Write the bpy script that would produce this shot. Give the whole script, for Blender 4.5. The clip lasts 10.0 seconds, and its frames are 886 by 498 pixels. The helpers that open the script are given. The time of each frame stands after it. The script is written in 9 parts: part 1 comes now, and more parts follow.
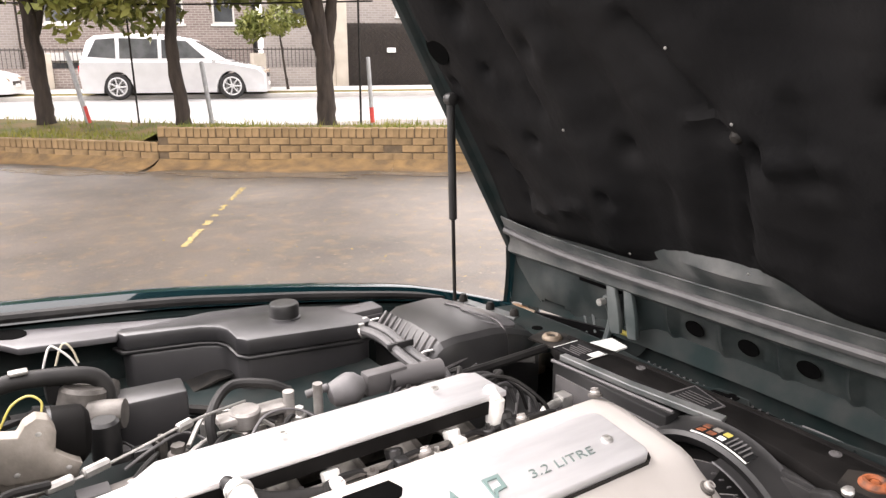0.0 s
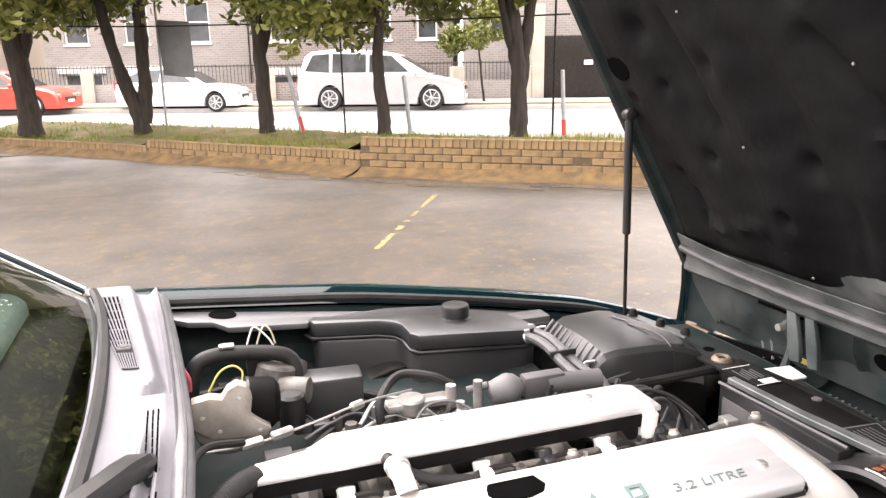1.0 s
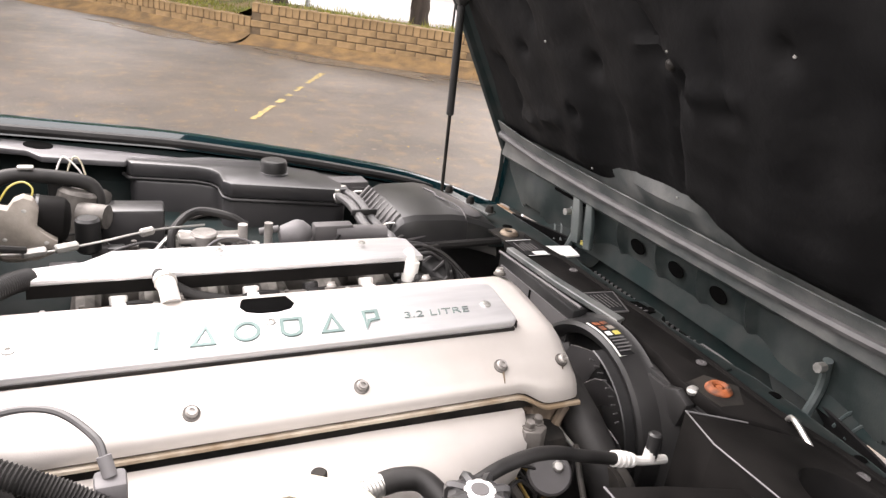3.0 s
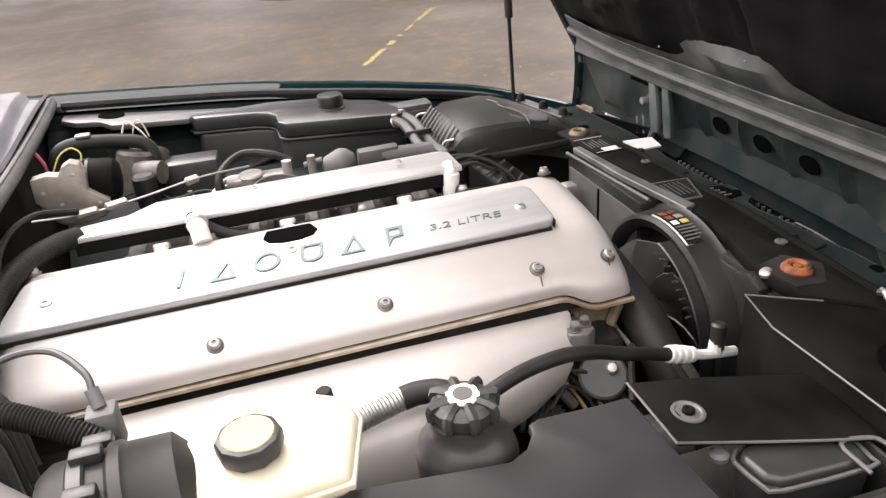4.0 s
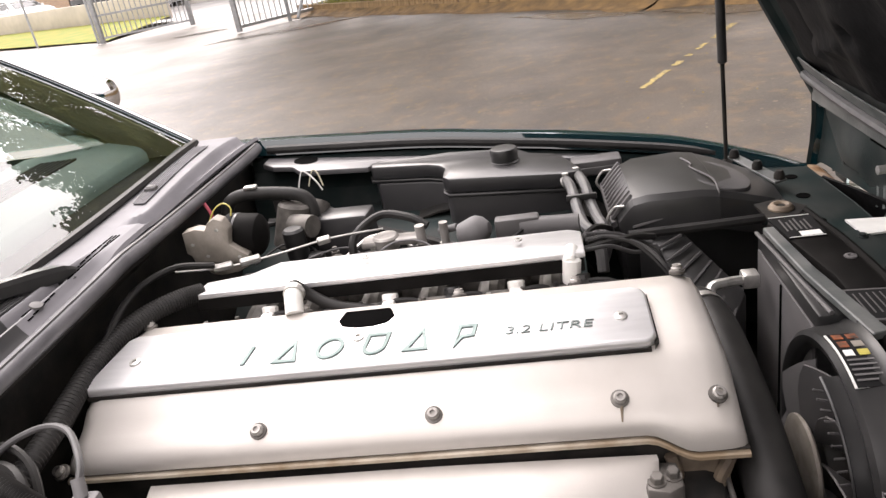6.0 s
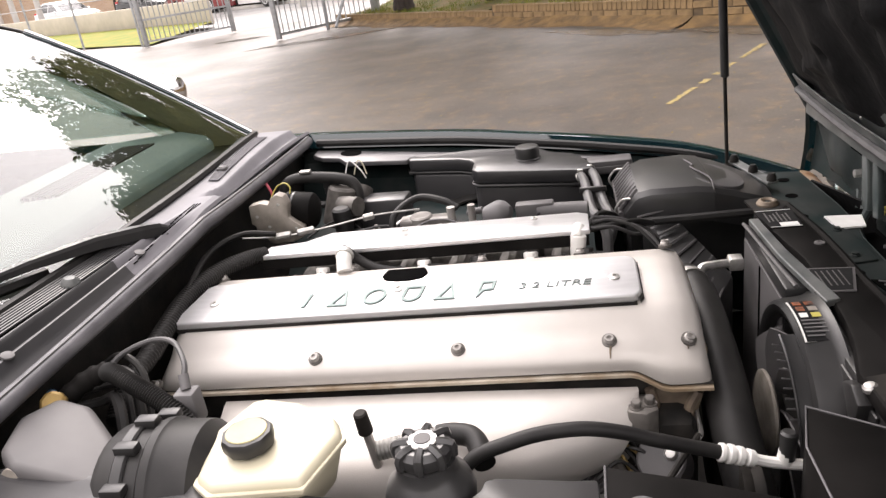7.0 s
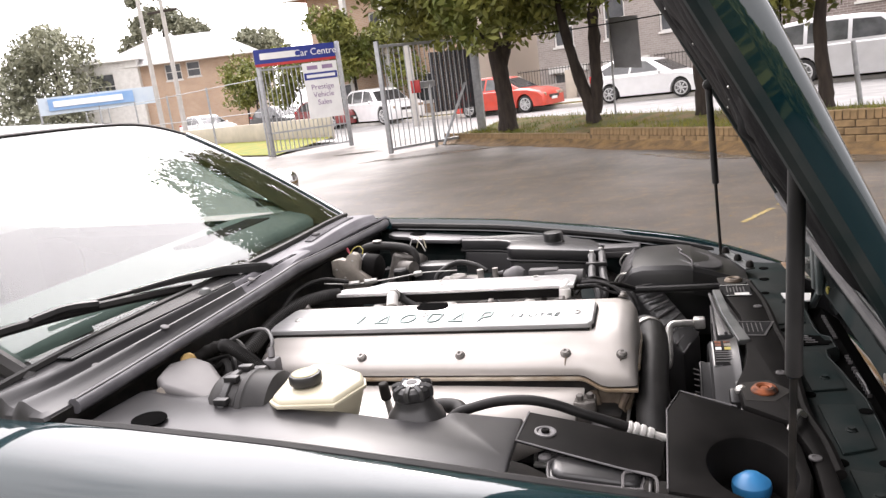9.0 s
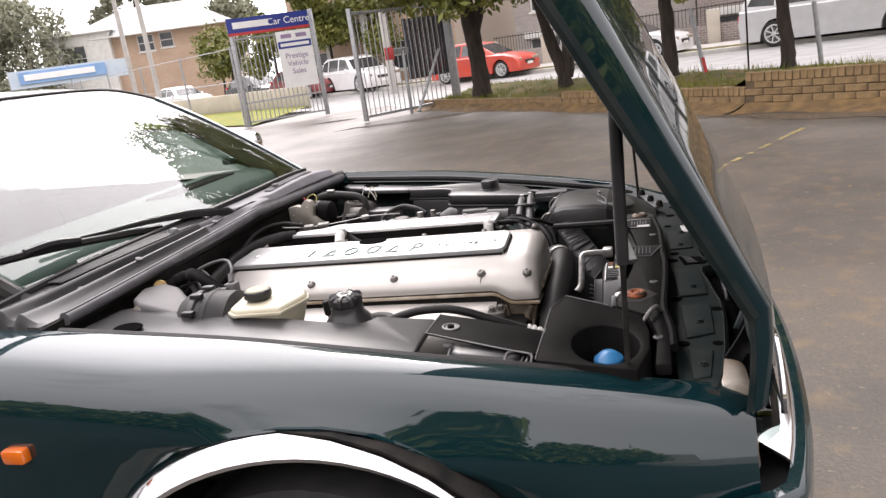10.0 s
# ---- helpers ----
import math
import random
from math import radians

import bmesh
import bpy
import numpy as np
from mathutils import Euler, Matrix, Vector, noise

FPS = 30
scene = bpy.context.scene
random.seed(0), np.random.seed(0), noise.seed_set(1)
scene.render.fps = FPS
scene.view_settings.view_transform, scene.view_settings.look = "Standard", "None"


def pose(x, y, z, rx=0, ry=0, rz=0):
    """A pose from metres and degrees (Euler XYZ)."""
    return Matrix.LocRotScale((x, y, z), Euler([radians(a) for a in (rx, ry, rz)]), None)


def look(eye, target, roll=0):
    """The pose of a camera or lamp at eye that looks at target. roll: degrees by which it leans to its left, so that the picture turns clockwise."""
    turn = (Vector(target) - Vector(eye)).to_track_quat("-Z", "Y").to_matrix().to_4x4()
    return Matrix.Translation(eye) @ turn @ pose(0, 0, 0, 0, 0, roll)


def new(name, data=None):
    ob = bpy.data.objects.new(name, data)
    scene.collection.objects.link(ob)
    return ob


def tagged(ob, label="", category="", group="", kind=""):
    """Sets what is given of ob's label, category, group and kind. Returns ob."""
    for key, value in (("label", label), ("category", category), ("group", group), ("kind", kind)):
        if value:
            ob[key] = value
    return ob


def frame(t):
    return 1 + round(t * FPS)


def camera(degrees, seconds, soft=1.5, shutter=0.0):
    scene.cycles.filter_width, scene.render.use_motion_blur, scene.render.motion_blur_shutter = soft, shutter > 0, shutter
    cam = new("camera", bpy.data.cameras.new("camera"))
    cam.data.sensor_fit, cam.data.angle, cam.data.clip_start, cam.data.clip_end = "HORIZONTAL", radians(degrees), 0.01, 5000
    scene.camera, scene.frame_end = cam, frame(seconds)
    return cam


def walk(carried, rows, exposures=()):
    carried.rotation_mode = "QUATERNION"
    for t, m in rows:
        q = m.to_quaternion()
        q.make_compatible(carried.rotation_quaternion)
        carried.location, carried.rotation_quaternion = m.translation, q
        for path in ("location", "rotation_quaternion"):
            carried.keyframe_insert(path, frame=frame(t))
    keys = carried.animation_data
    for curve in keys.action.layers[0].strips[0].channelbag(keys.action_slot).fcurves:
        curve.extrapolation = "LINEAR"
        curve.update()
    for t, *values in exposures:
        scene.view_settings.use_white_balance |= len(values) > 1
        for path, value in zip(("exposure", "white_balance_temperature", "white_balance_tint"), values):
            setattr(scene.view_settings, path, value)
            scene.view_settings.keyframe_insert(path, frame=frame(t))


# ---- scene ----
# ---- camera and its walk ----
cam = camera(61.5, 10.0, soft=1.4, shutter=0.0)
PATH = [
    (0, (-0.411, -0.485, 1.299), (0.664, 1.121, 0.785), -0.2),
    (0.5, (-0.384, -0.522, 1.3), (0.656, 1.107, 0.788), -0.2),
    (1, (-0.407, -0.55, 1.308), (0.226, 1.286, 0.828), -0.8),
    (1.5, (-0.398, -0.565, 1.288), (0.238, 1.265, 0.791), -0.5),
    (2, (-0.438, -0.615, 1.302), (0.252, 1.203, 0.833), -1.3),
    (2.5, (-0.391, -0.682, 1.304), (0.459, 1.018, 0.68), 1.3),
    (2.7, (-0.358, -0.703, 1.307), (0.569, 0.936, 0.632), 6.2),
    (3.8, (-0.156, -0.767, 1.248), (0.412, 0.942, 0.378), 0.4),
    (4, (-0.129, -0.764, 1.252), (0.336, 0.953, 0.339), -5.0),
    (4.5, (-0.075, -0.715, 1.278), (0.275, 0.993, 0.297), -7.1),
    (5, (-0.043, -0.665, 1.289), (0.345, 1.089, 0.411), -6.9),
    (5.5, (0.043, -0.657, 1.281), (0.053, 1.179, 0.487), -7.4),
    (6, (0.151, -0.658, 1.27), (-0.148, 1.154, 0.478), -10.2),
    (6.2, (0.175, -0.661, 1.266), (-0.142, 1.149, 0.475), -10.8),
    (7.3, (0.173, -0.931, 1.3), (-0.197, 0.909, 0.609), -8.0),
    (7.5, (0.175, -0.958, 1.302), (-0.079, 0.925, 0.68), -5.6),
    (8, (0.279, -1.046, 1.296), (-0.083, 0.863, 0.82), -4.5),
    (8.5, (0.38, -1.162, 1.288), (-0.173, 0.694, 0.788), -6.3),
    (9, (0.408, -1.266, 1.286), (-0.2, 0.591, 0.86), -7.4),
    (9.5, (0.454, -1.395, 1.273), (-0.143, 0.438, 0.74), -7.2),
    (10, (0.577, -1.478, 1.26), (0.009, 0.369, 0.747), -8.4),
]
EXPOSURES = ((0.0, 0.79, 6900, 17), (0.5, 0.95, 6900, 17), (2.0, 1.03, 6900, 17), (2.5, 0.95, 6900, 17), (4.0, 0.45, 6900, 17), (6.0, 0.26, 6900, 17), (7.5, 0.17, 6900, 17), (8.0, 0.2, 6850, 17), (9.0, 0.18, 6700, 17), (9.5, 0.03, 6700, 17), (10.0, -0.07, 6700, 17))
walk(cam, [(t, look(eye, target, roll)) for t, eye, target, roll in PATH], EXPOSURES)

# ---- world and light: bright overcast day ----
world = bpy.data.worlds.new("overcast_sky")
scene.world = world
world.use_nodes = True
wn, wl = world.node_tree.nodes, world.node_tree.links
wn.clear()
w_out = wn.new("ShaderNodeOutputWorld")
w_bg = wn.new("ShaderNodeBackground")
w_sky = wn.new("ShaderNodeTexSky")
w_sky.sky_type, w_sky.sun_disc = "NISHITA", False
w_sky.sun_elevation, w_sky.sun_rotation = radians(37), radians(-18)
w_sky.air_density, w_sky.dust_density, w_sky.ozone_density = 1.0, 4.0, 1.0
w_hsv = wn.new("ShaderNodeHueSaturation")
w_hsv.inputs["Saturation"].default_value = 0.25
w_hsv.inputs["Value"].default_value = 1.6
w_mix = wn.new("ShaderNodeMixRGB")
w_cloud = wn.new("ShaderNodeTexNoise")
w_cloud.inputs["Scale"].default_value, w_cloud.inputs["Detail"].default_value = 2.2, 5.0
w_ramp = wn.new("ShaderNodeValToRGB")
w_ramp.color_ramp.elements[0].position, w_ramp.color_ramp.elements[1].position = 0.16, 0.46
w_tex = wn.new("ShaderNodeTexCoord")
wl.new(w_tex.outputs["Generated"], w_cloud.inputs["Vector"])
wl.new(w_cloud.outputs["Fac"], w_ramp.inputs["Fac"])
wl.new(w_ramp.outputs["Color"], w_mix.inputs["Fac"])
wl.new(w_sky.outputs["Color"], w_hsv.inputs["Color"])
wl.new(w_hsv.outputs["Color"], w_mix.inputs["Color1"])
w_mix.inputs["Color2"].default_value = (15.8, 15.8, 16.1, 1)
# the cloud is thinner and brighter round the hidden sun
SUN_DIR = Vector((-0.25, 0.76, 0.6)).normalized()
w_dot = wn.new("ShaderNodeVectorMath")
w_dot.operation = "DOT_PRODUCT"
w_dot.inputs[1].default_value = SUN_DIR
wl.new(w_tex.outputs["Generated"], w_dot.inputs[0])
w_glow = wn.new("ShaderNodeMapRange")
w_glow.interpolation_type = "SMOOTHSTEP"
w_glow.inputs["From Min"].default_value, w_glow.inputs["From Max"].default_value = 0.55, 1.0
w_glow.inputs["To Min"].default_value, w_glow.inputs["To Max"].default_value = 1.0, 2.8
wl.new(w_dot.outputs["Value"], w_glow.inputs["Value"])
# and an overcast sky is darker towards the horizon
w_sep = wn.new("ShaderNodeSeparateXYZ")
wl.new(w_tex.outputs["Generated"], w_sep.inputs["Vector"])
w_grad = wn.new("ShaderNodeMapRange")
w_grad.inputs["From Min"].default_value, w_grad.inputs["From Max"].default_value = 0.0, 1.0
w_grad.inputs["To Min"].default_value, w_grad.inputs["To Max"].default_value = 0.58, 1.28
wl.new(w_sep.outputs["Z"], w_grad.inputs["Value"])
w_both = wn.new("ShaderNodeMath")
w_both.operation = "MULTIPLY"
wl.new(w_grad.outputs["Result"], w_both.inputs[0])
wl.new(w_glow.outputs["Result"], w_both.inputs[1])
w_mul = wn.new("ShaderNodeVectorMath")
w_mul.operation = "SCALE"
wl.new(w_mix.outputs["Color"], w_mul.inputs[0])
wl.new(w_both.outputs["Value"], w_mul.inputs["Scale"])
wl.new(w_mul.outputs["Vector"], w_bg.inputs["Color"])
w_bg.inputs["Strength"].default_value = 0.15
wl.new(w_bg.outputs["Background"], w_out.inputs["Surface"])
sun = new("sun", bpy.data.lights.new("sun", "SUN"))
sun.data.energy, sun.data.angle, sun.data.color = 1.2, radians(14), (1.0, 0.97, 0.92)
sun.matrix_world = look(SUN_DIR * 30, (0, 0, 0))
scene.view_settings.exposure = 0.0

# ---- materials ----
def mat(name, col, col2=None, rough=0.5, metal=0.0, scale=30.0, fine=400.0, bump=0.1, coat=0.0, spec=0.5, rough2=None, emit=0.0, per_object=0.0, stretch=(1, 1, 1), contrast=(0.35, 0.65), dist=0.002):
    """Two-scale procedural surface: broad patches of col and col2, fine grain as bump and roughness."""
    m = bpy.data.materials.new(name)
    m.use_nodes = True
    n, l = m.node_tree.nodes, m.node_tree.links
    b = n["Principled BSDF"]
    tc, mp = n.new("ShaderNodeTexCoord"), n.new("ShaderNodeMapping")
    mp.inputs["Scale"].default_value = stretch
    l.new(tc.outputs["Object"], mp.inputs["Vector"])
    t1, t2 = n.new("ShaderNodeTexNoise"), n.new("ShaderNodeTexNoise")
    for t, s, d in ((t1, scale, 6.0), (t2, fine, 3.0)):
        t.inputs["Scale"].default_value, t.inputs["Detail"].default_value = s, d
        l.new(mp.outputs["Vector"], t.inputs["Vector"])
    ramp = n.new("ShaderNodeValToRGB")
    e = ramp.color_ramp.elements
    e[0].position, e[1].position = contrast
    e[0].color, e[1].color = (*col, 1), (*(col2 or tuple(c * 0.78 for c in col)), 1)
    l.new(t1.outputs["Fac"], ramp.inputs["Fac"])
    colour = ramp.outputs["Color"]
    if per_object:
        oi, hs = n.new("ShaderNodeObjectInfo"), n.new("ShaderNodeHueSaturation")
        mr = n.new("ShaderNodeMapRange")
        mr.inputs["To Min"].default_value, mr.inputs["To Max"].default_value = 1 - per_object, 1 + per_object
        l.new(oi.outputs["Random"], mr.inputs["Value"])
        l.new(mr.outputs["Result"], hs.inputs["Value"])
        l.new(colour, hs.inputs["Color"])
        colour = hs.outputs["Color"]
    l.new(colour, b.inputs["Base Color"])
    rr = n.new("ShaderNodeMapRange")
    rr.inputs["To Min"].default_value, rr.inputs["To Max"].default_value = rough, rough2 if rough2 is not None else min(1, rough * 1.35 + 0.03)
    l.new(t1.outputs["Fac"], rr.inputs["Value"])
    l.new(rr.outputs["Result"], b.inputs["Roughness"])
    b.inputs["Metallic"].default_value, b.inputs["Coat Weight"].default_value = metal, coat
    b.inputs["Coat Roughness"].default_value, b.inputs["Specular IOR Level"].default_value = 0.03, spec
    if bump:
        bp = n.new("ShaderNodeBump")
        bp.inputs["Strength"].default_value, bp.inputs["Distance"].default_value = bump, dist
        l.new(t2.outputs["Fac"], bp.inputs["Height"])
        l.new(bp.outputs["Normal"], b.inputs["Normal"])
    return m


def glass(name, tint, rough=0.0, ior=1.6):
    """Thin window glass: clear with a slight tint and a true mirror gloss."""
    m = bpy.data.materials.new(name)
    m.use_nodes = True
    n, l = m.node_tree.nodes, m.node_tree.links
    n.clear()
    out, mix = n.new("ShaderNodeOutputMaterial"), n.new("ShaderNodeMixShader")
    fr, tr, gl = n.new("ShaderNodeFresnel"), n.new("ShaderNodeBsdfTransparent"), n.new("ShaderNodeBsdfGlossy")
    fr.inputs["IOR"].default_value = ior
    tr.inputs["Color"].default_value = (*tint, 1)
    gl.inputs["Roughness"].default_value = rough
    l.new(fr.outputs["Fac"], mix.inputs["Fac"])
    l.new(tr.outputs["BSDF"], mix.inputs[1])
    l.new(gl.outputs["BSDF"], mix.inputs[2])
    l.new(mix.outputs["Shader"], out.inputs["Surface"])
    return m


M_GREEN = mat("green_car_paint", (0.0014, 0.0175, 0.0215), (0.0012, 0.0145, 0.018), 0.3, 0.0, 6, 900, 0.0, coat=1.0, spec=0.06)
M_GREEN.node_tree.nodes["Principled BSDF"].inputs["Coat IOR"].default_value = 1.78
M_GREEN_IN = mat("green_inner_paint", (0.01, 0.018, 0.018), (0.026, 0.03, 0.029), 0.5, 0.0, 14, 300, 0.08, spec=0.1)
M_NOSE_IN = mat("dusty_green_inner_panel", (0.034, 0.046, 0.046), (0.1, 0.11, 0.107), 0.4, 0.0, 10, 250, 0.15, contrast=(0.4, 0.66))
M_GREY_IN = mat("dusty_inner_panel", (0.055, 0.063, 0.062), (0.14, 0.142, 0.138), 0.4, 0.1, 14, 200, 0.2)
M_PLASTIC = mat("black_plastic", (0.012, 0.012, 0.0122), (0.026, 0.0252, 0.025), 0.33, 0.0, 12, 900, 0.15, dist=0.0006, spec=0.45)
M_PLASTIC_GREY = mat("dusty_grey_plastic", (0.07, 0.067, 0.068), (0.105, 0.1, 0.1), 0.42, 0.0, 9, 900, 0.12, dist=0.0006, spec=0.3)
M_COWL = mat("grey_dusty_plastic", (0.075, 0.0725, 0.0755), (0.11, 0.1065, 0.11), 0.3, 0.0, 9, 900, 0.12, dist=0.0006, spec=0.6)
M_COWL_PALE = mat("lavender_grey_plastic", (0.125, 0.122, 0.132), (0.18, 0.175, 0.187), 0.5, 0.0, 9, 900, 0.1, dist=0.0005, spec=0.3, rough2=0.62)
M_SEAL = mat("shiny_rubber_seal", (0.075, 0.073, 0.08), (0.12, 0.117, 0.125), 0.42, 0.0, 25, 400, 0.1, dist=0.0005, spec=0.5, rough2=0.5)
M_LINING = mat("olive_beige_cloth", (0.3, 0.28, 0.18), (0.36, 0.33, 0.22), 0.9, 0.0, 20, 900, 0.2, dist=0.0005, spec=0.1)
M_SATIN = mat("satin_black_cover", (0.022, 0.0218, 0.0222), (0.036, 0.0352, 0.0352), 0.27, 0.0, 10, 700, 0.08, dist=0.0006, spec=0.5)
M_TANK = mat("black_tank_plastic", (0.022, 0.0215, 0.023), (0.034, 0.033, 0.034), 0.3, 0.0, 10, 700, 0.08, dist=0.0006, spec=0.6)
M_RUBBER = mat("black_rubber", (0.012, 0.0115, 0.0115), (0.024, 0.023, 0.022), 0.42, 0.0, 20, 500, 0.1, dist=0.0006, spec=0.25)
M_RUBBER_GREY = mat("aged_rubber_seal", (0.05, 0.049, 0.05), (0.085, 0.082, 0.082), 0.42, 0.0, 25, 400, 0.12, dist=0.0006)
M_DARK = mat("grimy_dark_metal_and_shade", (0.008, 0.0078, 0.0074), (0.026, 0.023, 0.02), 0.55, 0.0, 25, 200, 0.2, spec=0.2)
M_CAM = mat("silver_painted_casting", (0.56, 0.53, 0.5), (0.47, 0.44, 0.41), 0.36, 0.35, 7, 600, 0.12, dist=0.0008, rough2=0.5)
M_PLATE = mat("brushed_alloy_plate", (0.7, 0.695, 0.7), (0.6, 0.595, 0.6), 0.3, 0.6, 10, 700, 0.06, dist=0.0005, stretch=(1, 6, 1))
M_ALLOY = mat("cast_alloy", (0.42, 0.4, 0.38), (0.25, 0.235, 0.22), 0.42, 0.5, 30, 250, 0.2)
M_STEEL = mat("zinc_steel", (0.55, 0.54, 0.52), (0.38, 0.37, 0.35), 0.35, 0.8, 60, 400, 0.08)
M_CHROME = mat("chrome", (0.8, 0.8, 0.81), (0.74, 0.74, 0.75), 0.06, 1.0, 10, 400, 0.0, rough2=0.1)
M_FELT = mat("black_felt_liner", (0.0062, 0.0062, 0.0066), (0.0115, 0.0112, 0.0114), 0.56, 0.0, 5, 45, 0.5, spec=0.085, dist=0.004)
M_BRASS = mat("dull_brass", (0.3, 0.2, 0.06), (0.2, 0.13, 0.05), 0.4, 0.4, 40, 250, 0.1)
M_CASTGREY = mat("plain_grey_casting", (0.13, 0.125, 0.127), (0.09, 0.087, 0.087), 0.55, 0.0, 14, 300, 0.12)
M_MANIFOLD = mat("dirty_cast_manifold", (0.16, 0.148, 0.135), (0.05, 0.045, 0.04), 0.5, 0.3, 26, 220, 0.25)
M_MARK = mat("silver_green_mark", (0.12, 0.175, 0.165), (0.095, 0.145, 0.135), 0.4, 0.1, 20, 300, 0.03)
M_BEIGE = mat("beige_motor_casting", (0.3, 0.27, 0.235), (0.2, 0.178, 0.152), 0.5, 0.2, 35, 250, 0.15)
M_CREAM = mat("cream_fluid_plastic", (0.52, 0.485, 0.37), (0.45, 0.41, 0.3), 0.32, 0.0, 12, 400, 0.04)
M_YELLOW_CAP = mat("yellow_label_face", (0.36, 0.32, 0.17), (0.3, 0.27, 0.14), 0.4, 0.0, 30, 300, 0.05)
M_BLUE = mat("blue_cap_plastic", (0.03, 0.2, 0.42), (0.02, 0.15, 0.34), 0.35, 0.0, 20, 300, 0.05)
M_WHITE_PL = mat("white_plastic", (0.75, 0.74, 0.71), (0.6, 0.59, 0.56), 0.4, 0.0, 30, 300, 0.06)
M_RUST = mat("rusty_rubber_bush", (0.34, 0.09, 0.025), (0.03, 0.02, 0.015), 0.6, 0.0, 45, 300, 0.3)
M_YELLOW = mat("yellow_wire", (0.46, 0.4, 0.08), (0.4, 0.34, 0.1), 0.4, 0, 30, 300, 0.02)
M_PINK = mat("pink_wire", (0.6, 0.12, 0.16), None, 0.4, 0, 30, 300, 0.02)
M_LABEL = mat("printed_label", (0.72, 0.72, 0.7), (0.62, 0.62, 0.6), 0.35, 0.0, 25, 300, 0.03)
M_LABEL_DARK = mat("black_label", (0.012, 0.012, 0.0125), None, 0.6, 0.0, 25, 300, 0.02, spec=0.1)
# near black that paints the shade inside holes, slots and wells
M_HOLE_SHADE = mat("painted_hole_shade", (0.003, 0.003, 0.003), None, 0.9, 0.0, 25, 300, 0.0, spec=0.02)
# black plastic with the shade under the bonnet put into its colour
M_MATT = mat("shade_dark_matt_plastic", (0.005, 0.0047, 0.0045), (0.01, 0.0092, 0.0088), 0.5, 0.0, 14, 900, 0.15, dist=0.0006, spec=0.05)
M_LIP = mat("stained_silver_lip", (0.5, 0.44, 0.36), (0.26, 0.19, 0.12), 0.45, 0.2, 18, 300, 0.15)
M_FLANGE = mat("oil_stained_flange", (0.2, 0.155, 0.11), (0.08, 0.06, 0.045), 0.5, 0.2, 22, 300, 0.2)
M_ORANGE = mat("orange_lens", (0.75, 0.16, 0.01), (0.65, 0.12, 0.01), 0.12, 0.0, 20, 400, 0.03, coat=0.6)
M_LETTER = mat("dark_green_lettering", (0.13, 0.17, 0.16), None, 0.4, 0.0, 30, 300, 0.02)
M_DASH = mat("grey_green_dash", (0.15, 0.2, 0.18), (0.18, 0.23, 0.21), 0.6, 0, 15, 700, 0.1)
M_SEAT = mat("cabin_dark_trim", (0.03, 0.033, 0.03), None, 0.6, 0, 15, 500, 0.1)
M_SCREEN = glass("windscreen_glass", (0.8, 0.87, 0.83), 0.0, 1.75)
M_WINDOW = glass("window_glass", (0.7, 0.76, 0.74))
for link in list(M_WINDOW.node_tree.links):
    if link.to_socket.name == "Fac":
        link.to_node.inputs["Fac"].default_value = 0.09
        M_WINDOW.node_tree.links.remove(link)
        break
M_TYRE = mat("tyre_rubber", (0.018, 0.018, 0.018), (0.03, 0.029, 0.028), 0.7, 0, 30, 300, 0.2)
M_RIM = mat("alloy_wheel", (0.6, 0.6, 0.6), (0.5, 0.5, 0.5), 0.4, 0.2, 20, 300, 0.05)
M_HEADLAMP = mat("headlamp_housing", (0.5, 0.46, 0.4), (0.24, 0.13, 0.06), 0.3, 0.2, 12, 300, 0.05)

# ---- mesh helpers ----
def bevelled(bm, width, seg=2, angle=0.5):
    if width > 0:
        bmesh.ops.recalc_face_normals(bm, faces=bm.faces)
        edges = [e for e in bm.edges if len(e.link_faces) == 2 and e.calc_face_angle(0) > angle]
        bmesh.ops.bevel(bm, geom=edges, offset=width, segments=seg, affect="EDGES", profile=0.5, clamp_overlap=True)
    return bm


def box(a, b, bev=0.0, seg=2):
    bm = bmesh.new()
    m = Matrix.Translation([(p + q) / 2 for p, q in zip(a, b)]) @ Matrix.Diagonal([*(abs(q - p) for p, q in zip(a, b)), 1])
    bmesh.ops.create_cube(bm, size=1, matrix=m)
    return bevelled(bm, bev, seg)


def prism(poly, place, bev=0.0, seg=2):
    """A plane outline, given twice by place(u, v, side) for side 0 and 1, closed into a solid."""
    bm = bmesh.new()
    lo, hi = [bm.verts.new(place(u, v, 0)) for u, v in poly], [bm.verts.new(place(u, v, 1)) for u, v in poly]
    bm.faces.new(lo)
    bm.faces.new(hi[::-1])
    for i in range(len(poly)):
        j = (i + 1) % len(poly)
        bm.faces.new((lo[i], hi[i], hi[j], lo[j]))
    return bevelled(bm, bev, seg)


def slab(poly, z0, z1, bev=0.0, seg=2):
    return prism(poly, lambda u, v, s: (u, v, z1 if s else z0), bev, seg)


def along_y(poly, y0, y1, bev=0.0, seg=2):
    return prism(poly, lambda u, v, s: (u, y1 if s else y0, v), bev, seg)


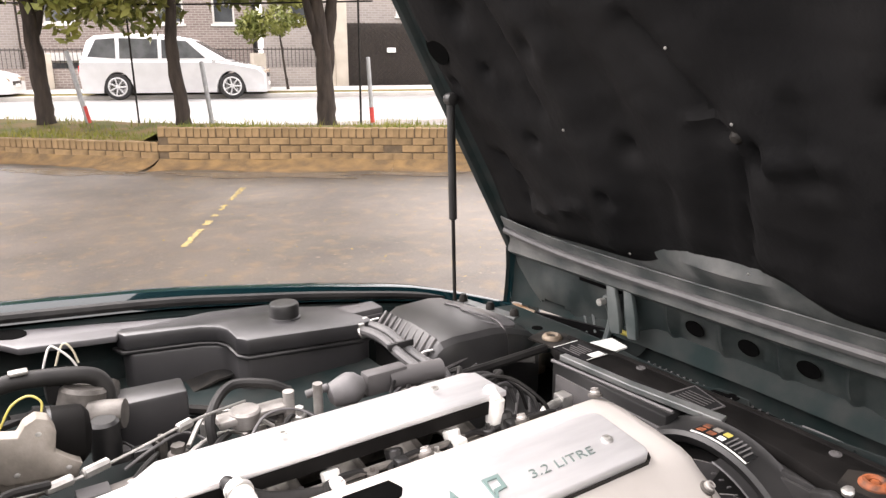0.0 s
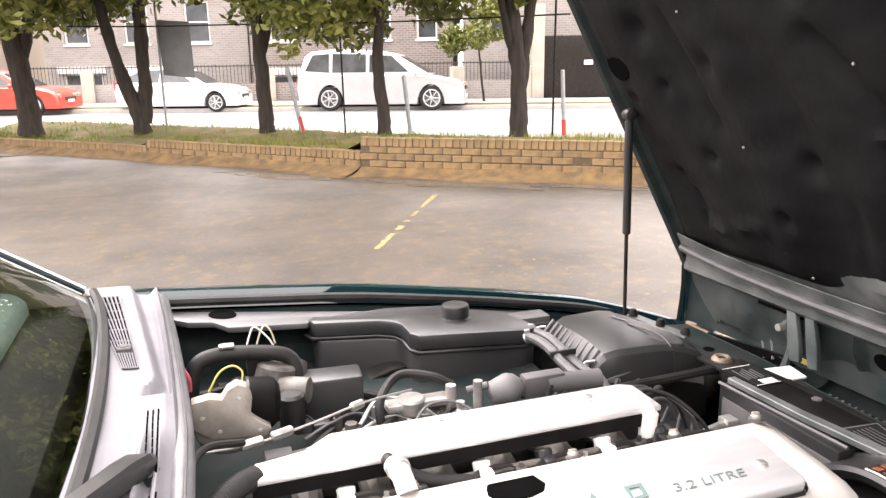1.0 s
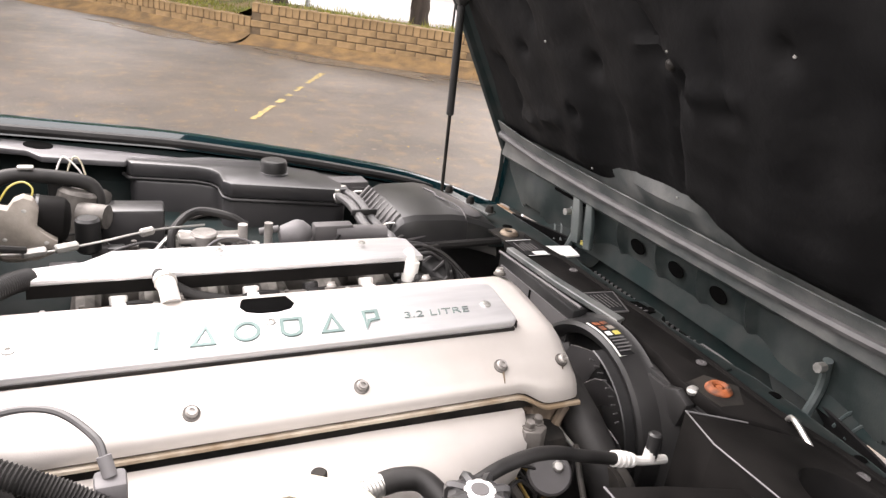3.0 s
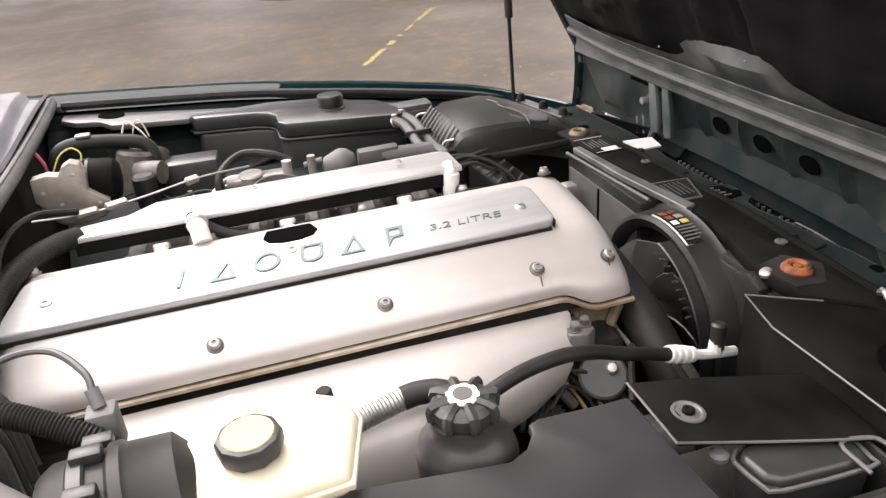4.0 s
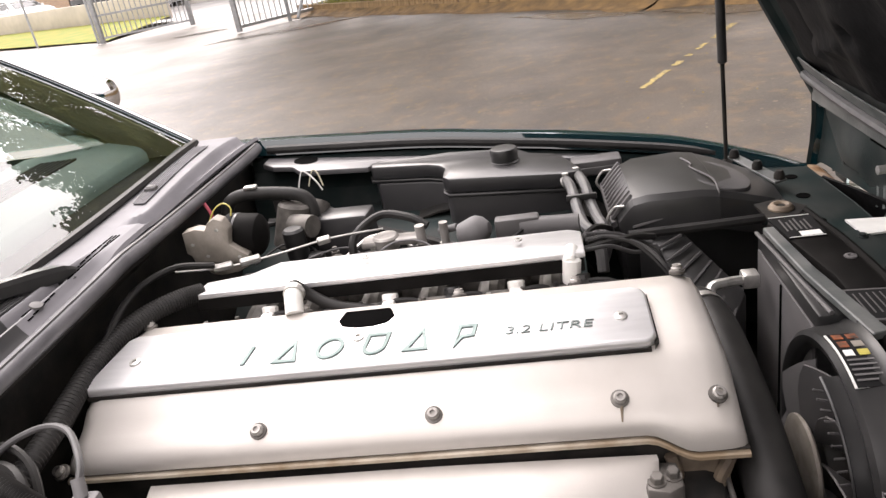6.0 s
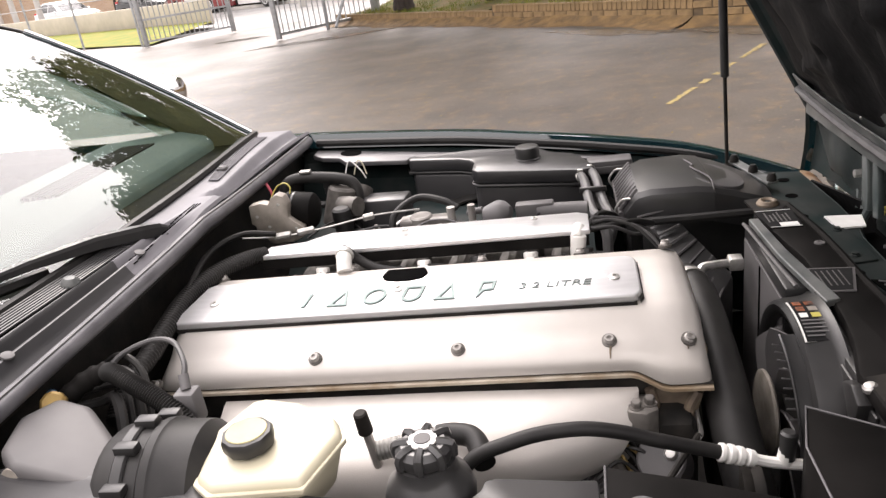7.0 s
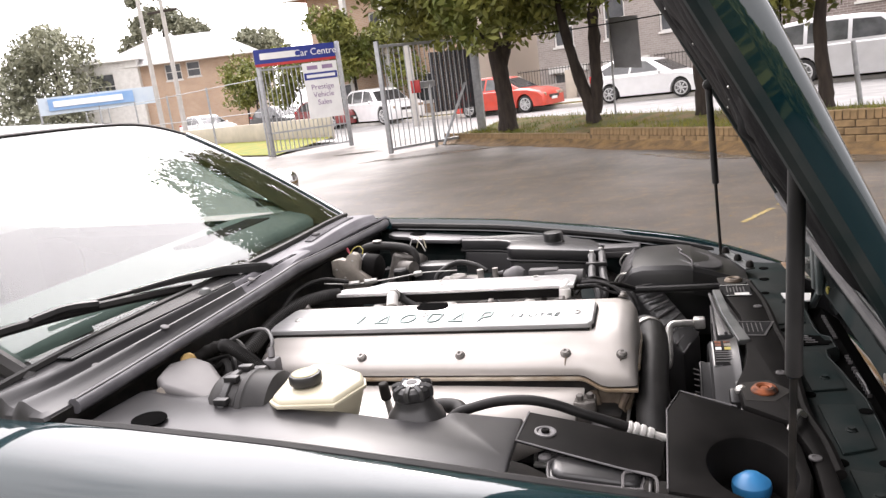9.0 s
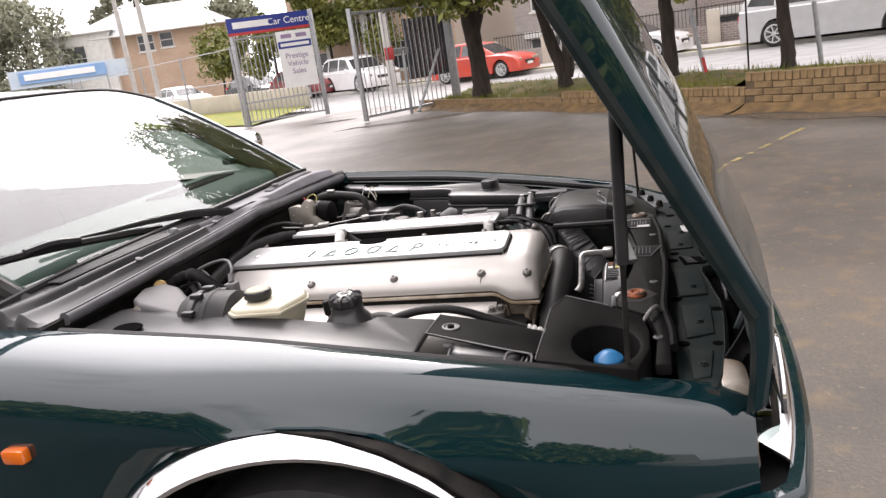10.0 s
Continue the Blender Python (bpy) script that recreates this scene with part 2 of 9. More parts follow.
def lathe(profile, at=(0, 0, 0), axis=(0, 0, 1), seg=24, wobble=None):
    """Turns (radius, height) pairs round an axis."""
    bm = bmesh.new()
    turn = Vector((0, 0, 1)).rotation_difference(Vector(axis).normalized()).to_matrix()
    rings = []
    for k, (r, h) in enumerate(profile):
        ring = []
        for i in range(seg):
            a = 2 * math.pi * i / seg
            f = wobble(k, i) if wobble else 1.0
            ring.append(bm.verts.new(Vector(at) + turn @ Vector((r * f * math.cos(a), r * f * math.sin(a), h))))
        rings.append(ring)
    for p, q in zip(rings, rings[1:]):
        for i in range(seg):
            j = (i + 1) % seg
            bm.faces.new((p[i], p[j], q[j], q[i]))
    if profile[0][0] > 1e-4:
        bm.faces.new(rings[0][::-1])
    if profile[-1][0] > 1e-4:
        bm.faces.new(rings[-1])
    bmesh.ops.remove_doubles(bm, verts=bm.verts, dist=1e-5)
    return bm


def cyl(p, q, r, r2=None, seg=20, bev=0.0):
    p, q = Vector(p), Vector(q)
    h, r2 = (q - p).length, r if r2 is None else r2
    c = min(bev, h / 3)
    prof = [(r, 0), (r2, h)] if c <= 0 else [(r - c, 0), (r, c), (r2, h - c), (r2 - c, h)]
    return lathe(prof, p, q - p, seg)


def smooth_path(pts, res=6):
    pts = [Vector(p) for p in pts]
    full = [2 * pts[0] - pts[1]] + pts + [2 * pts[-1] - pts[-2]]
    out = []
    for a, b, c, d in zip(full, full[1:], full[2:], full[3:]):
        for i in range(res):
            t = i / res
            out.append(0.5 * ((2 * b) + (c - a) * t + (2 * a - 5 * b + 4 * c - d) * t * t + (3 * b - a - 3 * c + d) * t ** 3))
    return out + [pts[-1]]


def tube(pts, r, seg=10, res=6, ribs=0.0):
    """A pipe along a smooth path; r is one radius or a function of the way along; ribs makes it corrugated."""
    path, bm = smooth_path(pts, res), bmesh.new()
    rings, side = [], None
    for k, p in enumerate(path):
        d = (path[min(k + 1, len(path) - 1)] - path[max(k - 1, 0)]).normalized()
        side = (side - d * side.dot(d)).normalized() if side else d.orthogonal().normalized()
        up = d.cross(side)
        rad = (r(k / (len(path) - 1)) if callable(r) else r) * (1 + (ribs if k % 2 else -ribs))
        rings.append([bm.verts.new(p + rad * (math.cos(a) * side + math.sin(a) * up)) for a in [2 * math.pi * i / seg for i in range(seg)]])
    for p, q in zip(rings, rings[1:]):
        for i in range(seg):
            j = (i + 1) % seg
            bm.faces.new((p[i], p[j], q[j], q[i]))
    bm.faces.new(rings[0][::-1])
    bm.faces.new(rings[-1])
    return bm


def sheet(rows, thick=0.0, closed=False):
    """A surface through rows of points; thick gives it a back, offset along the normals."""
    bm = bmesh.new()
    vs = [[bm.verts.new(p) for p in row] for row in rows]
    for a, b in zip(vs, vs[1:]):
        n = len(a)
        for i in range(n if closed else n - 1):
            bm.faces.new((a[i], a[(i + 1) % n], b[(i + 1) % n], b[i]))
    if thick:
        bm.normal_update()
        bmesh.ops.solidify(bm, geom=bm.faces[:], thickness=thick)
    return bm


def joined(*parts):
    """Several bmeshes in one."""
    bm = bmesh.new()
    for p in parts:
        me = bpy.data.meshes.new("joining")
        p.to_mesh(me)
        p.free()
        bm.from_mesh(me)
        bpy.data.meshes.remove(me)
    return bm


def to_mesh(name, bm, material, sharp=0.6):
    bmesh.ops.recalc_face_normals(bm, faces=bm.faces)
    for f in bm.faces:
        f.smooth = True
    for e in bm.edges:
        if len(e.link_faces) == 2 and e.calc_face_angle(0) > sharp:
            e.smooth = False
    me = bpy.data.meshes.new(name)
    bm.to_mesh(me)
    bm.free()
    me.materials.append(material)
    return me


def thing(name, at, label, category, group="", kind=""):
    ob = new(name)
    ob.empty_display_size = 0.1
    ob.matrix_basis = at if isinstance(at, Matrix) else Matrix.Translation(at)
    return tagged(ob, label, category, group, kind)


def part(name, bm, material, parent, label="", sharp=0.6):
    """One mesh object in world coordinates, under a thing or a part."""
    me = bm if isinstance(bm, bpy.types.Mesh) else to_mesh(name, bm, material, sharp)
    ob = new(name, me)
    if parent is not None:
        ob.parent = parent
        if parent.parent is None:
            ob.matrix_parent_inverse = parent.matrix_basis.inverted()
    return tagged(ob, label)


def local_part(name, bm, material, parent, label="", sharp=0.6):
    """One mesh object in the parent's own coordinates."""
    me = bm if isinstance(bm, bpy.types.Mesh) else to_mesh(name, bm, material, sharp)
    ob = new(name, me)
    ob.parent = parent
    return tagged(ob, label)


def setting(name, bm, material, label, category, sharp=0.6):
    ob = new(name, to_mesh(name, bm, material, sharp))
    return tagged(ob, label, category, "", "structure")


def lettering(name, text, size, material, parent, m, extrude=0.002, local=False, thin=0.0):
    """Raised writing in the built-in font, as a mesh, with its middle at the pose m."""
    cu = bpy.data.curves.new(name, "FONT")
    cu.body, cu.size, cu.extrude, cu.align_x, cu.align_y, cu.offset = text, size, extrude, "CENTER", "CENTER", -thin
    tmp = new("writing_tmp", cu)
    bpy.context.view_layer.update()
    me = bpy.data.meshes.new_from_object(tmp)
    bpy.data.objects.remove(tmp)
    me.name = name
    me.transform(m)
    me.materials.clear()
    me.materials.append(material)
    return (local_part if local else part)(name, me, material, parent)


def lerp_table(table, x):
    for (x0, y0), (x1, y1) in zip(table, table[1:]):
        if x <= x1:
            break
    t = (x - x0) / (x1 - x0)
    return y0 + (y1 - y0) * t


def smooth_table(table, x):
    """Interpolates a table of (x, y) with rounded corners."""
    return sum(w * lerp_table(table, x + d) for d, w in ((-0.06, 0.25), (0.0, 0.5), (0.06, 0.25)))

# ---- the car: a dark green saloon, nose towards +x, its bonnet open ----
CL = 0.22
car = thing("saloon_car", (0.0, CL, 0.0), "dark green saloon car with its bonnet raised, parked on asphalt", "car")
EDGE = [(-2.2, 0.70), (-0.6, 0.70), (-0.1, 0.70), (0.2, 0.69), (0.43, 0.67), (0.6, 0.645), (0.7, 0.63), (0.9, 0.58)]
CREST = [(-2.2, 0.93), (-0.6, 0.893), (-0.44, 0.883), (-0.1, 0.855), (0.18, 0.816), (0.43, 0.776), (0.6, 0.73), (0.7, 0.695), (0.9, 0.6)]
ARCH_X, ARCH_Z, ARCH_R = 0.01, 0.335, 0.42


REAR_SHOULDER = ((-0.012, 0.03), (-0.004, 0.012), (0.004, 0.001), (0.012, 0.0), (0.03, 0.002), (0.055, 0.007), (0.08, 0.015), (0.103, 0.026), (0.121, 0.041), (0.134, 0.06), (0.142, 0.085), (0.146, 0.115))
FRONT_SHOULDER = ((-0.012, 0.03), (-0.004, 0.012), (0.002, 0.002), (0.009, 0.0), (0.027, 0.0008), (0.042, 0.0055), (0.055, 0.015), (0.065, 0.0285), (0.073, 0.052), (0.084, 0.074), (0.093, 0.1), (0.1, 0.135))


def shoulder(x):
    """Wing section, rounder towards the nose."""
    f = max(0.0, min(1.0, (x + 0.25) / 0.55))
    f = f * f * (3 - 2 * f)
    return [(a0 + (a1 - a0) * f, d0 + (d1 - d0) * f) for (a0, d0), (a1, d1) in zip(REAR_SHOULDER, FRONT_SHOULDER)]


def wing(side):
    """Front wing: crowned top, rounded shoulder, flank with the wheel arch cut out."""
    xs = [-0.75, -0.65, -0.55, -0.48, -0.44]
    xs += [ARCH_X - ARCH_R * math.cos(math.pi * k / 20) for k in range(21)]
    xs += [0.48, 0.54, 0.6, 0.64, 0.67, 0.69]
    rows = []
    for x in xs:
        h, z = smooth_table(EDGE, x), smooth_table(CREST, x) + (0.006 if side > 0 else 0.0)
        tuck = max(0.0, x - 0.35) ** 2 * 0.5
        prof = [(h + a, z - d) for a, d in shoulder(x)]
        low = 0.22
        if abs(x - ARCH_X) < ARCH_R:
            low = ARCH_Z + math.sqrt(ARCH_R ** 2 - (x - ARCH_X) ** 2)
        top = prof[-1][1]
        if low > top - 0.01:
            prof = [(a, max(b, low)) for a, b in prof]
            top = prof[-1][1]
        for k in range(1, 6):
            f = k / 5
            prof.append((prof[11][0] - 0.015 * f * f - tuck * 0.2, top + (low - top) * f))
        rows.append([(x, CL + side * (a - tuck), b) for a, b in prof])
    return sheet(rows, 0.003)


for side, which in ((-1, "wing"), (1, "wing")):
    part(which, wing(side), M_GREEN, car, "glossy dark green front wing")
    # chrome lip of the wheel arch
    rim = []
    for k in range(33):
        a = math.pi * (k / 32 * 0.92 + 0.04)
        x, z = ARCH_X - math.cos(a) * ARCH_R, ARCH_Z + math.sin(a) * ARCH_R
        h = smooth_table(EDGE, x) + shoulder(x)[-1][0]
        tuck = max(0.0, x - 0.35) ** 2 * 0.7
        s = (ARCH_R - 0.04) / ARCH_R
        xi, zi = ARCH_X - math.cos(a) * ARCH_R * s, ARCH_Z + math.sin(a) * ARCH_R * s
        rim.append([(x, CL + side * (h - 0.012 - tuck), z + 0.001), (x, CL + side * (h - 0.006 - tuck), z), (x * 0.8 + xi * 0.2, CL + side * (h + 0.004 - tuck), z * 0.8 + zi * 0.2),
                    (x * 0.2 + xi * 0.8, CL + side * (h + 0.026 - tuck), z * 0.2 + zi * 0.8), (xi, CL + side * (h + 0.022 - tuck), zi), (xi, CL + side * (h - 0.06 - tuck), zi)])
    part("arch_trim", sheet(rim, 0.002), M_CHROME, car, "polished chrome wheel arch trim")
    # side repeater
    part("side_repeater", box((-0.475, CL + side * 0.84, 0.713), (-0.43, CL + side * 0.863, 0.739), 0.006), M_ORANGE, car, "orange indicator lens")
    # wheel and the dark arch lining behind it
    y = CL + side * 0.7
    wheel = part("wheel", lathe([(0.21, -0.1), (0.29, -0.11), (0.318, -0.095), (0.322, 0), (0.318, 0.095), (0.29, 0.11), (0.21, 0.1)], (ARCH_X, y, 0.32), (0, 1, 0), 40), M_TYRE, car, "black tyre on an alloy rim")
    part("rim", lathe([(0.21, 0.09), (0.2, 0.07), (0.06, 0.05), (0.05, 0.075), (0.0, 0.075)], (ARCH_X, y, 0.32), (0, side, 0), 28), M_RIM, wheel)
    lining = [[(ARCH_X - math.cos(math.pi * k / 16) * 0.425, CL + side * yy, ARCH_Z + math.sin(math.pi * k / 16) * 0.42) for yy in (0.5, 0.82)] for k in range(17)]
    part("arch_lining", sheet(lining, 0.004), M_DARK, car)
    # door and sill behind the wing
    prof = [(0.7, 0.9), (0.76, 0.892), (0.81, 0.87), (0.838, 0.83), (0.852, 0.76), (0.857, 0.5), (0.84, 0.22)]
    part("front_door", sheet([[(x, CL + side * a, b + (-0.75 - x) * 0.03) for a, b in prof] for x in (-1.85, -1.4, -0.95, -0.756)], 0.02), M_GREEN, car)
    prof = [(0.7, 0.905), (0.76, 0.897), (0.81, 0.875), (0.838, 0.835), (0.852, 0.76), (0.857, 0.5), (0.83, 0.25)]
    part("rear_quarter", sheet([[(x, CL + side * (a - t), b + 0.035) for a, b in prof] for x, t in ((-4.1, 0.14), (-3.8, 0.06), (-3.0, 0.0), (-1.86, 0.0))], 0.02), M_GREEN, car)
    for xw in (-2.83,):
        wheel = part("wheel", lathe([(0.21, -0.1), (0.318, -0.095), (0.322, 0), (0.318, 0.095), (0.21, 0.1)], (xw, y, 0.32), (0, 1, 0), 32), M_TYRE, car)
        part("rim", lathe([(0.21, 0.09), (0.06, 0.05), (0.0, 0.075)], (xw, y, 0.32), (0, side, 0), 20), M_RIM, wheel)


def screen_point(u, v):
    """Windscreen: u across (-1..1), v from its foot to its top."""
    v *= 1 - 0.15 * abs(u) ** 7
    half = 0.605 + 0.02 * v
    x = -0.545 - 0.056 * u * u - v * (0.585 + 0.03 * u * u)
    z = 0.957 - 0.019 * u ** 4 * (1 - v) + 0.34 * v + 0.03 * math.sin(math.pi * v) * 0.6 - 0.012 * u * u * v
    return (x, CL + half * u, z)


screen_bm = sheet([[screen_point(u / 16, v / 10) for u in range(-16, 17)] for v in (-0.6, 0, 1, 2, 3, 4, 5, 6, 7, 8, 9, 10)])
screen_bm.normal_update()
if screen_bm.faces[:][0].normal.z < 0:
    bmesh.ops.reverse_faces(screen_bm, faces=screen_bm.faces[:])
screen = part("windscreen", screen_bm, M_SCREEN, car, "clear laminated windscreen reflecting the sky")
screen.visible_shadow = False
# black edge of the screen, pillars and roof
band = [screen_point(-1.02, v / 10) for v in range(0, 11)] + [screen_point(u / 16, 1.01) for u in range(-16, 17)] + [screen_point(1.02, v / 10) for v in range(10, -1, -1)]
part("screen_seal", tube(band, 0.005, 6, 2), M_RUBBER, car)
foot_band = [Vector(screen_point(u / 16, -0.02)) + Vector((0.012, 0, 0.002)) for u in range(-18, 17)]
part("screen_foot_seal", tube(foot_band, 0.0075, 6, 2), M_RUBBER, car, "black rubber at the foot of the windscreen")
part("pillar_foot", tube([Vector(screen_point(-1.02, v)) + Vector((-0.004, -0.012, -0.004)) for v in (-0.06, 0.06, 0.18, 0.3)], 0.017, 8, 3), M_RUBBER, car, "black pillar foot cover")


def pillar_rows(side):
    rows = []
    for v in range(0 if side > 0 else 3, 11):
        x, y, z = screen_point(side * 1.005, v / 10 - 0.02)
        rows.append([(x, y, z + 0.003), (x - 0.004, y + side * 0.012, z + 0.004), (x - 0.02, y + side * 0.026, z - 0.012), (x - 0.06, y + side * 0.03, z - 0.06)])
    return rows


for side in (-1, 1):
    part("windscreen_pillar", sheet(pillar_rows(side), 0.012), M_GREEN, car)
    if side > 0:
        part("pillar_trim", tube([Vector(r[1]) + Vector((0.002, 0, 0.001)) for r in pillar_rows(side)], 0.0035, 6, 2), M_CHROME, car, "bright metal screen trim")
    inner = []
    for v in range(0 if side > 0 else 2, 11):
        x, y, z = screen_point(side * 0.985, v / 10)
        w = 0.8 - 0.42 * v / 10
        inner.append([(x, y, z - 0.008), (x - 0.02 * w, y + side * 0.002, z - 0.045 * w), (x - 0.05 * w, y + side * 0.012, z - 0.085 * w), (x - 0.09 * w, y + side * 0.03, z - 0.1 * w)])
    part("pillar_lining", sheet(inner, 0.004), M_LINING, car, "olive beige cloth pillar lining")
roof_rows = []
for k, (x, drop) in enumerate(((0.0, 0.0), (-0.1, -0.016), (-0.3, -0.03), (-0.7, -0.035), (-1.1, -0.02), (-1.4, 0.04))):
    row = []
    for i in range(-10, 11):
        u = i / 10
        px, py, pz = screen_point(u, 1.03)
        row.append((px + x, CL + (py - CL) * (1 + (0.08 if k > 1 else 0.03 * k)), pz - drop - 0.05 * abs(u) ** 6 * (1 if k else 0.2)))
    roof_rows.append(row)
part("roof", sheet(roof_rows, 0.02), M_GREEN, car)
part("rear_screen", sheet([[(-2.56 - 0.55 * t, CL + (0.53 + 0.09 * t) * u / 4, 1.25 - 0.25 * t) for u in range(-4, 5)] for t in (0, 0.5, 1)], 0.005), M_WINDOW, car)
part("boot_lid", sheet([[(x, CL + 0.72 * u / 4, z - 0.02 * abs(u / 4) ** 3) for u in range(-4, 5)] for x, z in ((-3.1, 0.98), (-3.6, 0.96), (-4.05, 0.93), (-4.2, 0.85), (-4.22, 0.4))], 0.02), M_GREEN, car)
for side in (-1, 1):
    pane = part("side_glass", sheet([[(x, CL + side * (0.7 - 0.16 * t), z0 + (z1 - z0) * t) for t in (0, 0.5, 1)] for x, z0, z1 in ((-0.78, 0.945, 0.96), (-1.2, 0.95, 1.27), (-1.8, 0.955, 1.29), (-2.5, 0.96, 1.25), (-2.9, 0.97, 1.0))], 0.004), M_WINDOW, car)
    pane.visible_shadow = False
    mirror = part("door_mirror", lathe([(0.0, -0.06), (0.035, -0.05), (0.05, 0.0), (0.045, 0.025), (0.0, 0.03)], (-0.93, CL + side * 0.865, 1.022), (-1, 0, 0), 20), M_CHROME, car, "chrome and green door mirror")
    part("mirror_arm", box((-0.95, CL + min(side * 0.7, side * 0.82), 0.965), (-0.91, CL + max(side * 0.7, side * 0.82), 0.99), 0.008), M_GREEN, mirror)
# cabin seen through the glass
dash = part("dashboard", along_y([(-0.675, 0.935), (-0.69, 0.95), (-0.75, 0.965), (-0.95, 0.955), (-1.1, 0.9), (-1.12, 0.7), (-0.675, 0.7)], CL - 0.58, CL + 0.58, 0.02), M_DASH, car, "grey green dashboard")
# dark strips laid on the dash as the shade in its slots
for k in range(7):
    part("demister_slot", box((-0.765 - k * 0.012, CL + 0.1, 0.951), (-0.759 - k * 0.012, CL + 0.46, 0.9685), 0), M_DARK, dash)
wheel_rim = [(-1.12 + 0.05 * math.sin(a), CL - 0.36 + 0.19 * math.cos(a), 0.92 + 0.18 * math.sin(a)) for a in [2 * math.pi * k / 20 for k in range(21)]]
part("steering_wheel", tube(wheel_rim, 0.014, 8, 2), M_SEAT, car)
for side in (-1, 1):
    part("front_seat", joined(box((-1.75, CL + side * 0.37 - 0.25, 0.35), (-1.2, CL + side * 0.37 + 0.25, 0.55), 0.05), box((-1.95, CL + side * 0.37 - 0.24, 0.5), (-1.78, CL + side * 0.37 + 0.24, 1.0), 0.06), box((-1.96, CL + side * 0.37 - 0.13, 1.02), (-1.86, CL + side * 0.37 + 0.13, 1.17), 0.04)), M_SEAT, car)
# dark box added to stand in for the shadow ahead of the dashboard
part("dash_shade_box", box((-0.7, CL - 0.6, 0.86), (-0.575, CL + 0.6, 0.915), 0.004), M_DARK, car)
part("cabin_floor", box((-3.0, CL - 0.8, 0.24), (-0.62, CL + 0.8, 0.28)), M_SEAT, car)
part("rear_seat", box((-2.9, CL - 0.62, 0.3), (-2.5, CL + 0.62, 0.98), 0.06), M_SEAT, car)

# ---- cowl below the windscreen ----
def seal_x(y):
    return -0.4365 - 0.03 * (abs(y - CL) / 0.58) ** 1.4


def seal_z(y):
    return 0.921 - 0.03 * min(1.1, abs(y - CL) / 0.58)


COWL = [(0.0, 0.947), (0.05, 0.946), (0.06, 0.9455), (0.48, 0.938), (0.5, 0.9415), (0.525, 0.943), (0.555, 0.9425), (0.585, 0.9385), (0.61, 0.932), (0.64, 0.925), (0.68, 0.921), (0.705, 0.9225), (0.73, 0.9285), (0.755, 0.932), (0.79, 0.9315), (0.83, 0.926), (0.88, 0.919), (0.93, 0.914), (1.0, 0.9075)]
GRILLES = ((CL - 0.59, CL - 0.13),)


def smooth_step(a, b, v):
    f = max(0.0, min(1.0, (v - a) / (b - a)))
    return f * f * (3 - 2 * f)


def cowl_ends(y):
    u = (y - CL) / 0.62
    return -0.512 - 0.084 * min(1, u * u) - 2.5 * max(0.0, abs(u) - 0.95) ** 2, seal_x(y) - 0.006


def pod_side(y):
    """x of the two long sides of the far grille and of the foot of the raised pod round it."""
    f = (y - 0.41) / 0.36
    return -0.506 - 0.072 * f, -0.487 - 0.046 * f, -0.47 - 0.04 * f - 0.03 * max(0.0, 1 - (y - 0.325) / 0.06) ** 2


def on_cowl(y, t, lift=0.0):
    """Cowl section: t from the foot of the screen to the bulkhead seal."""
    xs, xf = cowl_ends(y)
    x, e = xs + (xf - xs) * t, abs((y - CL) / 0.62) ** 4
    far = smooth_step(CL - 0.08, CL + 0.04, y)
    z = lerp_table(COWL, t) * (1 - far) + (0.944 - 0.008 * t - 0.03 * max(0.0, t - 0.86)) * far
    z += (seal_z(y) + 0.004 - lerp_table(COWL, 1.0)) * max(0.0, t - 0.4) / 0.6 * (1 - 0.6 * far)
    # the far half sinks to a gutter between the pod and the seal
    gutter = smooth_step(0.315, 0.345, y) * smooth_step(-0.002, 0.013, x - pod_side(max(y, 0.325))[2]) * smooth_step(0.0, 0.1, 1.02 - t)
    return (x, y, z - 0.019 * gutter - 0.02 * (1 - t) * e - 0.012 * t * far * e + lift)


cowl_rows = []
for k in range(141):
    y = CL - 0.7 + 1.4 * k / 140
    first, last = on_cowl(y, 0), on_cowl(y, 1)
    row = [(first[0] - 0.02, y, first[2] + 0.005)] + [on_cowl(y, j / 44) for j in range(45)]
    cowl_rows.append(row + [(last[0] + 0.003, y, last[2] - 0.006)])
for end, out in ((0, -1), (-1, 1)):
    rim_ = [(x - 0.004, y + out * 0.008, min(z, smooth_table(CREST, x) + 0.006)) for x, y, z in cowl_rows[end]]
    foot_ = [(x - 0.006, y + out * 0.012, smooth_table(CREST, x) - 0.05) for x, y, z in cowl_rows[end]]
    cowl_rows = [foot_, rim_] + cowl_rows if end == 0 else cowl_rows + [rim_, foot_]
# one cowl sheet cut in two: pale far part, black near part
cowl = part("cowl_panel", sheet(cowl_rows[53:], 0.002), M_COWL_PALE, car, "pale grey plastic cowl with a louvred pod", sharp=0.5)
cowl_near = part("cowl_near_part", sheet(cowl_rows[:54], 0.002), M_TANK, car, "near part of the cowl in black, with a ribbed air grille", sharp=0.5)
for g0, g1 in GRILLES:
    ys = [g0 + 0.006 + (g1 - g0 - 0.012) * j / 14 for j in range(15)]
    # black sheet over the cowl, painted shade between the ribs
    part("grille_well", sheet([[on_cowl(y, t, 0.003) for t in (0.07, 0.27, 0.47)] for y in ys], 0.0004), M_HOLE_SHADE, cowl_near)
    for k in range(7):
        part("grille_rib", tube([on_cowl(y, 0.085 + 0.06 * k, 0.0052) for y in ys], 0.0017, 6, 1), M_TANK, cowl_near)
# louvres on the raised pod at the far end of the cowl
def on_pod(y, f, lift):
    a, b, _ = pod_side(y)
    xs, xf = cowl_ends(y)
    return on_cowl(y, (a + (b - a) * f - xs) / (xf - xs), lift)


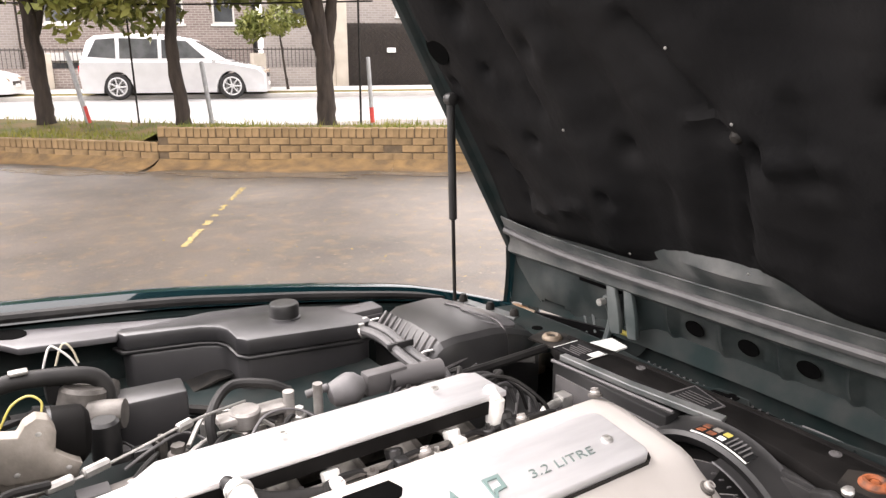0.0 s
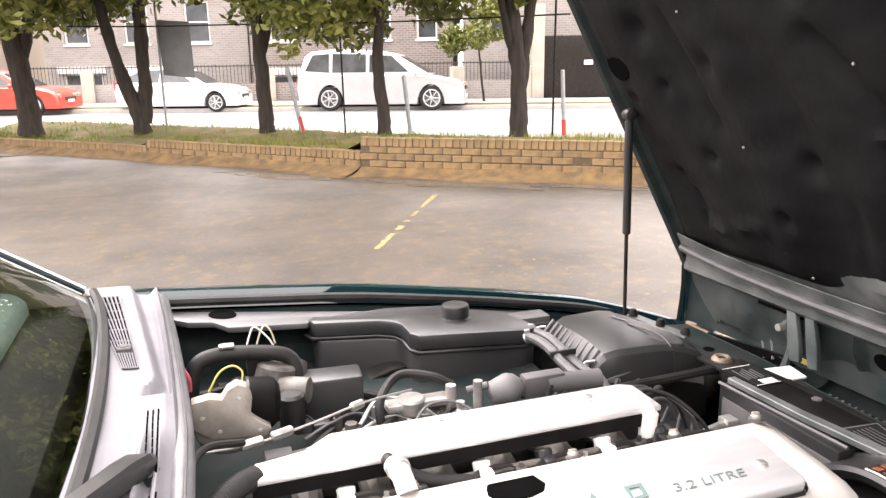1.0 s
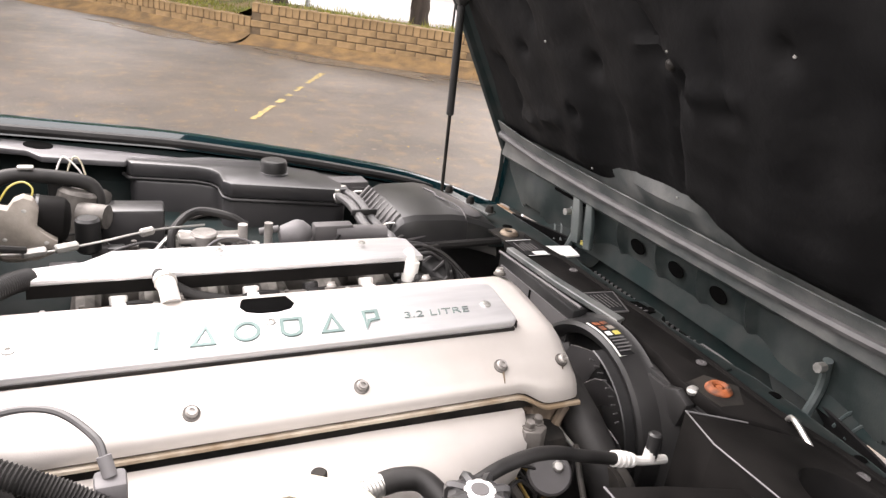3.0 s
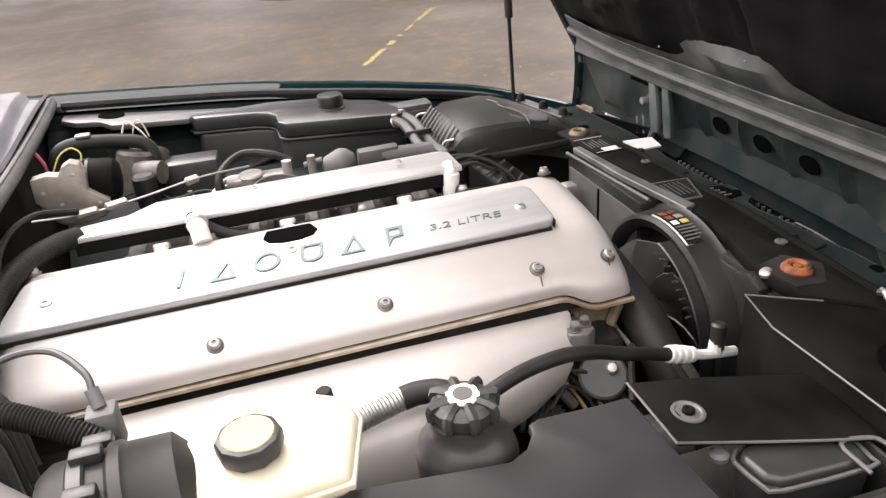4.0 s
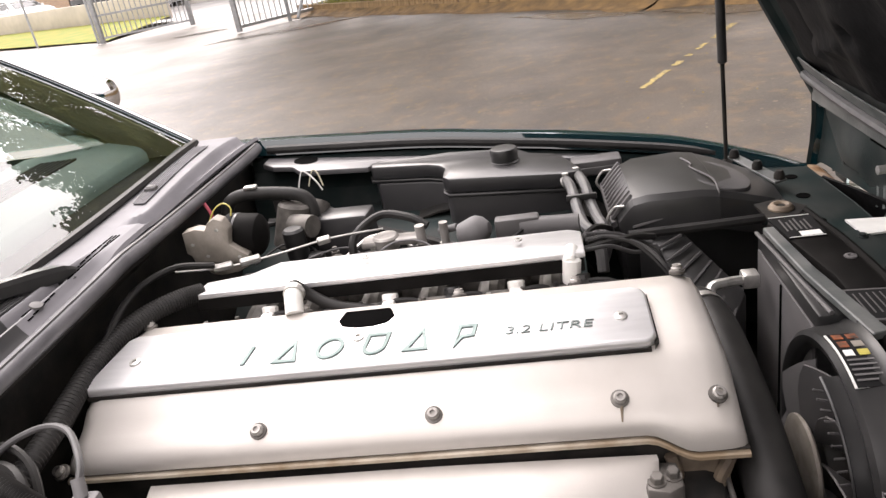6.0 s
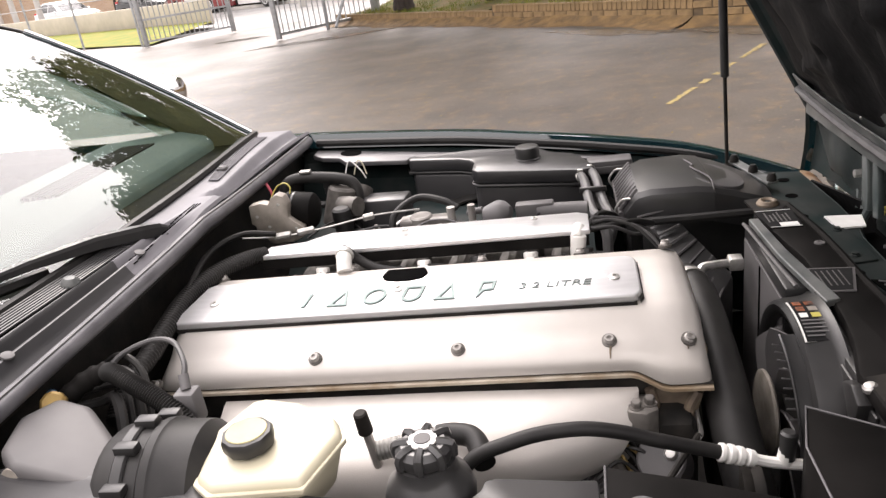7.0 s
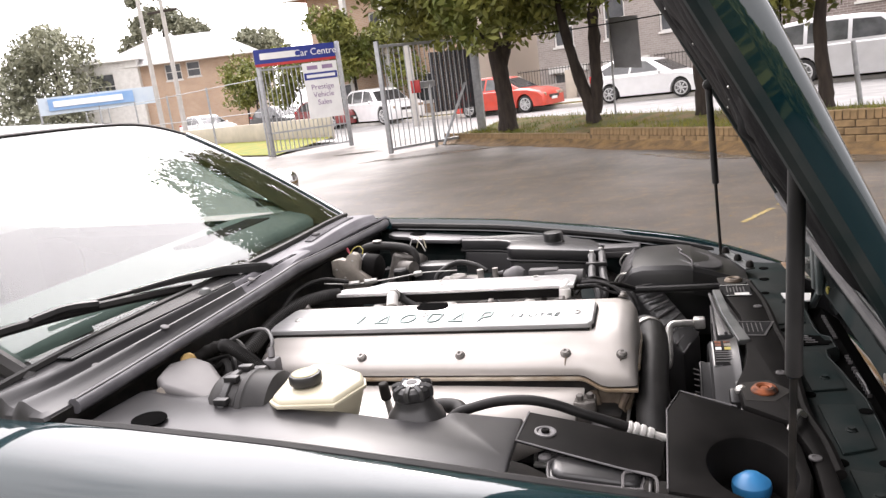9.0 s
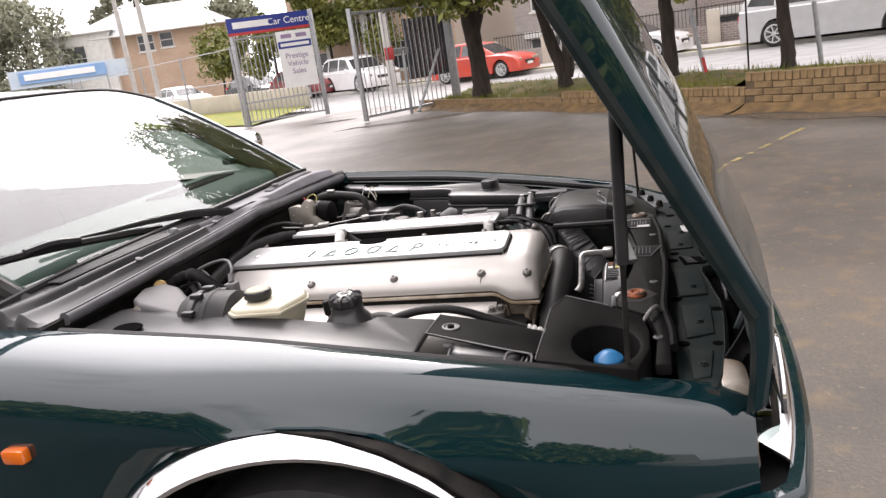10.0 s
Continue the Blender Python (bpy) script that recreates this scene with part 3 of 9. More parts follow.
pod_ys = [0.405 + 0.375 * j / 12 for j in range(13)]
# black sheet on the pod, painted shade below the louvres
pod_ = part("louvre_well", sheet([[on_pod(y, f, 0.0015) for f in (0.0, 0.5, 1.0)] for y in pod_ys], 0.0003), M_HOLE_SHADE, cowl, "louvred air intake, its inner shade painted dark")
for k in range(8):
    part("louvre_bar", tube([on_pod(y, k / 7, 0.0026) for y in pod_ys], lambda t: 0.0009 + 0.0009 * t, 5, 1), M_COWL_PALE, pod_)
for j in range(8):
    part("louvre_tie", tube([on_pod(0.405 + 0.375 * j / 7, f, 0.0026) for f in (0.0, 0.5, 1.0)], 0.0011, 5, 1), M_COWL_PALE, pod_)
part("washer_jet", joined(lathe([(0.011, 0), (0.0105, 0.004), (0.006, 0.009), (0, 0.01)], (-0.507, 0.472, 0.9425), (0.1, 0, 1), 14), box((-0.515, 0.462, 0.943), (-0.497, 0.48, 0.95), 0.0015, 1)), M_PLASTIC_GREY, pod_, "small grey washer jet")
# rows of narrow slots along the front of the cowl
for y0, y1, n, cols in ((0.135, 0.275, 9, 3), (0.045, 0.105, 5, 3)):
    for j in range(n):
        for k in range(cols):
            x = -0.4705 + 0.0055 * k - 0.02 * max(0.0, y0 - 0.2)
            ya, yb = y0 + (y1 - y0) * j / n, y0 + (y1 - y0) * (j + 0.82) / n
            ta = (x - cowl_ends(ya)[0]) / (cowl_ends(ya)[1] - cowl_ends(ya)[0])
            part("cowl_slot", tube([on_cowl(ya, ta, 0.0003), on_cowl(yb, ta, 0.0003)], 0.0011, 5, 1), M_HOLE_SHADE, cowl)
for at in ((CL - 0.42, 0.78), (CL - 0.15, 0.78), (CL - 0.57, 0.72)):
    p = Vector(on_cowl(*at))
    part("cowl_clip", lathe([(0.008, 0), (0.0075, 0.002), (0.003, 0.003), (0, 0.003)], p, (0.4, 0, 1), 14), M_PLASTIC_GREY, cowl)
seal_ys = [CL - 0.66 + 1.32 * k / 24 for k in range(25)]
part("bulkhead_seal", tube([(seal_x(y), y, seal_z(y)) for y in seal_ys], 0.0125, 12, 2), M_SEAL, car, "thick aged rubber bulkhead seal")
part("seal_lip", tube([(seal_x(y) + 0.004, y, seal_z(y) + 0.0118) for y in seal_ys], 0.0018, 6, 2), M_RUBBER_GREY, car)
part("bulkhead", sheet([[(seal_x(y) - 0.002, y, seal_z(y)), (seal_x(y) - 0.006, y, seal_z(y) - 0.022), (seal_x(y) - 0.036, y, 0.872), (seal_x(y) - 0.036, y, 0.6), (seal_x(y) - 0.036, y, 0.3)] for y in [CL - 0.7 + 1.4 * k / 12 for k in range(13)]], 0.008), M_DARK, car)
# wipers: arm, spring cover and blade with its rubber
def wiper():
    b, t = Vector((-0.474, 0.146, 0.934)), Vector((-0.665, -0.66, 1.0))
    ahead = (t - b).normalized()
    side = ahead.cross(Vector((0, 0, 1))).normalized()
    rows = []
    for f, half, h, rise in ((-0.025, 0.008, 0.008, 0.0), (-0.012, 0.0165, 0.014, 0.002), (0.0, 0.0175, 0.019, 0.003), (0.03, 0.0165, 0.021, 0.006), (0.1, 0.0145, 0.018, 0.016), (0.2, 0.0115, 0.013, 0.021), (0.3, 0.007, 0.008, 0.02)):
        p = b + ahead * f + Vector((-0.06 * max(0, f) / 0.3 * (1 - max(0, f)), 0, rise))
        rows.append([p + side * x + Vector((0, 0, z)) for x, z in ((-half * 0.8, 0), (-half * 0.8, h * 0.7), (-half * 0.6, h), (half * 0.6, h), (half * 0.8, h * 0.7), (half * 0.8, 0))])
    arm = part("wiper_arm", sheet(rows, 0.002), M_PLASTIC, car, "black windscreen wiper arm", sharp=0.4)
    part("arm_rod", tube([b + ahead * f + Vector((-0.042, 0, z)) for f, z in ((0.27, 0.024), (0.36, 0.024), (0.46, 0.022))], 0.0042, 8, 3), M_PLASTIC, arm)
    part("pivot_cap", cyl(b + Vector((0.003, 0, -0.012)), b + Vector((0.003, 0, 0.006)), 0.016, 0.015, 18, 0.003), M_PLASTIC, arm)
    blade_a = b.lerp(t, 0.2)
    part("wiper_blade", tube([blade_a + Vector((-0.04, 0, 0.005)), blade_a.lerp(t, 0.5) + Vector((-0.02, 0, 0.018)), t + Vector((0, 0, 0.004))], 0.0085, 6, 6), M_RUBBER, arm)
    mid = b.lerp(t, 0.55) + Vector((-0.015, 0, 0.022))
    part("blade_bridge", tube([mid - ahead * 0.06, mid + Vector((0, 0, 0.006)), mid + ahead * 0.06], 0.008, 6, 4), M_PLASTIC, arm)


wiper()
part("washer_jet", lathe([(0.013, 0), (0.012, 0.004), (0.007, 0.009), (0, 0.01)], (-0.499, -0.042, 0.945), (0.2, 0, 1), 14), M_GREY_IN, car, "small grey washer jet")

# ---- bonnet, hinged at the nose and tilted forward ----
BO, BU, BN = Vector((0.685, 0, 0.86)), Vector((-0.46, 0, 0.888)), Vector((0.888, 0, 0.46))


def on_bonnet(u, v, w):
    """u up the bonnet from its seal strip, v across from the centre line, w forward of the inner face."""
    p = BO + BU * u + BN * w
    return (p.x, CL + v, p.z)


def bonnet_half(u, side=1):
    return 0.655 + 0.045 * min(1, max(0, u) / 0.9) + (0.03 * min(1, max(0, u) / 0.45) if side < 0 else 0.0)


SIDE = ((0.0, -0.006), (0.0015, 0.004), (0.003, 0.018), (0.005, 0.034), (0.008, 0.041), (0.013, 0.0455), (0.022, 0.048), (0.04, 0.0495), (0.08, 0.05), (0.14, 0.05), (0.24, 0.05), (0.38, 0.05), (0.52, 0.05))
ROLL = [a for a, _ in SIDE]


def bonnet_w(u, a, h):
    """Height of the outer skin over the inner face, a metres in from the side."""
    deep = 0.5 + 0.5 * min(1.0, max(0.0, u) / 0.5)
    return deep * lerp_table(SIDE, min(a, 0.52)) + 0.03 * (1 - (1 - min(a, h) / h) ** 2)


def bonnet_columns(u):
    left, right = bonnet_half(u, -1), bonnet_half(u, 1)
    cols = [(-left + a, bonnet_w(u, a, left)) for a in ROLL] + [(0.0, bonnet_w(u, left, left))]
    return cols + [(right - a, bonnet_w(u, a, right)) for a in ROLL[::-1]]


skin = [[on_bonnet(u, v, w) for v, w in bonnet_columns(u)] for u in [-0.02 + 1.19 * k / 14 for k in range(15)]]
nose = []
for dx, dz in ((0.0, 0.0), (0.004, -0.05), (-0.002, -0.1), (-0.014, -0.15)):
    row = []
    for v, w in bonnet_columns(-0.02):
        x, y, z = on_bonnet(-0.02, v, w)
        k = 0.35 + 0.5 * (1 - min(1.0, (v / 0.66) ** 2))
        row.append((x + dx * k * 1.4, y, z + dz))
    nose.append(row)
nose_inner = [[(x - 0.009, y, z) for x, y, z in row] for row in nose]
bonnet = part("bonnet", sheet(nose[::-1] + skin, 0.004), M_GREEN, car, "raised glossy dark green bonnet")
for side in (-1, 1):
    edge = [[on_bonnet(u, side * (bonnet_half(u, side) - a), w) for a, w in ((-0.0015, 0.004), (-0.003, -0.004), (0.0, -0.0095), (0.006, -0.011), (0.016, -0.008), (0.022, 0.004), (0.05, 0.014))] for u in [-0.02 + 1.19 * k / 14 for k in range(15)]]
    part("folded_edge", sheet(edge, 0.003), M_GREEN_IN, bonnet)
part("nose_inner_skin", sheet(nose_inner, 0.002), M_GREEN_IN, bonnet, "dull inner face of the nose")
# felt liner with soft dimples
DIMPLES = [(0.31, 0.17, 0.022), (0.42, -0.28, 0.022), (0.33, -0.085, 0.02), (0.3, 0.41, 0.016), (0.24, 0.55, 0.016), (0.5, 0.33, 0.025), (0.57, 0.5, 0.03), (0.45, 0.48, 0.014), (0.62, 0.1, 0.02), (0.2, 0.25, 0.016), (0.55, -0.4, 0.022), (0.3, -0.45, 0.02), (0.75, 0.3, 0.03), (0.75, -0.15, 0.03), (0.42, 0.6, 0.014), (0.9, 0.45, 0.03)]
RIDGES = [(0.121, 0.5, 0.128, 0.44, 0.014, 0.016), (0.15, 0.39, 0.16, 0.33, 0.016, 0.014), (0.33, -0.1, 0.335, -0.19, 0.02, 0.014), (0.27, -0.165, 0.09, -0.13, 0.03, 0.01), (0.44, 0.02, 0.28, 0.04, 0.05, 0.01), (0.6, 0.22, 0.4, 0.1, 0.035, 0.01), (0.38, 0.02, 0.385, -0.06, 0.008, 0.008), (0.75, 0.45, 0.5, 0.3, 0.05, 0.01), (0.3, -0.3, 0.12, -0.28, 0.05, 0.008), (0.7, -0.25, 0.5, -0.3, 0.05, 0.012)]
CREASES = [(0.32, -0.06, 0.09, -0.025, 0.012, 0.016), (0.42, -0.15, 0.3, -0.175, 0.014, 0.012), (0.55, 0.08, 0.36, -0.04, 0.014, 0.016), (0.25, 0.58, 0.16, 0.5, 0.01, 0.012), (0.2, 0.52, 0.12, 0.52, 0.01, 0.01), (0.6, 0.42, 0.36, 0.36, 0.012, 0.01), (0.24, 0.1, 0.06, 0.12, 0.016, 0.01), (0.35, -0.09, 0.31, -0.09, 0.01, 0.018)]


def near_line(u, v, seg):
    u0, v0, u1, v1, width, height = seg
    f = max(0.0, min(1.0, ((u - u0) * (u1 - u0) + (v - v0) * (v1 - v0)) / ((u1 - u0) ** 2 + (v1 - v0) ** 2)))
    d = math.hypot(u - u0 - f * (u1 - u0), v - v0 - f * (v1 - v0)) / width
    return height * math.exp(-d * d) if d < 3 else 0.0


felt = []
for k in range(91):
    row = []
    for i in range(-62, 63):
        v = (bonnet_half(1.07 * k / 90, i) - 0.024) * i / 62
        start = 0.045 + 0.055 * math.exp(-((v - 0.03) / 0.15) ** 4)
        u = start + (1.12 - start) * k / 90
        w = sum(0.022 * math.exp(-(((u - du) / r) ** 2 + ((v - dv) / (r * 0.8)) ** 2)) for du, dv, r in DIMPLES)
        w += sum(near_line(u, v, s) for s in CREASES) - sum(near_line(u, v, s) for s in RIDGES)
        w += 0.012 * math.sin(v * 11 + 1.0) * math.sin(u * 8) + 0.014 * noise.noise((u * 5, v * 7, 0.3)) + 0.004 * noise.noise((u * 22, v * 12, 3.3)) + 0.007 * math.sin(v * 36 + 2.2 * math.sin(u * 5 + v * 3)) * (0.4 + 0.6 * math.sin(u * 3.3 + 0.6) ** 2)
        rim = min(1, min(u - start, 1.12 - u, bonnet_half(u, v) - 0.024 - abs(v)) / 0.035)
        row.append(on_bonnet(u, v, 0.004 + 0.012 * (1 - max(0, rim)) + w * max(0, rim) * 0.8))
    felt.append(row)
liner = part("felt_liner", sheet(felt, 0.003), M_FELT, bonnet, "dark quilted felt liner under the bonnet")
for u, v in ((0.075, 0.234), (0.105, -0.027), (0.1, -0.237), (0.384, -0.06), (0.32, -0.19), (0.34, 0.3), (0.6, 0.35), (0.5, 0.02), (0.42, -0.3), (0.6, -0.4), (0.8, 0.45), (0.85, 0.1)):
    part("liner_clip", lathe([(0.0026, 0), (0.0024, 0.002), (0, 0.003)], on_bonnet(u, v, -0.004), (-BN).to_tuple(), 10), M_STEEL, liner)
hole = on_bonnet(0.5, 0.6, -0.004)
part("liner_hole", lathe([(0.034, 0), (0.034, 0.002), (0.0, 0.003)], hole, (-BN).to_tuple(), 20), M_HOLE_SHADE, liner)
part("bump_stop", lathe([(0.011, 0), (0.01, 0.005), (0.006, 0.009), (0.0, 0.01)], on_bonnet(0.36, -0.06, 0.002), (-BN).to_tuple(), 16), M_DARK, liner)
# seal strip and inner nose panel with its round holes
strip = [on_bonnet(0.01 + 0.03 * abs(s) ** 4, s * 0.63, -0.008) for s in [k / 20 for k in range(-20, 21)]]
part("bonnet_seal", tube(strip, 0.009, 8, 2), M_RUBBER_GREY, bonnet, "rubber seal along the nose")
part("seal_flange", sheet([[on_bonnet(0.045 + 0.03 * abs(s) ** 4, s * 0.635, -0.001), on_bonnet(0.01, s * 0.64, 0.002), on_bonnet(-0.02, s * 0.645, -0.012), on_bonnet(-0.035, s * 0.645, -0.004)] for s in [k / 20 for k in range(-20, 21)]], 0.003), M_GREY_IN, bonnet)
part("felt_gap_panel", sheet([[on_bonnet(-0.02, s * 0.62, 0.01), on_bonnet(0.03, s * 0.62, 0.016), on_bonnet(0.08, s * 0.62, 0.014 - 0.014 * math.exp(-((s * 0.62 - 0.03) / 0.12) ** 2)), on_bonnet(0.14, s * 0.62, 0.03)] for s in [k / 20 for k in range(-20, 21)]], 0.002), M_GREY_IN, bonnet)


def nose_panel():
    """Inner nose panel: ribbed upper wall in the middle, deep ends with the lamp openings."""
    bm, nv, nr = bmesh.new(), 172, 22
    vs = []
    for k in range(nr + 1):
        f = k / nr
        row = []
        for i in range(nv + 1):
            v = -0.645 + 1.29 * i / nv
            mid_ = 1 / (1 + math.exp((abs(v - 0.01) - 0.24) / 0.012))
            saw = ((v - 0.06) / 0.118) % 1.0
            rib = 0.016 * max(0.0, 1 - abs(saw - 0.02) * 9) + 0.016 * max(0.0, 1 - abs(saw - 1.02) * 9)
            bulge_ = 0.022 * math.exp(-((abs(v) - 0.5) / 0.09) ** 2) * math.sin(math.pi * f)
            row.append(bm.verts.new((0.702 + 0.03 * f - rib * mid_ * math.sin(math.pi * f) - bulge_, CL + v, 0.845 - (0.1 + 0.075 * (1 - mid_)) * f)))
        vs.append(row)
    for a_, b_ in zip(vs, vs[1:]):
        for i in range(nv):
            c = (a_[i].co + b_[i + 1].co) / 2
            v = c.y - CL
            if any(math.hypot(v - hv, c.z - 0.66) < 0.085 for hv in (0.5, -0.5)):
                continue
            bm.faces.new((a_[i], a_[i + 1], b_[i + 1], b_[i]))
    bmesh.ops.solidify(bm, geom=bm.faces[:], thickness=0.002)
    return bm


inner = part("nose_panel", nose_panel(), M_NOSE_IN, bonnet, "dusty inner nose panel with round holes", sharp=0.9)
for hv in (0.123, 0.009, -0.102):
    c = Vector((0.7125, CL + hv, 0.793))
    part("panel_hole", prism([(0.021 * math.cos(2 * math.pi * k / 20), 0.016 * math.sin(2 * math.pi * k / 20)) for k in range(20)], lambda u, v, s: (c.x - 0.002 * s + 0.3 * -v, c.y + u, c.z + v)), M_HOLE_SHADE, inner)
for side in (-1, 1):
    for r in (0.104, 0.128):
        part("bucket_ridge", tube([(0.706 + 0.16 * r * math.sin(a), CL + side * 0.5 + r * math.cos(a), 0.672 + r * math.sin(a)) for a in [math.pi * (0.08 + 0.84 * k / 14) for k in range(15)]], 0.003, 6, 2), M_NOSE_IN, inner, "pressed ridge round the lamp opening")
for y0, y1, x0 in ((0.33, 0.305, 0.698), (0.285, 0.262, 0.7)):
    part("hinge_leaf", prism([(CL + y0, 0.835), (CL + y1, 0.83), (CL + y1 - 0.015, 0.775), (CL + y1 - 0.02, 0.735), (CL + y0 - 0.02, 0.73), (CL + y0 - 0.008, 0.78)], lambda v, z, s: (x0 - (0.012 if s else 0.0), v, z), 0.003), M_NOSE_IN, inner, "folded hinge leaf")
part("nose_beam", sheet([[(0.745, CL + v, 0.765), (0.752, CL + v, 0.74), (0.745, CL + v, 0.67)] for v in [-0.3 + 0.62 * k / 8 for k in range(9)]], 0.002), M_GREEN_IN, bonnet)
for v0 in (-0.2, -0.07, 0.05, 0.2):
    part("beam_clip", box((0.738, CL + v0, 0.71), (0.745, CL + v0 + 0.025, 0.718), 0.001), M_STEEL, bonnet)
for y0, y1, z0 in ((0.42, 0.3, 0.815), (0.55, 0.36, 0.83)):
    part("panel_slot", box((0.699, CL + y1, z0), (0.7045, CL + y0, z0 + 0.008), 0.001), M_HOLE_SHADE, inner)
for side in (-1, 1):
    ring = [(0.735, CL + side * 0.5 + 0.094 * math.cos(a), 0.66 + 0.094 * math.sin(a)) for a in [math.pi * k / 16 for k in range(17)]]
    part("lamp_surround", tube(ring, 0.005, 6, 2), M_CHROME, bonnet, "chrome headlamp surround")
    hinge = part("hinge_arm", tube([(0.7, CL + side * 0.34, 0.8), (0.715, CL + side * 0.335, 0.75), (0.7, CL + side * 0.335, 0.7), (0.68, CL + side * 0.335, 0.66)], 0.008, 8, 5), M_NOSE_IN, bonnet, "painted bonnet hinge")
    part("hinge_bolt", cyl((0.695, CL + side * 0.34, 0.79), (0.68, CL + side * 0.34, 0.79), 0.008, seg=8), M_STEEL, hinge)
part("grille_surround", tube([(0.752, CL - 0.34, 0.62), (0.75, CL - 0.33, 0.72), (0.745, CL - 0.28, 0.77), (0.755, CL, 0.785), (0.745, CL + 0.28, 0.77), (0.75, CL + 0.33, 0.72), (0.752, CL + 0.34, 0.62)], 0.01, 8, 5), M_CHROME, bonnet)
# gas struts
for side, top, foot in ((1, Vector((0.5, CL + 0.625, 1.2)), Vector((0.512, CL + 0.625, 0.72))), (-1, Vector((0.526, CL - 0.659, 1.176)), Vector((0.512, CL - 0.636, 0.72)))):
    mid = top.lerp(foot, 0.55)
    strut = part("gas_strut", cyl(mid, top.lerp(foot, 0.02), 0.0092, seg=16, bev=0.003), M_PLASTIC, car, "black gas strut holding up the bonnet")
    part("strut_rod", cyl(foot, mid, 0.0042, seg=12), M_DARK, strut)
    part("strut_ball", lathe([(0.0, -0.016), (0.013, -0.01), (0.015, 0.0), (0.012, 0.012), (0.0, 0.014)], top, (0, side, 0), 14), M_PLASTIC, strut)
    part("strut_foot", lathe([(0.012, 0), (0.012, 0.018), (0.006, 0.024), (0, 0.024)], foot - Vector((0, 0, 0.003)), (0, 0, 1), 12), M_DARK, strut)

# ---- front of the body below the bonnet ----
lamp_body = [(0.62, 0.56), (0.62, 0.705), (0.66, 0.72), (0.69, 0.71), (0.7, 0.56)]
for side in (-1, 1):
    lamp = part("headlamp", along_y(lamp_body, CL + side * 0.56 - 0.05, CL + side * 0.56 + 0.05, 0.012), M_HEADLAMP, car, "pale headlamp housing stained with rust")
    part("headlamp_lens", lathe([(0.08, 0), (0.075, 0.02), (0.05, 0.035), (0, 0.042)], (0.7, CL + side * 0.5, 0.625), (1, 0, 0), 24), M_WINDOW, lamp)
nose_line = [(0.827 - 0.1 * s * s - 0.1 * s ** 8, CL + 0.86 * s) for s in [(-1 + k / 12) * 0.78 for k in range(25)]]
nose_line = [(0.48, CL - 0.722), (0.58, CL - 0.722), (0.66, CL - 0.716), (0.715, CL - 0.7)] + nose_line + [(0.715, CL + 0.7), (0.66, CL + 0.716), (0.58, CL + 0.722), (0.48, CL + 0.722)]


def round_nose(section, ends=0):
    """A section of (distance in from the nose line, height) swept round the nose."""
    rows = []
    for k, p in enumerate(nose_line):
        d = Vector(nose_line[min(k + 1, len(nose_line) - 1)]) - Vector(nose_line[max(k - 1, 0)])
        inward = Vector((-d.y, d.x)).normalized()
        side = min(1.0, max(0.25, (p[0] - 0.55) / 0.2))
        rows.append([(p[0] + inward.x * off * side, p[1] + inward.y * off * side, z) for off, z in section])
    return sheet(rows[ends:len(rows) - ends], 0.004)


bumper = part("front_bumper", round_nose([(0.03, 0.58), (0.012, 0.578), (0.003, 0.569), (0.0, 0.553), (0.002, 0.4), (0.05, 0.26)]), M_GREEN, car, "green front bumper with a chrome blade")
part("bumper_filler", round_nose([(0.02, 0.57), (0.08, 0.55), (0.2, 0.55)]), M_FELT, bumper, "black filler behind the bumper")
part("bumper_blade", round_nose([(0.112, 0.59), (0.11, 0.616), (0.104, 0.624), (0.096, 0.624), (0.06, 0.605), (0.036, 0.592), (0.028, 0.585), (0.025, 0.575)], 5), M_CHROME, bumper, "wide polished chrome blade")

part("grille_shell", sheet([[(x - 0.1 * s * s, CL + 0.52 * s, z) for x, z in ((0.762, 0.722), (0.778, 0.69), (0.785, 0.66), (0.782, 0.634))] for s in [-1 + k / 8 for k in range(17)]], 0.004), M_FELT, bonnet, "black inside of the grille shell")

# ---- engine bay ----
# tub: inner wings, floor, slam panel
for side in (-1, 1):
    part("inner_wing", sheet([[(x, CL + side * (smooth_table(EDGE, x) - a), smooth_table(CREST, x) - d) for a, d in ((0.005, 0.03), (0.016, 0.036), (0.02, 0.06), (0.06, 0.09), (0.1, 0.35))] for x in [-0.5 + 1.2 * k / 16 for k in range(17)]], 0.003), M_GREEN_IN, car)
    gut = [(x, CL + side * (smooth_table(EDGE, x) - 0.0105), smooth_table(CREST, x) - 0.0105) for x in [-0.46 + 1.1 * k / 20 for k in range(21)]]
    part("wing_seal", tube(gut, 0.0095, 8, 2), M_RUBBER, car, "black rubber bead along the wing edge")
part("bay_floor", box((-0.5, CL - 0.66, 0.3), (0.7, CL + 0.66, 0.34)), M_DARK, car)

# engine: block and head below, then the silver castings
engine = part("engine_block", joined(box((-0.44, -0.06, 0.4), (0.3, 0.3, 0.7), 0.02), box((-0.43, -0.01, 0.68), (0.3, 0.2, 0.741), 0.004)), M_DARK, car, "grimy dark straight six engine block")


def foot_drop(x):
    """How far the lower edge of the cover dips at its front lobe."""
    f = max(0.0, min(1.0, (x - 0.222) / 0.05))
    return 0.019 * f * f * (3 - 2 * f)


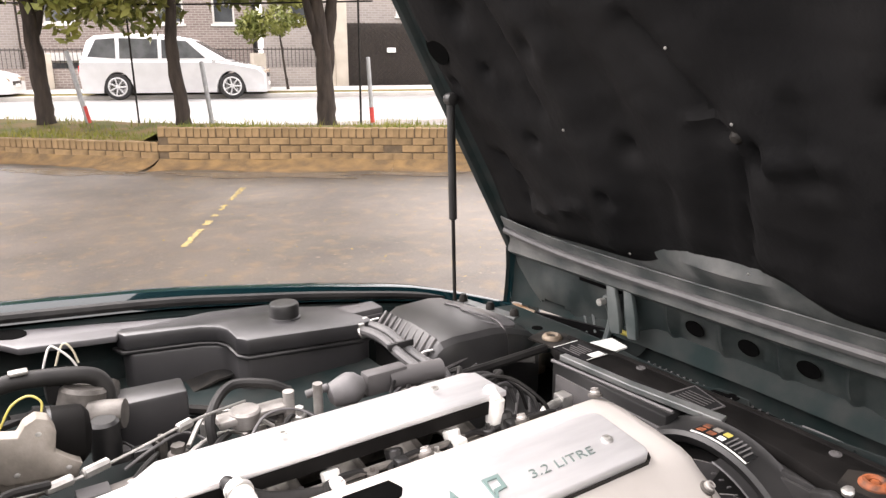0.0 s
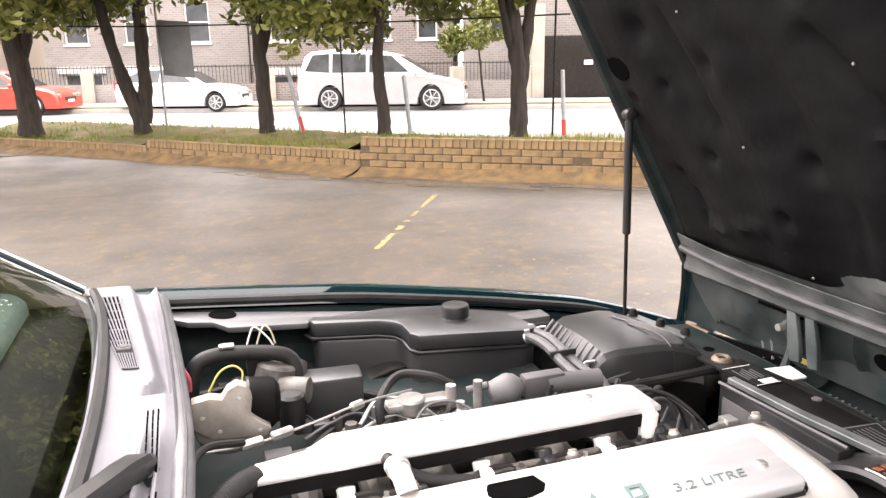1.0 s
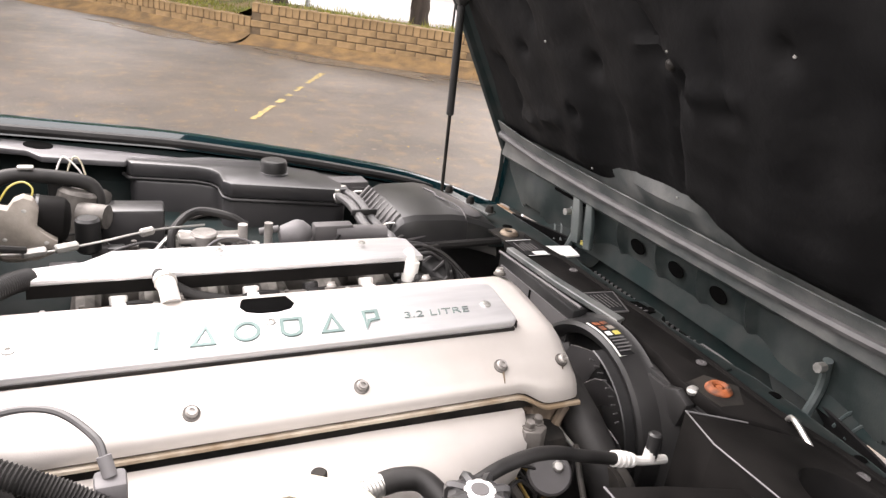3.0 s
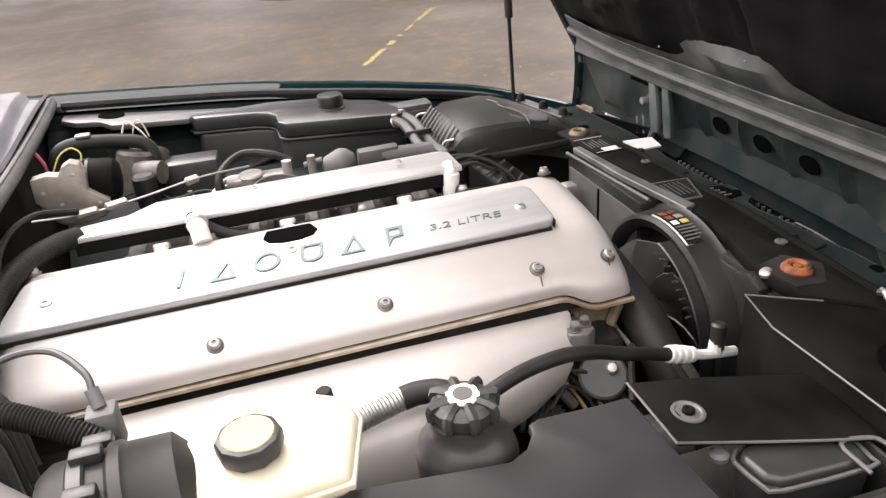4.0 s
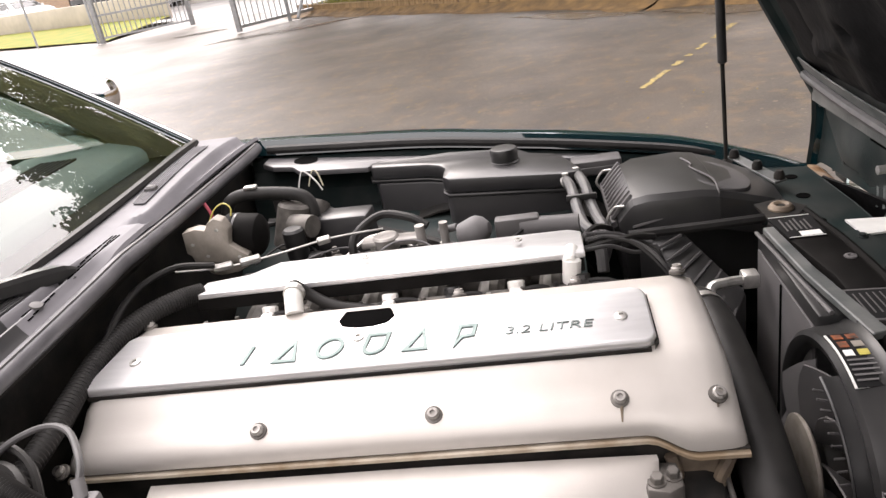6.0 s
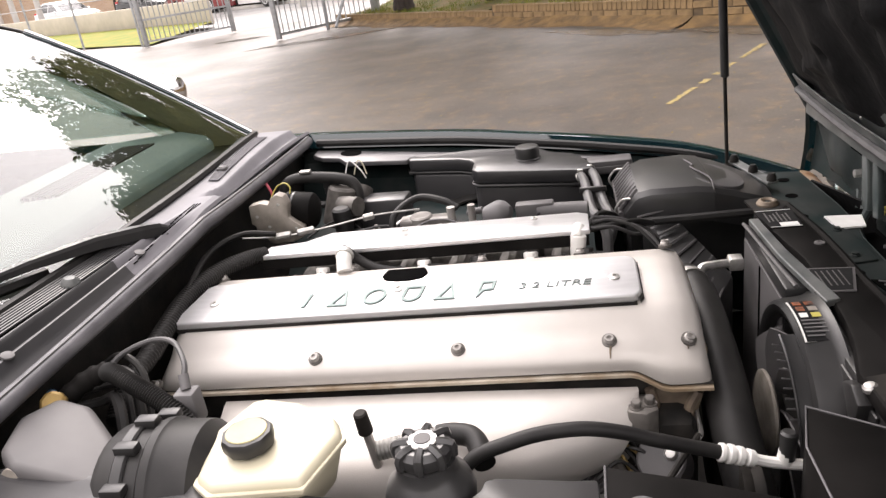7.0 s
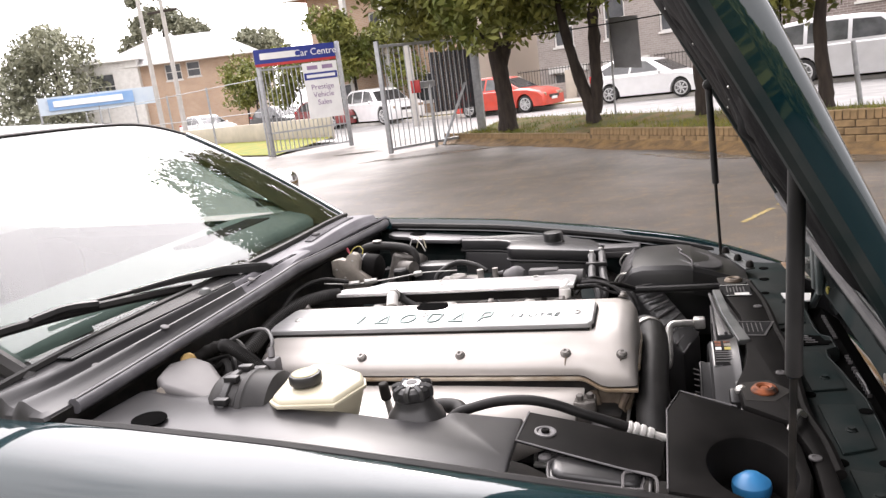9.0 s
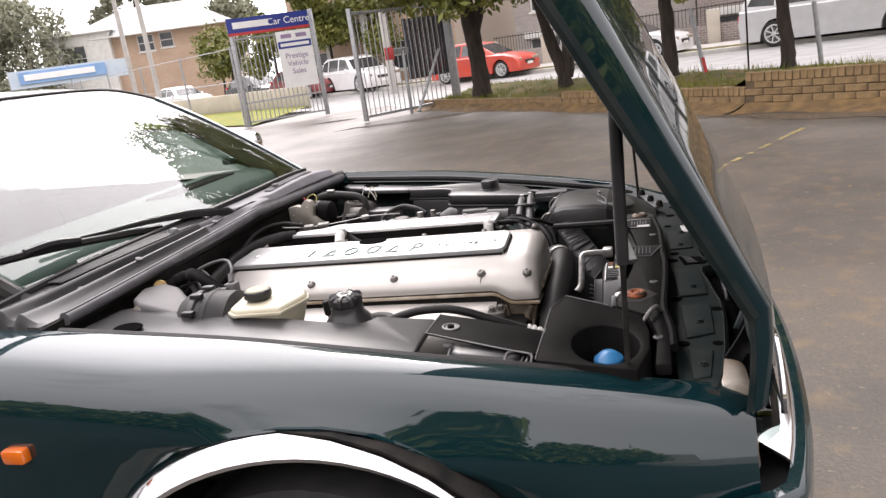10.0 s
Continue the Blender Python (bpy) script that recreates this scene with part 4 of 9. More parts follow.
def cam_cover():
    """Long silver cover: sloping near flank, flat top, rounded ends."""
    prof = [(-0.019, 0.755), (-0.0205, 0.762), (-0.0175, 0.772), (-0.01, 0.781), (0.004, 0.79), (0.022, 0.8), (0.034, 0.812), (0.05, 0.819), (0.09, 0.825), (0.15, 0.832), (0.185, 0.832), (0.2, 0.82), (0.206, 0.79), (0.206, 0.755)]
    rows = []
    for x, f, w in ((-0.44, 0.0, 0.9), (-0.437, 0.6, 0.96), (-0.428, 0.88, 0.985), (-0.41, 1.0, 1.0), (0.0, 1.0, 1.0), (0.2, 1.0, 1.0), (0.222, 1.0, 1.0), (0.232, 1.0, 1.0), (0.242, 1.0, 1.0), (0.252, 1.0, 1.0), (0.262, 1.0, 1.0), (0.272, 1.0, 1.0), (0.29, 1.0, 1.0), (0.308, 0.93, 0.985), (0.318, 0.7, 0.96), (0.322, 0.0, 0.92)):
        row = []
        dip = foot_drop(x)
        for k, (y, z) in enumerate(prof):
            yy = 0.076 + (y - 0.076) * w
            zz = 0.755 + (z - 0.755) * f
            fade = max(0.0, 1 - k / 5)
            row.append((x, yy - 0.42 * dip * max(0.0, 1 - k / 7), zz - dip * fade))
        rows.append(row)
    bm = sheet(rows)
    bm.verts.ensure_lookup_table()
    n = len(prof)
    for end in (0, len(rows) - 1):
        bm.faces.new([bm.verts[end * n + i] for i in range(n)])
    return bm


def cover_edge(z0, z1, out):
    """A strip under the near edge of the cover that follows its dip."""
    rows = []
    for x in (-0.441, -0.2, 0.0, 0.2, 0.222, 0.232, 0.242, 0.252, 0.262, 0.272, 0.29, 0.312, 0.323):
        d, y = foot_drop(x), -0.019 - out - 0.42 * foot_drop(x)
        rows.append([(x, 0.03, z1 - d), (x, y + 0.002, z1 - d), (x, y, z1 - d - 0.0015), (x, y, z0 - d + 0.0015), (x, y + 0.002, z0 - d), (x, 0.03, z0 - d)])
    return sheet(rows, closed=True)


cover = part("cam_cover", cam_cover(), M_CAM, engine, "silver painted cam cover with stained lower edge", sharp=0.9)
part("cover_flange", joined(cover_edge(0.7445, 0.7515, 0.003), box((-0.44, 0.03, 0.741), (0.326, 0.21, 0.753), 0.003)), M_LIP, engine, "silver casting lip stained brown with oil")
part("cover_gasket", cover_edge(0.7517, 0.7552, -0.0015), M_DARK, engine, "dark gasket line")
part("timing_case", joined(along_y([(0.236, 0.5), (0.24, 0.7), (0.25, 0.727), (0.318, 0.727), (0.312, 0.7), (0.3, 0.66), (0.3, 0.5)], -0.014, 0.2, 0.008), tube([(0.245, -0.016, 0.725), (0.252, -0.02, 0.69), (0.25, -0.018, 0.62)], 0.007, 8, 4), tube([(0.305, -0.02, 0.722), (0.292, -0.022, 0.69), (0.29, -0.02, 0.62)], 0.007, 8, 4)), M_FLANGE, engine, "oil stained cast timing case")

# name plate on top
P_TILT = math.atan2(0.018, 0.12)


def on_plate(u, v, w):
    """Plate frame: u along the engine, v across from the near edge, w above the face."""
    return (u, 0.043 + v * math.cos(P_TILT) - w * math.sin(P_TILT), 0.831 + v * math.sin(P_TILT) + w * math.cos(P_TILT))


outline = [(-0.425, 0.0), (0.235, 0.0), (0.243, 0.004), (0.247, 0.012), (0.247, 0.085), (0.243, 0.095), (0.232, 0.1), (-0.03, 0.1), (-0.05, 0.097), (-0.125, 0.097), (-0.14, 0.1), (-0.40, 0.1), (-0.41, 0.092), (-0.43, 0.012)]
plate = part("name_plate", prism(outline, lambda u, v, s: on_plate(u, v, 0.0 if s else -0.014), 0.0035, 3), M_PLATE, engine, "satin alloy plate with raised marks")
# dark strips that paint in the shadow line below the overhanging plate
part("plate_gap", joined(prism([(-0.426, -0.0022), (0.24, -0.0022), (0.24, 0.004), (-0.426, 0.004)], lambda u, v, s: on_plate(u, v, -0.0105 if s else -0.0165)), prism([(0.244, 0.0), (0.2492, 0.008), (0.2492, 0.09), (0.244, 0.09)], lambda u, v, s: on_plate(u, v, -0.007 if s else -0.0165))), M_DARK, plate, "dark strip painted for the shadow under the plate edge")
for u, v in ((0.214, 0.045), (-0.379, 0.045), (-0.093, 0.052)):
    part("plate_screw", lathe([(0.0075, 0), (0.007, 0.002), (0.003, 0.003), (0.003, 0.001), (0, 0.001)], on_plate(u, v, 0.0), on_plate(0, 0, 1) and (0, -math.sin(P_TILT), math.cos(P_TILT)), 14), M_STEEL, plate)
MARK_W = 0.0048


def mark_loop(pts, closed=True):
    """A raised plain outline on the plate, mitred at its corners."""
    n = len(pts)
    if not closed:
        (u0, v0), (u1, v1) = pts
        return prism([(u0 - MARK_W / 2, v0), (u0 + MARK_W / 2, v0), (u1 + MARK_W / 2, v1), (u1 - MARK_W / 2, v1)], lambda p, q, s: on_plate(p, q, 0.0022 if s else 0.0003))
    rows = []
    for i in range(n + 1):
        p, a, b = (Vector(pts[j % n]) for j in (i, i - 1, i + 1))
        d0, d1 = (p - a).normalized(), (b - p).normalized()
        n0, n1 = Vector((-d0.y, d0.x)), Vector((-d1.y, d1.x))
        m = (n0 + n1).normalized()
        m *= MARK_W / 2 / max(0.45, m.dot(n0))
        ring = ((p - m, 0.0003), (p - m, 0.0022), (p + m, 0.0022), (p + m, 0.0003))
        rows.append([on_plate(q.x, q.y, w) for q, w in ring])
    return sheet(rows)


def slanted(u, pts):
    return [(u + a + 0.16 * b, 0.02 + b) for a, b in pts]


BAR = [(-0.002, 0.0), (-0.001, 0.033)]
TRIANGLE = [(-0.014, 0.0), (0.0, 0.033), (0.01, 0.0)]
RING = [(-0.004 + 0.0145 * math.cos(2 * math.pi * k / 18), 0.0165 + 0.0165 * math.sin(2 * math.pi * k / 18)) for k in range(18)]
ARCH = [(-0.013, 0.033), (-0.013, 0.011)] + [(-0.001 - 0.012 * math.cos(math.pi * k / 8), 0.0115 - 0.0115 * math.sin(math.pi * k / 8)) for k in range(1, 8)] + [(0.011, 0.011), (0.011, 0.033)]
OBLONG = [(-0.009, 0.0), (-0.009, 0.033), (0.009, 0.033), (0.009, 0.016), (-0.004, 0.014)]
for k, (shape, closed) in enumerate(((BAR, False), (TRIANGLE, True), (RING, True), (ARCH, True), (TRIANGLE, True), (OBLONG, True))):
    part("raised_mark", mark_loop(slanted(-0.229 + 0.0527 * k, shape), closed), M_MARK, plate)
ax = Matrix(((1, 0, 0, 0.133), (0, math.cos(P_TILT), -math.sin(P_TILT), on_plate(0, 0.037, 0.001)[1]), (0, math.sin(P_TILT), math.cos(P_TILT), on_plate(0, 0.037, 0.001)[2]), (0, 0, 0, 1)))
lettering("engine_size", "3.2 LITRE", 0.0255, M_LETTER, plate, ax @ Matrix(((1, 0.18, 0, 0), (0, 0.74, 0, 0), (0, 0, 1, 0), (0, 0, 0, 1))), 0.0006, thin=0.0004)
# shallow black block whose colour gives the shade of the filler well
part("filler_recess", prism([(-0.125, 0.088), (-0.118, 0.076), (-0.1, 0.071), (-0.078, 0.071), (-0.06, 0.076), (-0.052, 0.088), (-0.06, 0.106), (-0.118, 0.106)], lambda u, v, s: on_plate(u, v, 0.0015 if s else -0.01), 0.002, 1), M_HOLE_SHADE, plate, "oil filler well, its shade painted black")

# screws round the cover
screw_prof = [(0.007, 0), (0.007, 0.005), (0.0055, 0.0065), (0.0055, 0.009), (0.003, 0.009), (0.003, 0.006), (0, 0.006)]
for at, nrm in (((-0.201, -0.003, 0.787), (0, -0.55, 0.83)), ((0, 0, 0.788), (0, -0.55, 0.83)), ((0.199, 0.001, 0.789), (0, -0.55, 0.83)), ((0.298, 0.0, 0.786), (0.2, -0.5, 0.83)), ((0.294, 0.188, 0.835), (0, 0.2, 1)), ((-0.43, -0.035, 0.775), (-0.2, -0.5, 0.83)),
                ((-0.41, 0.19, 0.832), (0, 0.2, 1)), ((0.02, 0.197, 0.828), (0, 0.4, 1)), ((0.17, 0.197, 0.828), (0, 0.4, 1)), ((-0.19, 0.197, 0.828), (0, 0.4, 1))):
    part("cover_screw", lathe(screw_prof, at, nrm, 12), M_ALLOY, cover)
    part("screw_washer", lathe([(0.0098, -0.002), (0.0098, 0.0012), (0.007, 0.002)], at, nrm, 16), M_MANIFOLD, cover)

# oil that has run down from two of the screws
for x, far_ in ((0.2, 1.0), (0.297, 0.6)):
    part("oil_streak", tube([(x, -0.005, 0.7848), (x - 0.0008, -0.0105 * far_, 0.7808 + 0.004 * (1 - far_)), (x - 0.0015, -0.0172 * far_, 0.7728 + 0.011 * (1 - far_))], lambda f: 0.0021 * (1 - 0.6 * f), 6, 4), M_FLANGE, cover)

# small fasteners, unions and leads in the gap beside the cover
rng_gap = random.Random(31)
for k in range(22):
    x, y, z = -0.36 + 0.029 * k + rng_gap.uniform(-0.008, 0.008), rng_gap.uniform(0.215, 0.255), rng_gap.uniform(0.765, 0.79)
    r = rng_gap.uniform(0.004, 0.0075)
    part("gap_fastener", joined(cyl((x, y, z - 0.02), (x, y, z), r, seg=6), cyl((x, y, z - 0.008), (x, y, z - 0.005), r * 1.6, seg=14)), (M_STEEL, M_MANIFOLD, M_BRASS, M_DARK)[rng_gap.randrange(4)], engine)
for k in range(9):
    x = -0.34 + 0.066 * k
    part("injector_lead", tube([(x, 0.216, 0.765), (x + 0.012, 0.228, 0.792 + 0.004 * (k % 3)), (x + 0.035, 0.242, 0.786), (x + 0.05, 0.256, 0.77)], 0.0022 + 0.0008 * (k % 2), 6, 5), M_RUBBER if k % 3 else M_CASTGREY, engine)
# exhaust side shield
shield = [(-0.022, 0.736, 0.732, 0.23), (-0.05, 0.734, 0.73, 0.231), (-0.09, 0.729, 0.722, 0.23), (-0.125, 0.721, 0.705, 0.227), (-0.148, 0.708, 0.685, 0.222), (-0.162, 0.685, 0.664, 0.208), (-0.17, 0.65, 0.645, 0.18), (-0.172, 0.59, 0.634, 0.145)]
rows = []
for f, s in ((0.0, 0.3), (0.02, 0.85), (0.06, 1.0), (0.3, 1.0), (0.6, 0.95), (0.75, 0.8), (0.88, 0.6), (0.95, 0.48), (0.985, 0.4), (1.0, 0.2)):
    g = max(0.0, (f - 0.6) / 0.4)
    rows.append([(-0.34 + (end + 0.34) * f, -0.022 + (y + 0.022) * s, z + (zf - z) * g) for y, z, zf, end in shield])
part("heat_shield", sheet(rows, 0.003), M_CAM, engine, "silver exhaust heat shield")
pump = part("air_valve", joined(cyl((0.09, -0.046, 0.622), (0.145, -0.054, 0.62), 0.021, seg=22, bev=0.003), cyl((0.105, -0.048, 0.622), (0.113, -0.049, 0.622), 0.025, seg=22, bev=0.002), cyl((0.118, -0.078, 0.636), (0.118, -0.08, 0.646), 0.006, seg=6)), M_CASTGREY, engine, "grey cylindrical valve with a ribbed boot")
part("ribbed_boot", tube([(0.143, -0.054, 0.62), (0.158, -0.06, 0.618), (0.176, -0.072, 0.61), (0.185, -0.085, 0.595)], 0.025, 18, 10, 0.09), M_RUBBER_GREY, pump)
part("boot_clip", lathe([(0.0275, -0.003), (0.0275, 0.003)], (0.147, -0.055, 0.62), (1, -0.25, -0.1), 22), M_STEEL, pump)
part("pump_strap", prism([(0.13, -0.128), (0.25, -0.142), (0.252, -0.152), (0.13, -0.142)], lambda u, v, s: (u + 0.012, v + 0.035, 0.625 if s else 0.62), 0.001, 1), M_STEEL, engine, "bright flat steel strap")
for a, b, r_ in (((0.19, -0.07, 0.66), (0.21, -0.085, 0.63), 0.007), ((0.2, -0.05, 0.7), (0.205, -0.06, 0.65), 0.009), ((0.175, -0.055, 0.69), (0.178, -0.075, 0.65), 0.0055)):
    part("small_union", joined(cyl(a, b, r_, seg=8, bev=0.001), cyl(a, Vector(a).lerp(Vector(b), 0.3), r_ * 1.5, seg=6)), M_MANIFOLD, engine)
for pts in (((0.06, -0.1, 0.66), (0.12, -0.085, 0.69), (0.165, -0.06, 0.69), (0.19, -0.05, 0.65)), ((0.16, -0.075, 0.67), (0.185, -0.06, 0.688), (0.215, -0.06, 0.68), (0.23, -0.075, 0.63)), ((0.17, -0.1, 0.65), (0.2, -0.085, 0.665), (0.23, -0.09, 0.64))):
    part("thin_cable", tube(pts, 0.0026, 6, 6), M_RUBBER, engine)
part("cover_bracket", prism([(0.212, -0.02), (0.25, -0.022), (0.252, -0.058), (0.236, -0.068), (0.214, -0.062)], lambda u, v, s: (u, v, 0.722 if s else 0.68), 0.004), M_MANIFOLD, engine, "oil stained cast bracket under the cover")
for u, v in ((0.225, -0.052), (0.242, -0.045)):
    part("bracket_bolt", joined(cyl((u, v, 0.722), (u, v - 0.002, 0.733), 0.0065, seg=6, bev=0.001), cyl((u, v, 0.72), (u, v, 0.7235), 0.0095, seg=16)), M_MANIFOLD, engine)
stud = part("shield_stud", cyl((-0.093, -0.136, 0.7), (-0.097, -0.146, 0.772), 0.006, seg=10), M_CAM, engine)
part("stud_cap", cyl((-0.097, -0.146, 0.766), (-0.0985, -0.15, 0.798), 0.0095, 0.0085, 14, 0.002), M_DARK, stud)


# intake rail cover, bright flat strip
rail = [(-0.372, 0.25), (0.188, 0.252), (0.188, 0.325), (0.17, 0.335), (-0.262, 0.335), (-0.3, 0.302), (-0.362, 0.29)]
rail_cover = part("rail_cover", slab(rail, 0.836, 0.845, 0.0025, 2), M_PLATE, engine, "bright alloy fuel rail cover")
part("rail_side", box((-0.368, 0.251, 0.818), (0.186, 0.256, 0.836)), M_MATT, rail_cover)
for x in (-0.12, 0.1):
    part("rail_screw", lathe(screw_prof[2:], (x, 0.3, 0.845), (0, 0, 1), 12), M_STEEL, rail_cover)
# intake runners and injectors between rail and cover
random.seed(4)
for k in range(6):
    x = -0.3 + 0.088 * k
    part("intake_runner", tube([(x, 0.2, 0.72), (x, 0.23, 0.75), (x, 0.29, 0.775), (x + 0.005, 0.36, 0.765), (x + 0.01, 0.43, 0.72)], 0.02, 10, 5), M_MANIFOLD, engine, "dull cast intake runner")
    part("injector", joined(cyl((x + 0.04, 0.225, 0.76), (x + 0.04, 0.25, 0.815), 0.009, 0.012, 10, 0.002), box((x + 0.031, 0.222, 0.79), (x + 0.049, 0.238, 0.812), 0.003)), M_PLASTIC if k % 2 else M_WHITE_PL, engine)
    part("spark_lead", tube([(x + 0.02, 0.21, 0.8), (x + 0.03, 0.235, 0.81 + random.uniform(-0.01, 0.008)), (x + 0.075, 0.24, 0.805), (x + 0.1, 0.23, 0.79)], 0.0045, 6, 5), M_RUBBER, engine)
part("intake_plenum", joined(tube([(-0.3, 0.42, 0.735), (-0.1, 0.43, 0.745), (0.15, 0.42, 0.74)], 0.042, 14, 5), box((-0.2, 0.38, 0.71), (0.1, 0.46, 0.765), 0.02)), M_MANIFOLD, engine, "dirty cast intake plenum")
for k, (x, y, z, r_) in enumerate(((-0.26, 0.4, 0.79, 0.012), (-0.21, 0.45, 0.785, 0.016), (-0.03, 0.47, 0.78, 0.013), (0.04, 0.4, 0.785, 0.01), (0.16, 0.47, 0.775, 0.014), (0.1, 0.37, 0.79, 0.008))):
    part("manifold_union", joined(cyl((x, y, z - 0.04), (x, y, z), r_, r_ * 0.9, 12, 0.002), cyl((x, y, z), (x, y, z + 0.01), r_ * 0.6, seg=6)), M_MANIFOLD if k % 2 else M_STEEL, engine)
for k in range(6):
    x = -0.3 + 0.095 * k
    part("loom_branch", tube([(x, 0.36, 0.79), (x + 0.03, 0.39, 0.805 + 0.006 * (k % 3)), (x + 0.06, 0.44, 0.795), (x + 0.07, 0.5, 0.76)], 0.0035 + 0.0012 * (k % 2), 6, 5), M_RUBBER, engine)
part("fuel_pipe", tube([(-0.28, 0.24, 0.8), (0.0, 0.24, 0.803), (0.14, 0.243, 0.8), (0.2, 0.26, 0.79)], 0.005, 8, 5), M_MANIFOLD, engine)
# breather elbow
elbow = part("breather_elbow", tube([(-0.2, 0.185, 0.832), (-0.203, 0.202, 0.847), (-0.207, 0.222, 0.85)], 0.0125, 14, 5), M_WHITE_PL, engine, "pale breather stub with a black hose")
part("breather_hose", tube([(-0.206, 0.216, 0.85), (-0.21, 0.235, 0.85), (-0.195, 0.243, 0.83), (-0.16, 0.236, 0.812), (-0.1, 0.23, 0.8), (-0.06, 0.228, 0.785)], 0.0085, 12, 6), M_RUBBER, elbow)
part("hose_clip", lathe([(0.0148, 0), (0.0148, 0.007)], (-0.204, 0.208, 0.849), (0, 1, 0.15), 16), M_STEEL, elbow)
part("dipstick_plug", joined(cyl((0.166, 0.252, 0.8), (0.17, 0.255, 0.838), 0.012, 0.0135, 14, 0.003), cyl((0.166, 0.245, 0.836), (0.172, 0.275, 0.842), 0.009, 0.01, 12, 0.003)), M_WHITE_PL, engine, "pale plastic connector")
part("yellow_tag", box((0.205, 0.235, 0.79), (0.222, 0.247, 0.806), 0.003), M_YELLOW, engine)
for r_, m, pts in ((0.0055, M_RUBBER, ((0.18, 0.31, 0.82), (0.26, 0.36, 0.81), (0.3, 0.42, 0.78))), (0.0042, M_RUBBER, ((0.15, 0.24, 0.8), (0.22, 0.23, 0.806), (0.28, 0.25, 0.785), (0.3, 0.28, 0.74))), (0.0032, M_RUBBER_GREY, ((0.19, 0.29, 0.83), (0.225, 0.305, 0.825), (0.26, 0.33, 0.8), (0.3, 0.4, 0.77)))):
    part("front_hose", tube(pts, r_, 8, 6), m, engine)
# throttle linkage and vacuum can behind the rail
part("vacuum_can", joined(lathe([(0.008, 0.0), (0.018, 0.006), (0.024, 0.03), (0.024, 0.036), (0.02, 0.046), (0.009, 0.056)], (0.0, 0.43, 0.815), (1, -0.25, 0.25), 20), cyl((-0.03, 0.44, 0.822), (0.0, 0.43, 0.83), 0.006)), M_CASTGREY, engine, "grey vacuum canister")
part("sensor_block", joined(box((0.06, 0.42, 0.8), (0.13, 0.445, 0.835), 0.004), cyl((0.1, 0.43, 0.815), (0.19, 0.42, 0.815), 0.017, seg=14)), M_PLASTIC_GREY, engine)
part("throttle_cam", joined(cyl((-0.12, 0.44, 0.8), (-0.12, 0.44, 0.826), 0.02, 0.022, 18, 0.003), box((-0.16, 0.425, 0.81), (-0.06, 0.455, 0.822), 0.004), cyl((-0.06, 0.43, 0.8), (-0.06, 0.43, 0.84), 0.008), cyl((-0.02, 0.42, 0.8), (-0.02, 0.42, 0.845), 0.007)), M_ALLOY, engine, "throttle linkage")
part("throttle_hose", tube([(-0.17, 0.41, 0.78), (-0.17, 0.43, 0.83), (-0.13, 0.47, 0.85), (-0.08, 0.46, 0.845), (-0.05, 0.45, 0.83)], 0.007, 10, 6), M_RUBBER, engine)
cable = part("throttle_cable", tube([(-0.43, 0.33, 0.85), (-0.36, 0.345, 0.842), (-0.28, 0.375, 0.842), (-0.2, 0.405, 0.846), (-0.12, 0.435, 0.84)], 0.0019, 6, 6), M_STEEL, engine, "steel throttle cable")
for a, b in (((-0.375, 0.342, 0.843), (-0.345, 0.351, 0.843)), ((-0.335, 0.354, 0.843), (-0.305, 0.366, 0.843)), ((-0.22, 0.397, 0.845), (-0.2, 0.405, 0.846))):
    part("cable_nut", cyl(a, b, 0.0065, seg=8, bev=0.002), M_STEEL, cable)

# small connectors, cables and studs crowded behind the rail and at the back of the engine
random.seed(21)
for k in range(26):
    x, y = random.uniform(-0.34, 0.2), random.uniform(0.35, 0.52)
    z = 0.795 - 0.25 * max(0.0, y - 0.42) + random.uniform(-0.012, 0.016)
    s = random.uniform(0.006, 0.013)
    if k % 3 == 0:
        part("wiring_connector", box((x - s * 1.4, y - s, z - s), (x + s * 1.4, y + s, z + s * 0.8), 0.002), (M_PLASTIC, M_CASTGREY, M_PLASTIC_GREY)[k % 9 // 3], engine)
    elif k % 3 == 1:
        part("manifold_stud", joined(cyl((x, y, z - 0.03), (x, y, z), s * 0.8, seg=6), cyl((x, y, z), (x, y, z + 0.008), s * 0.45, seg=8)), (M_STEEL, M_MANIFOLD)[k % 2], engine)
    else:
        part("thin_cable", tube([(x - 0.06, y - 0.02, z), (x - 0.02, y + random.uniform(-0.02, 0.03), z + 0.014), (x + 0.03, y + 0.02, z + 0.006), (x + 0.07, y + random.uniform(-0.03, 0.04), z - 0.02)], random.uniform(0.0016, 0.0034), 6, 5), (M_RUBBER, M_STEEL, M_RUBBER_GREY, M_CASTGREY)[k % 4], engine)
for k in range(12):
    x, y = -0.35 + 0.045 * k, 0.222 + 0.006 * (k % 3)
    part("cover_fitting", joined(cyl((x, y, 0.77), (x, y + 0.004, 0.802 + 0.004 * (k % 2)), 0.006 + 0.002 * (k % 3), seg=8, bev=0.0015), cyl((x, y + 0.004, 0.8), (x, y + 0.005, 0.812), 0.0035, seg=6)), (M_STEEL, M_MANIFOLD, M_PLASTIC)[k % 3], engine)

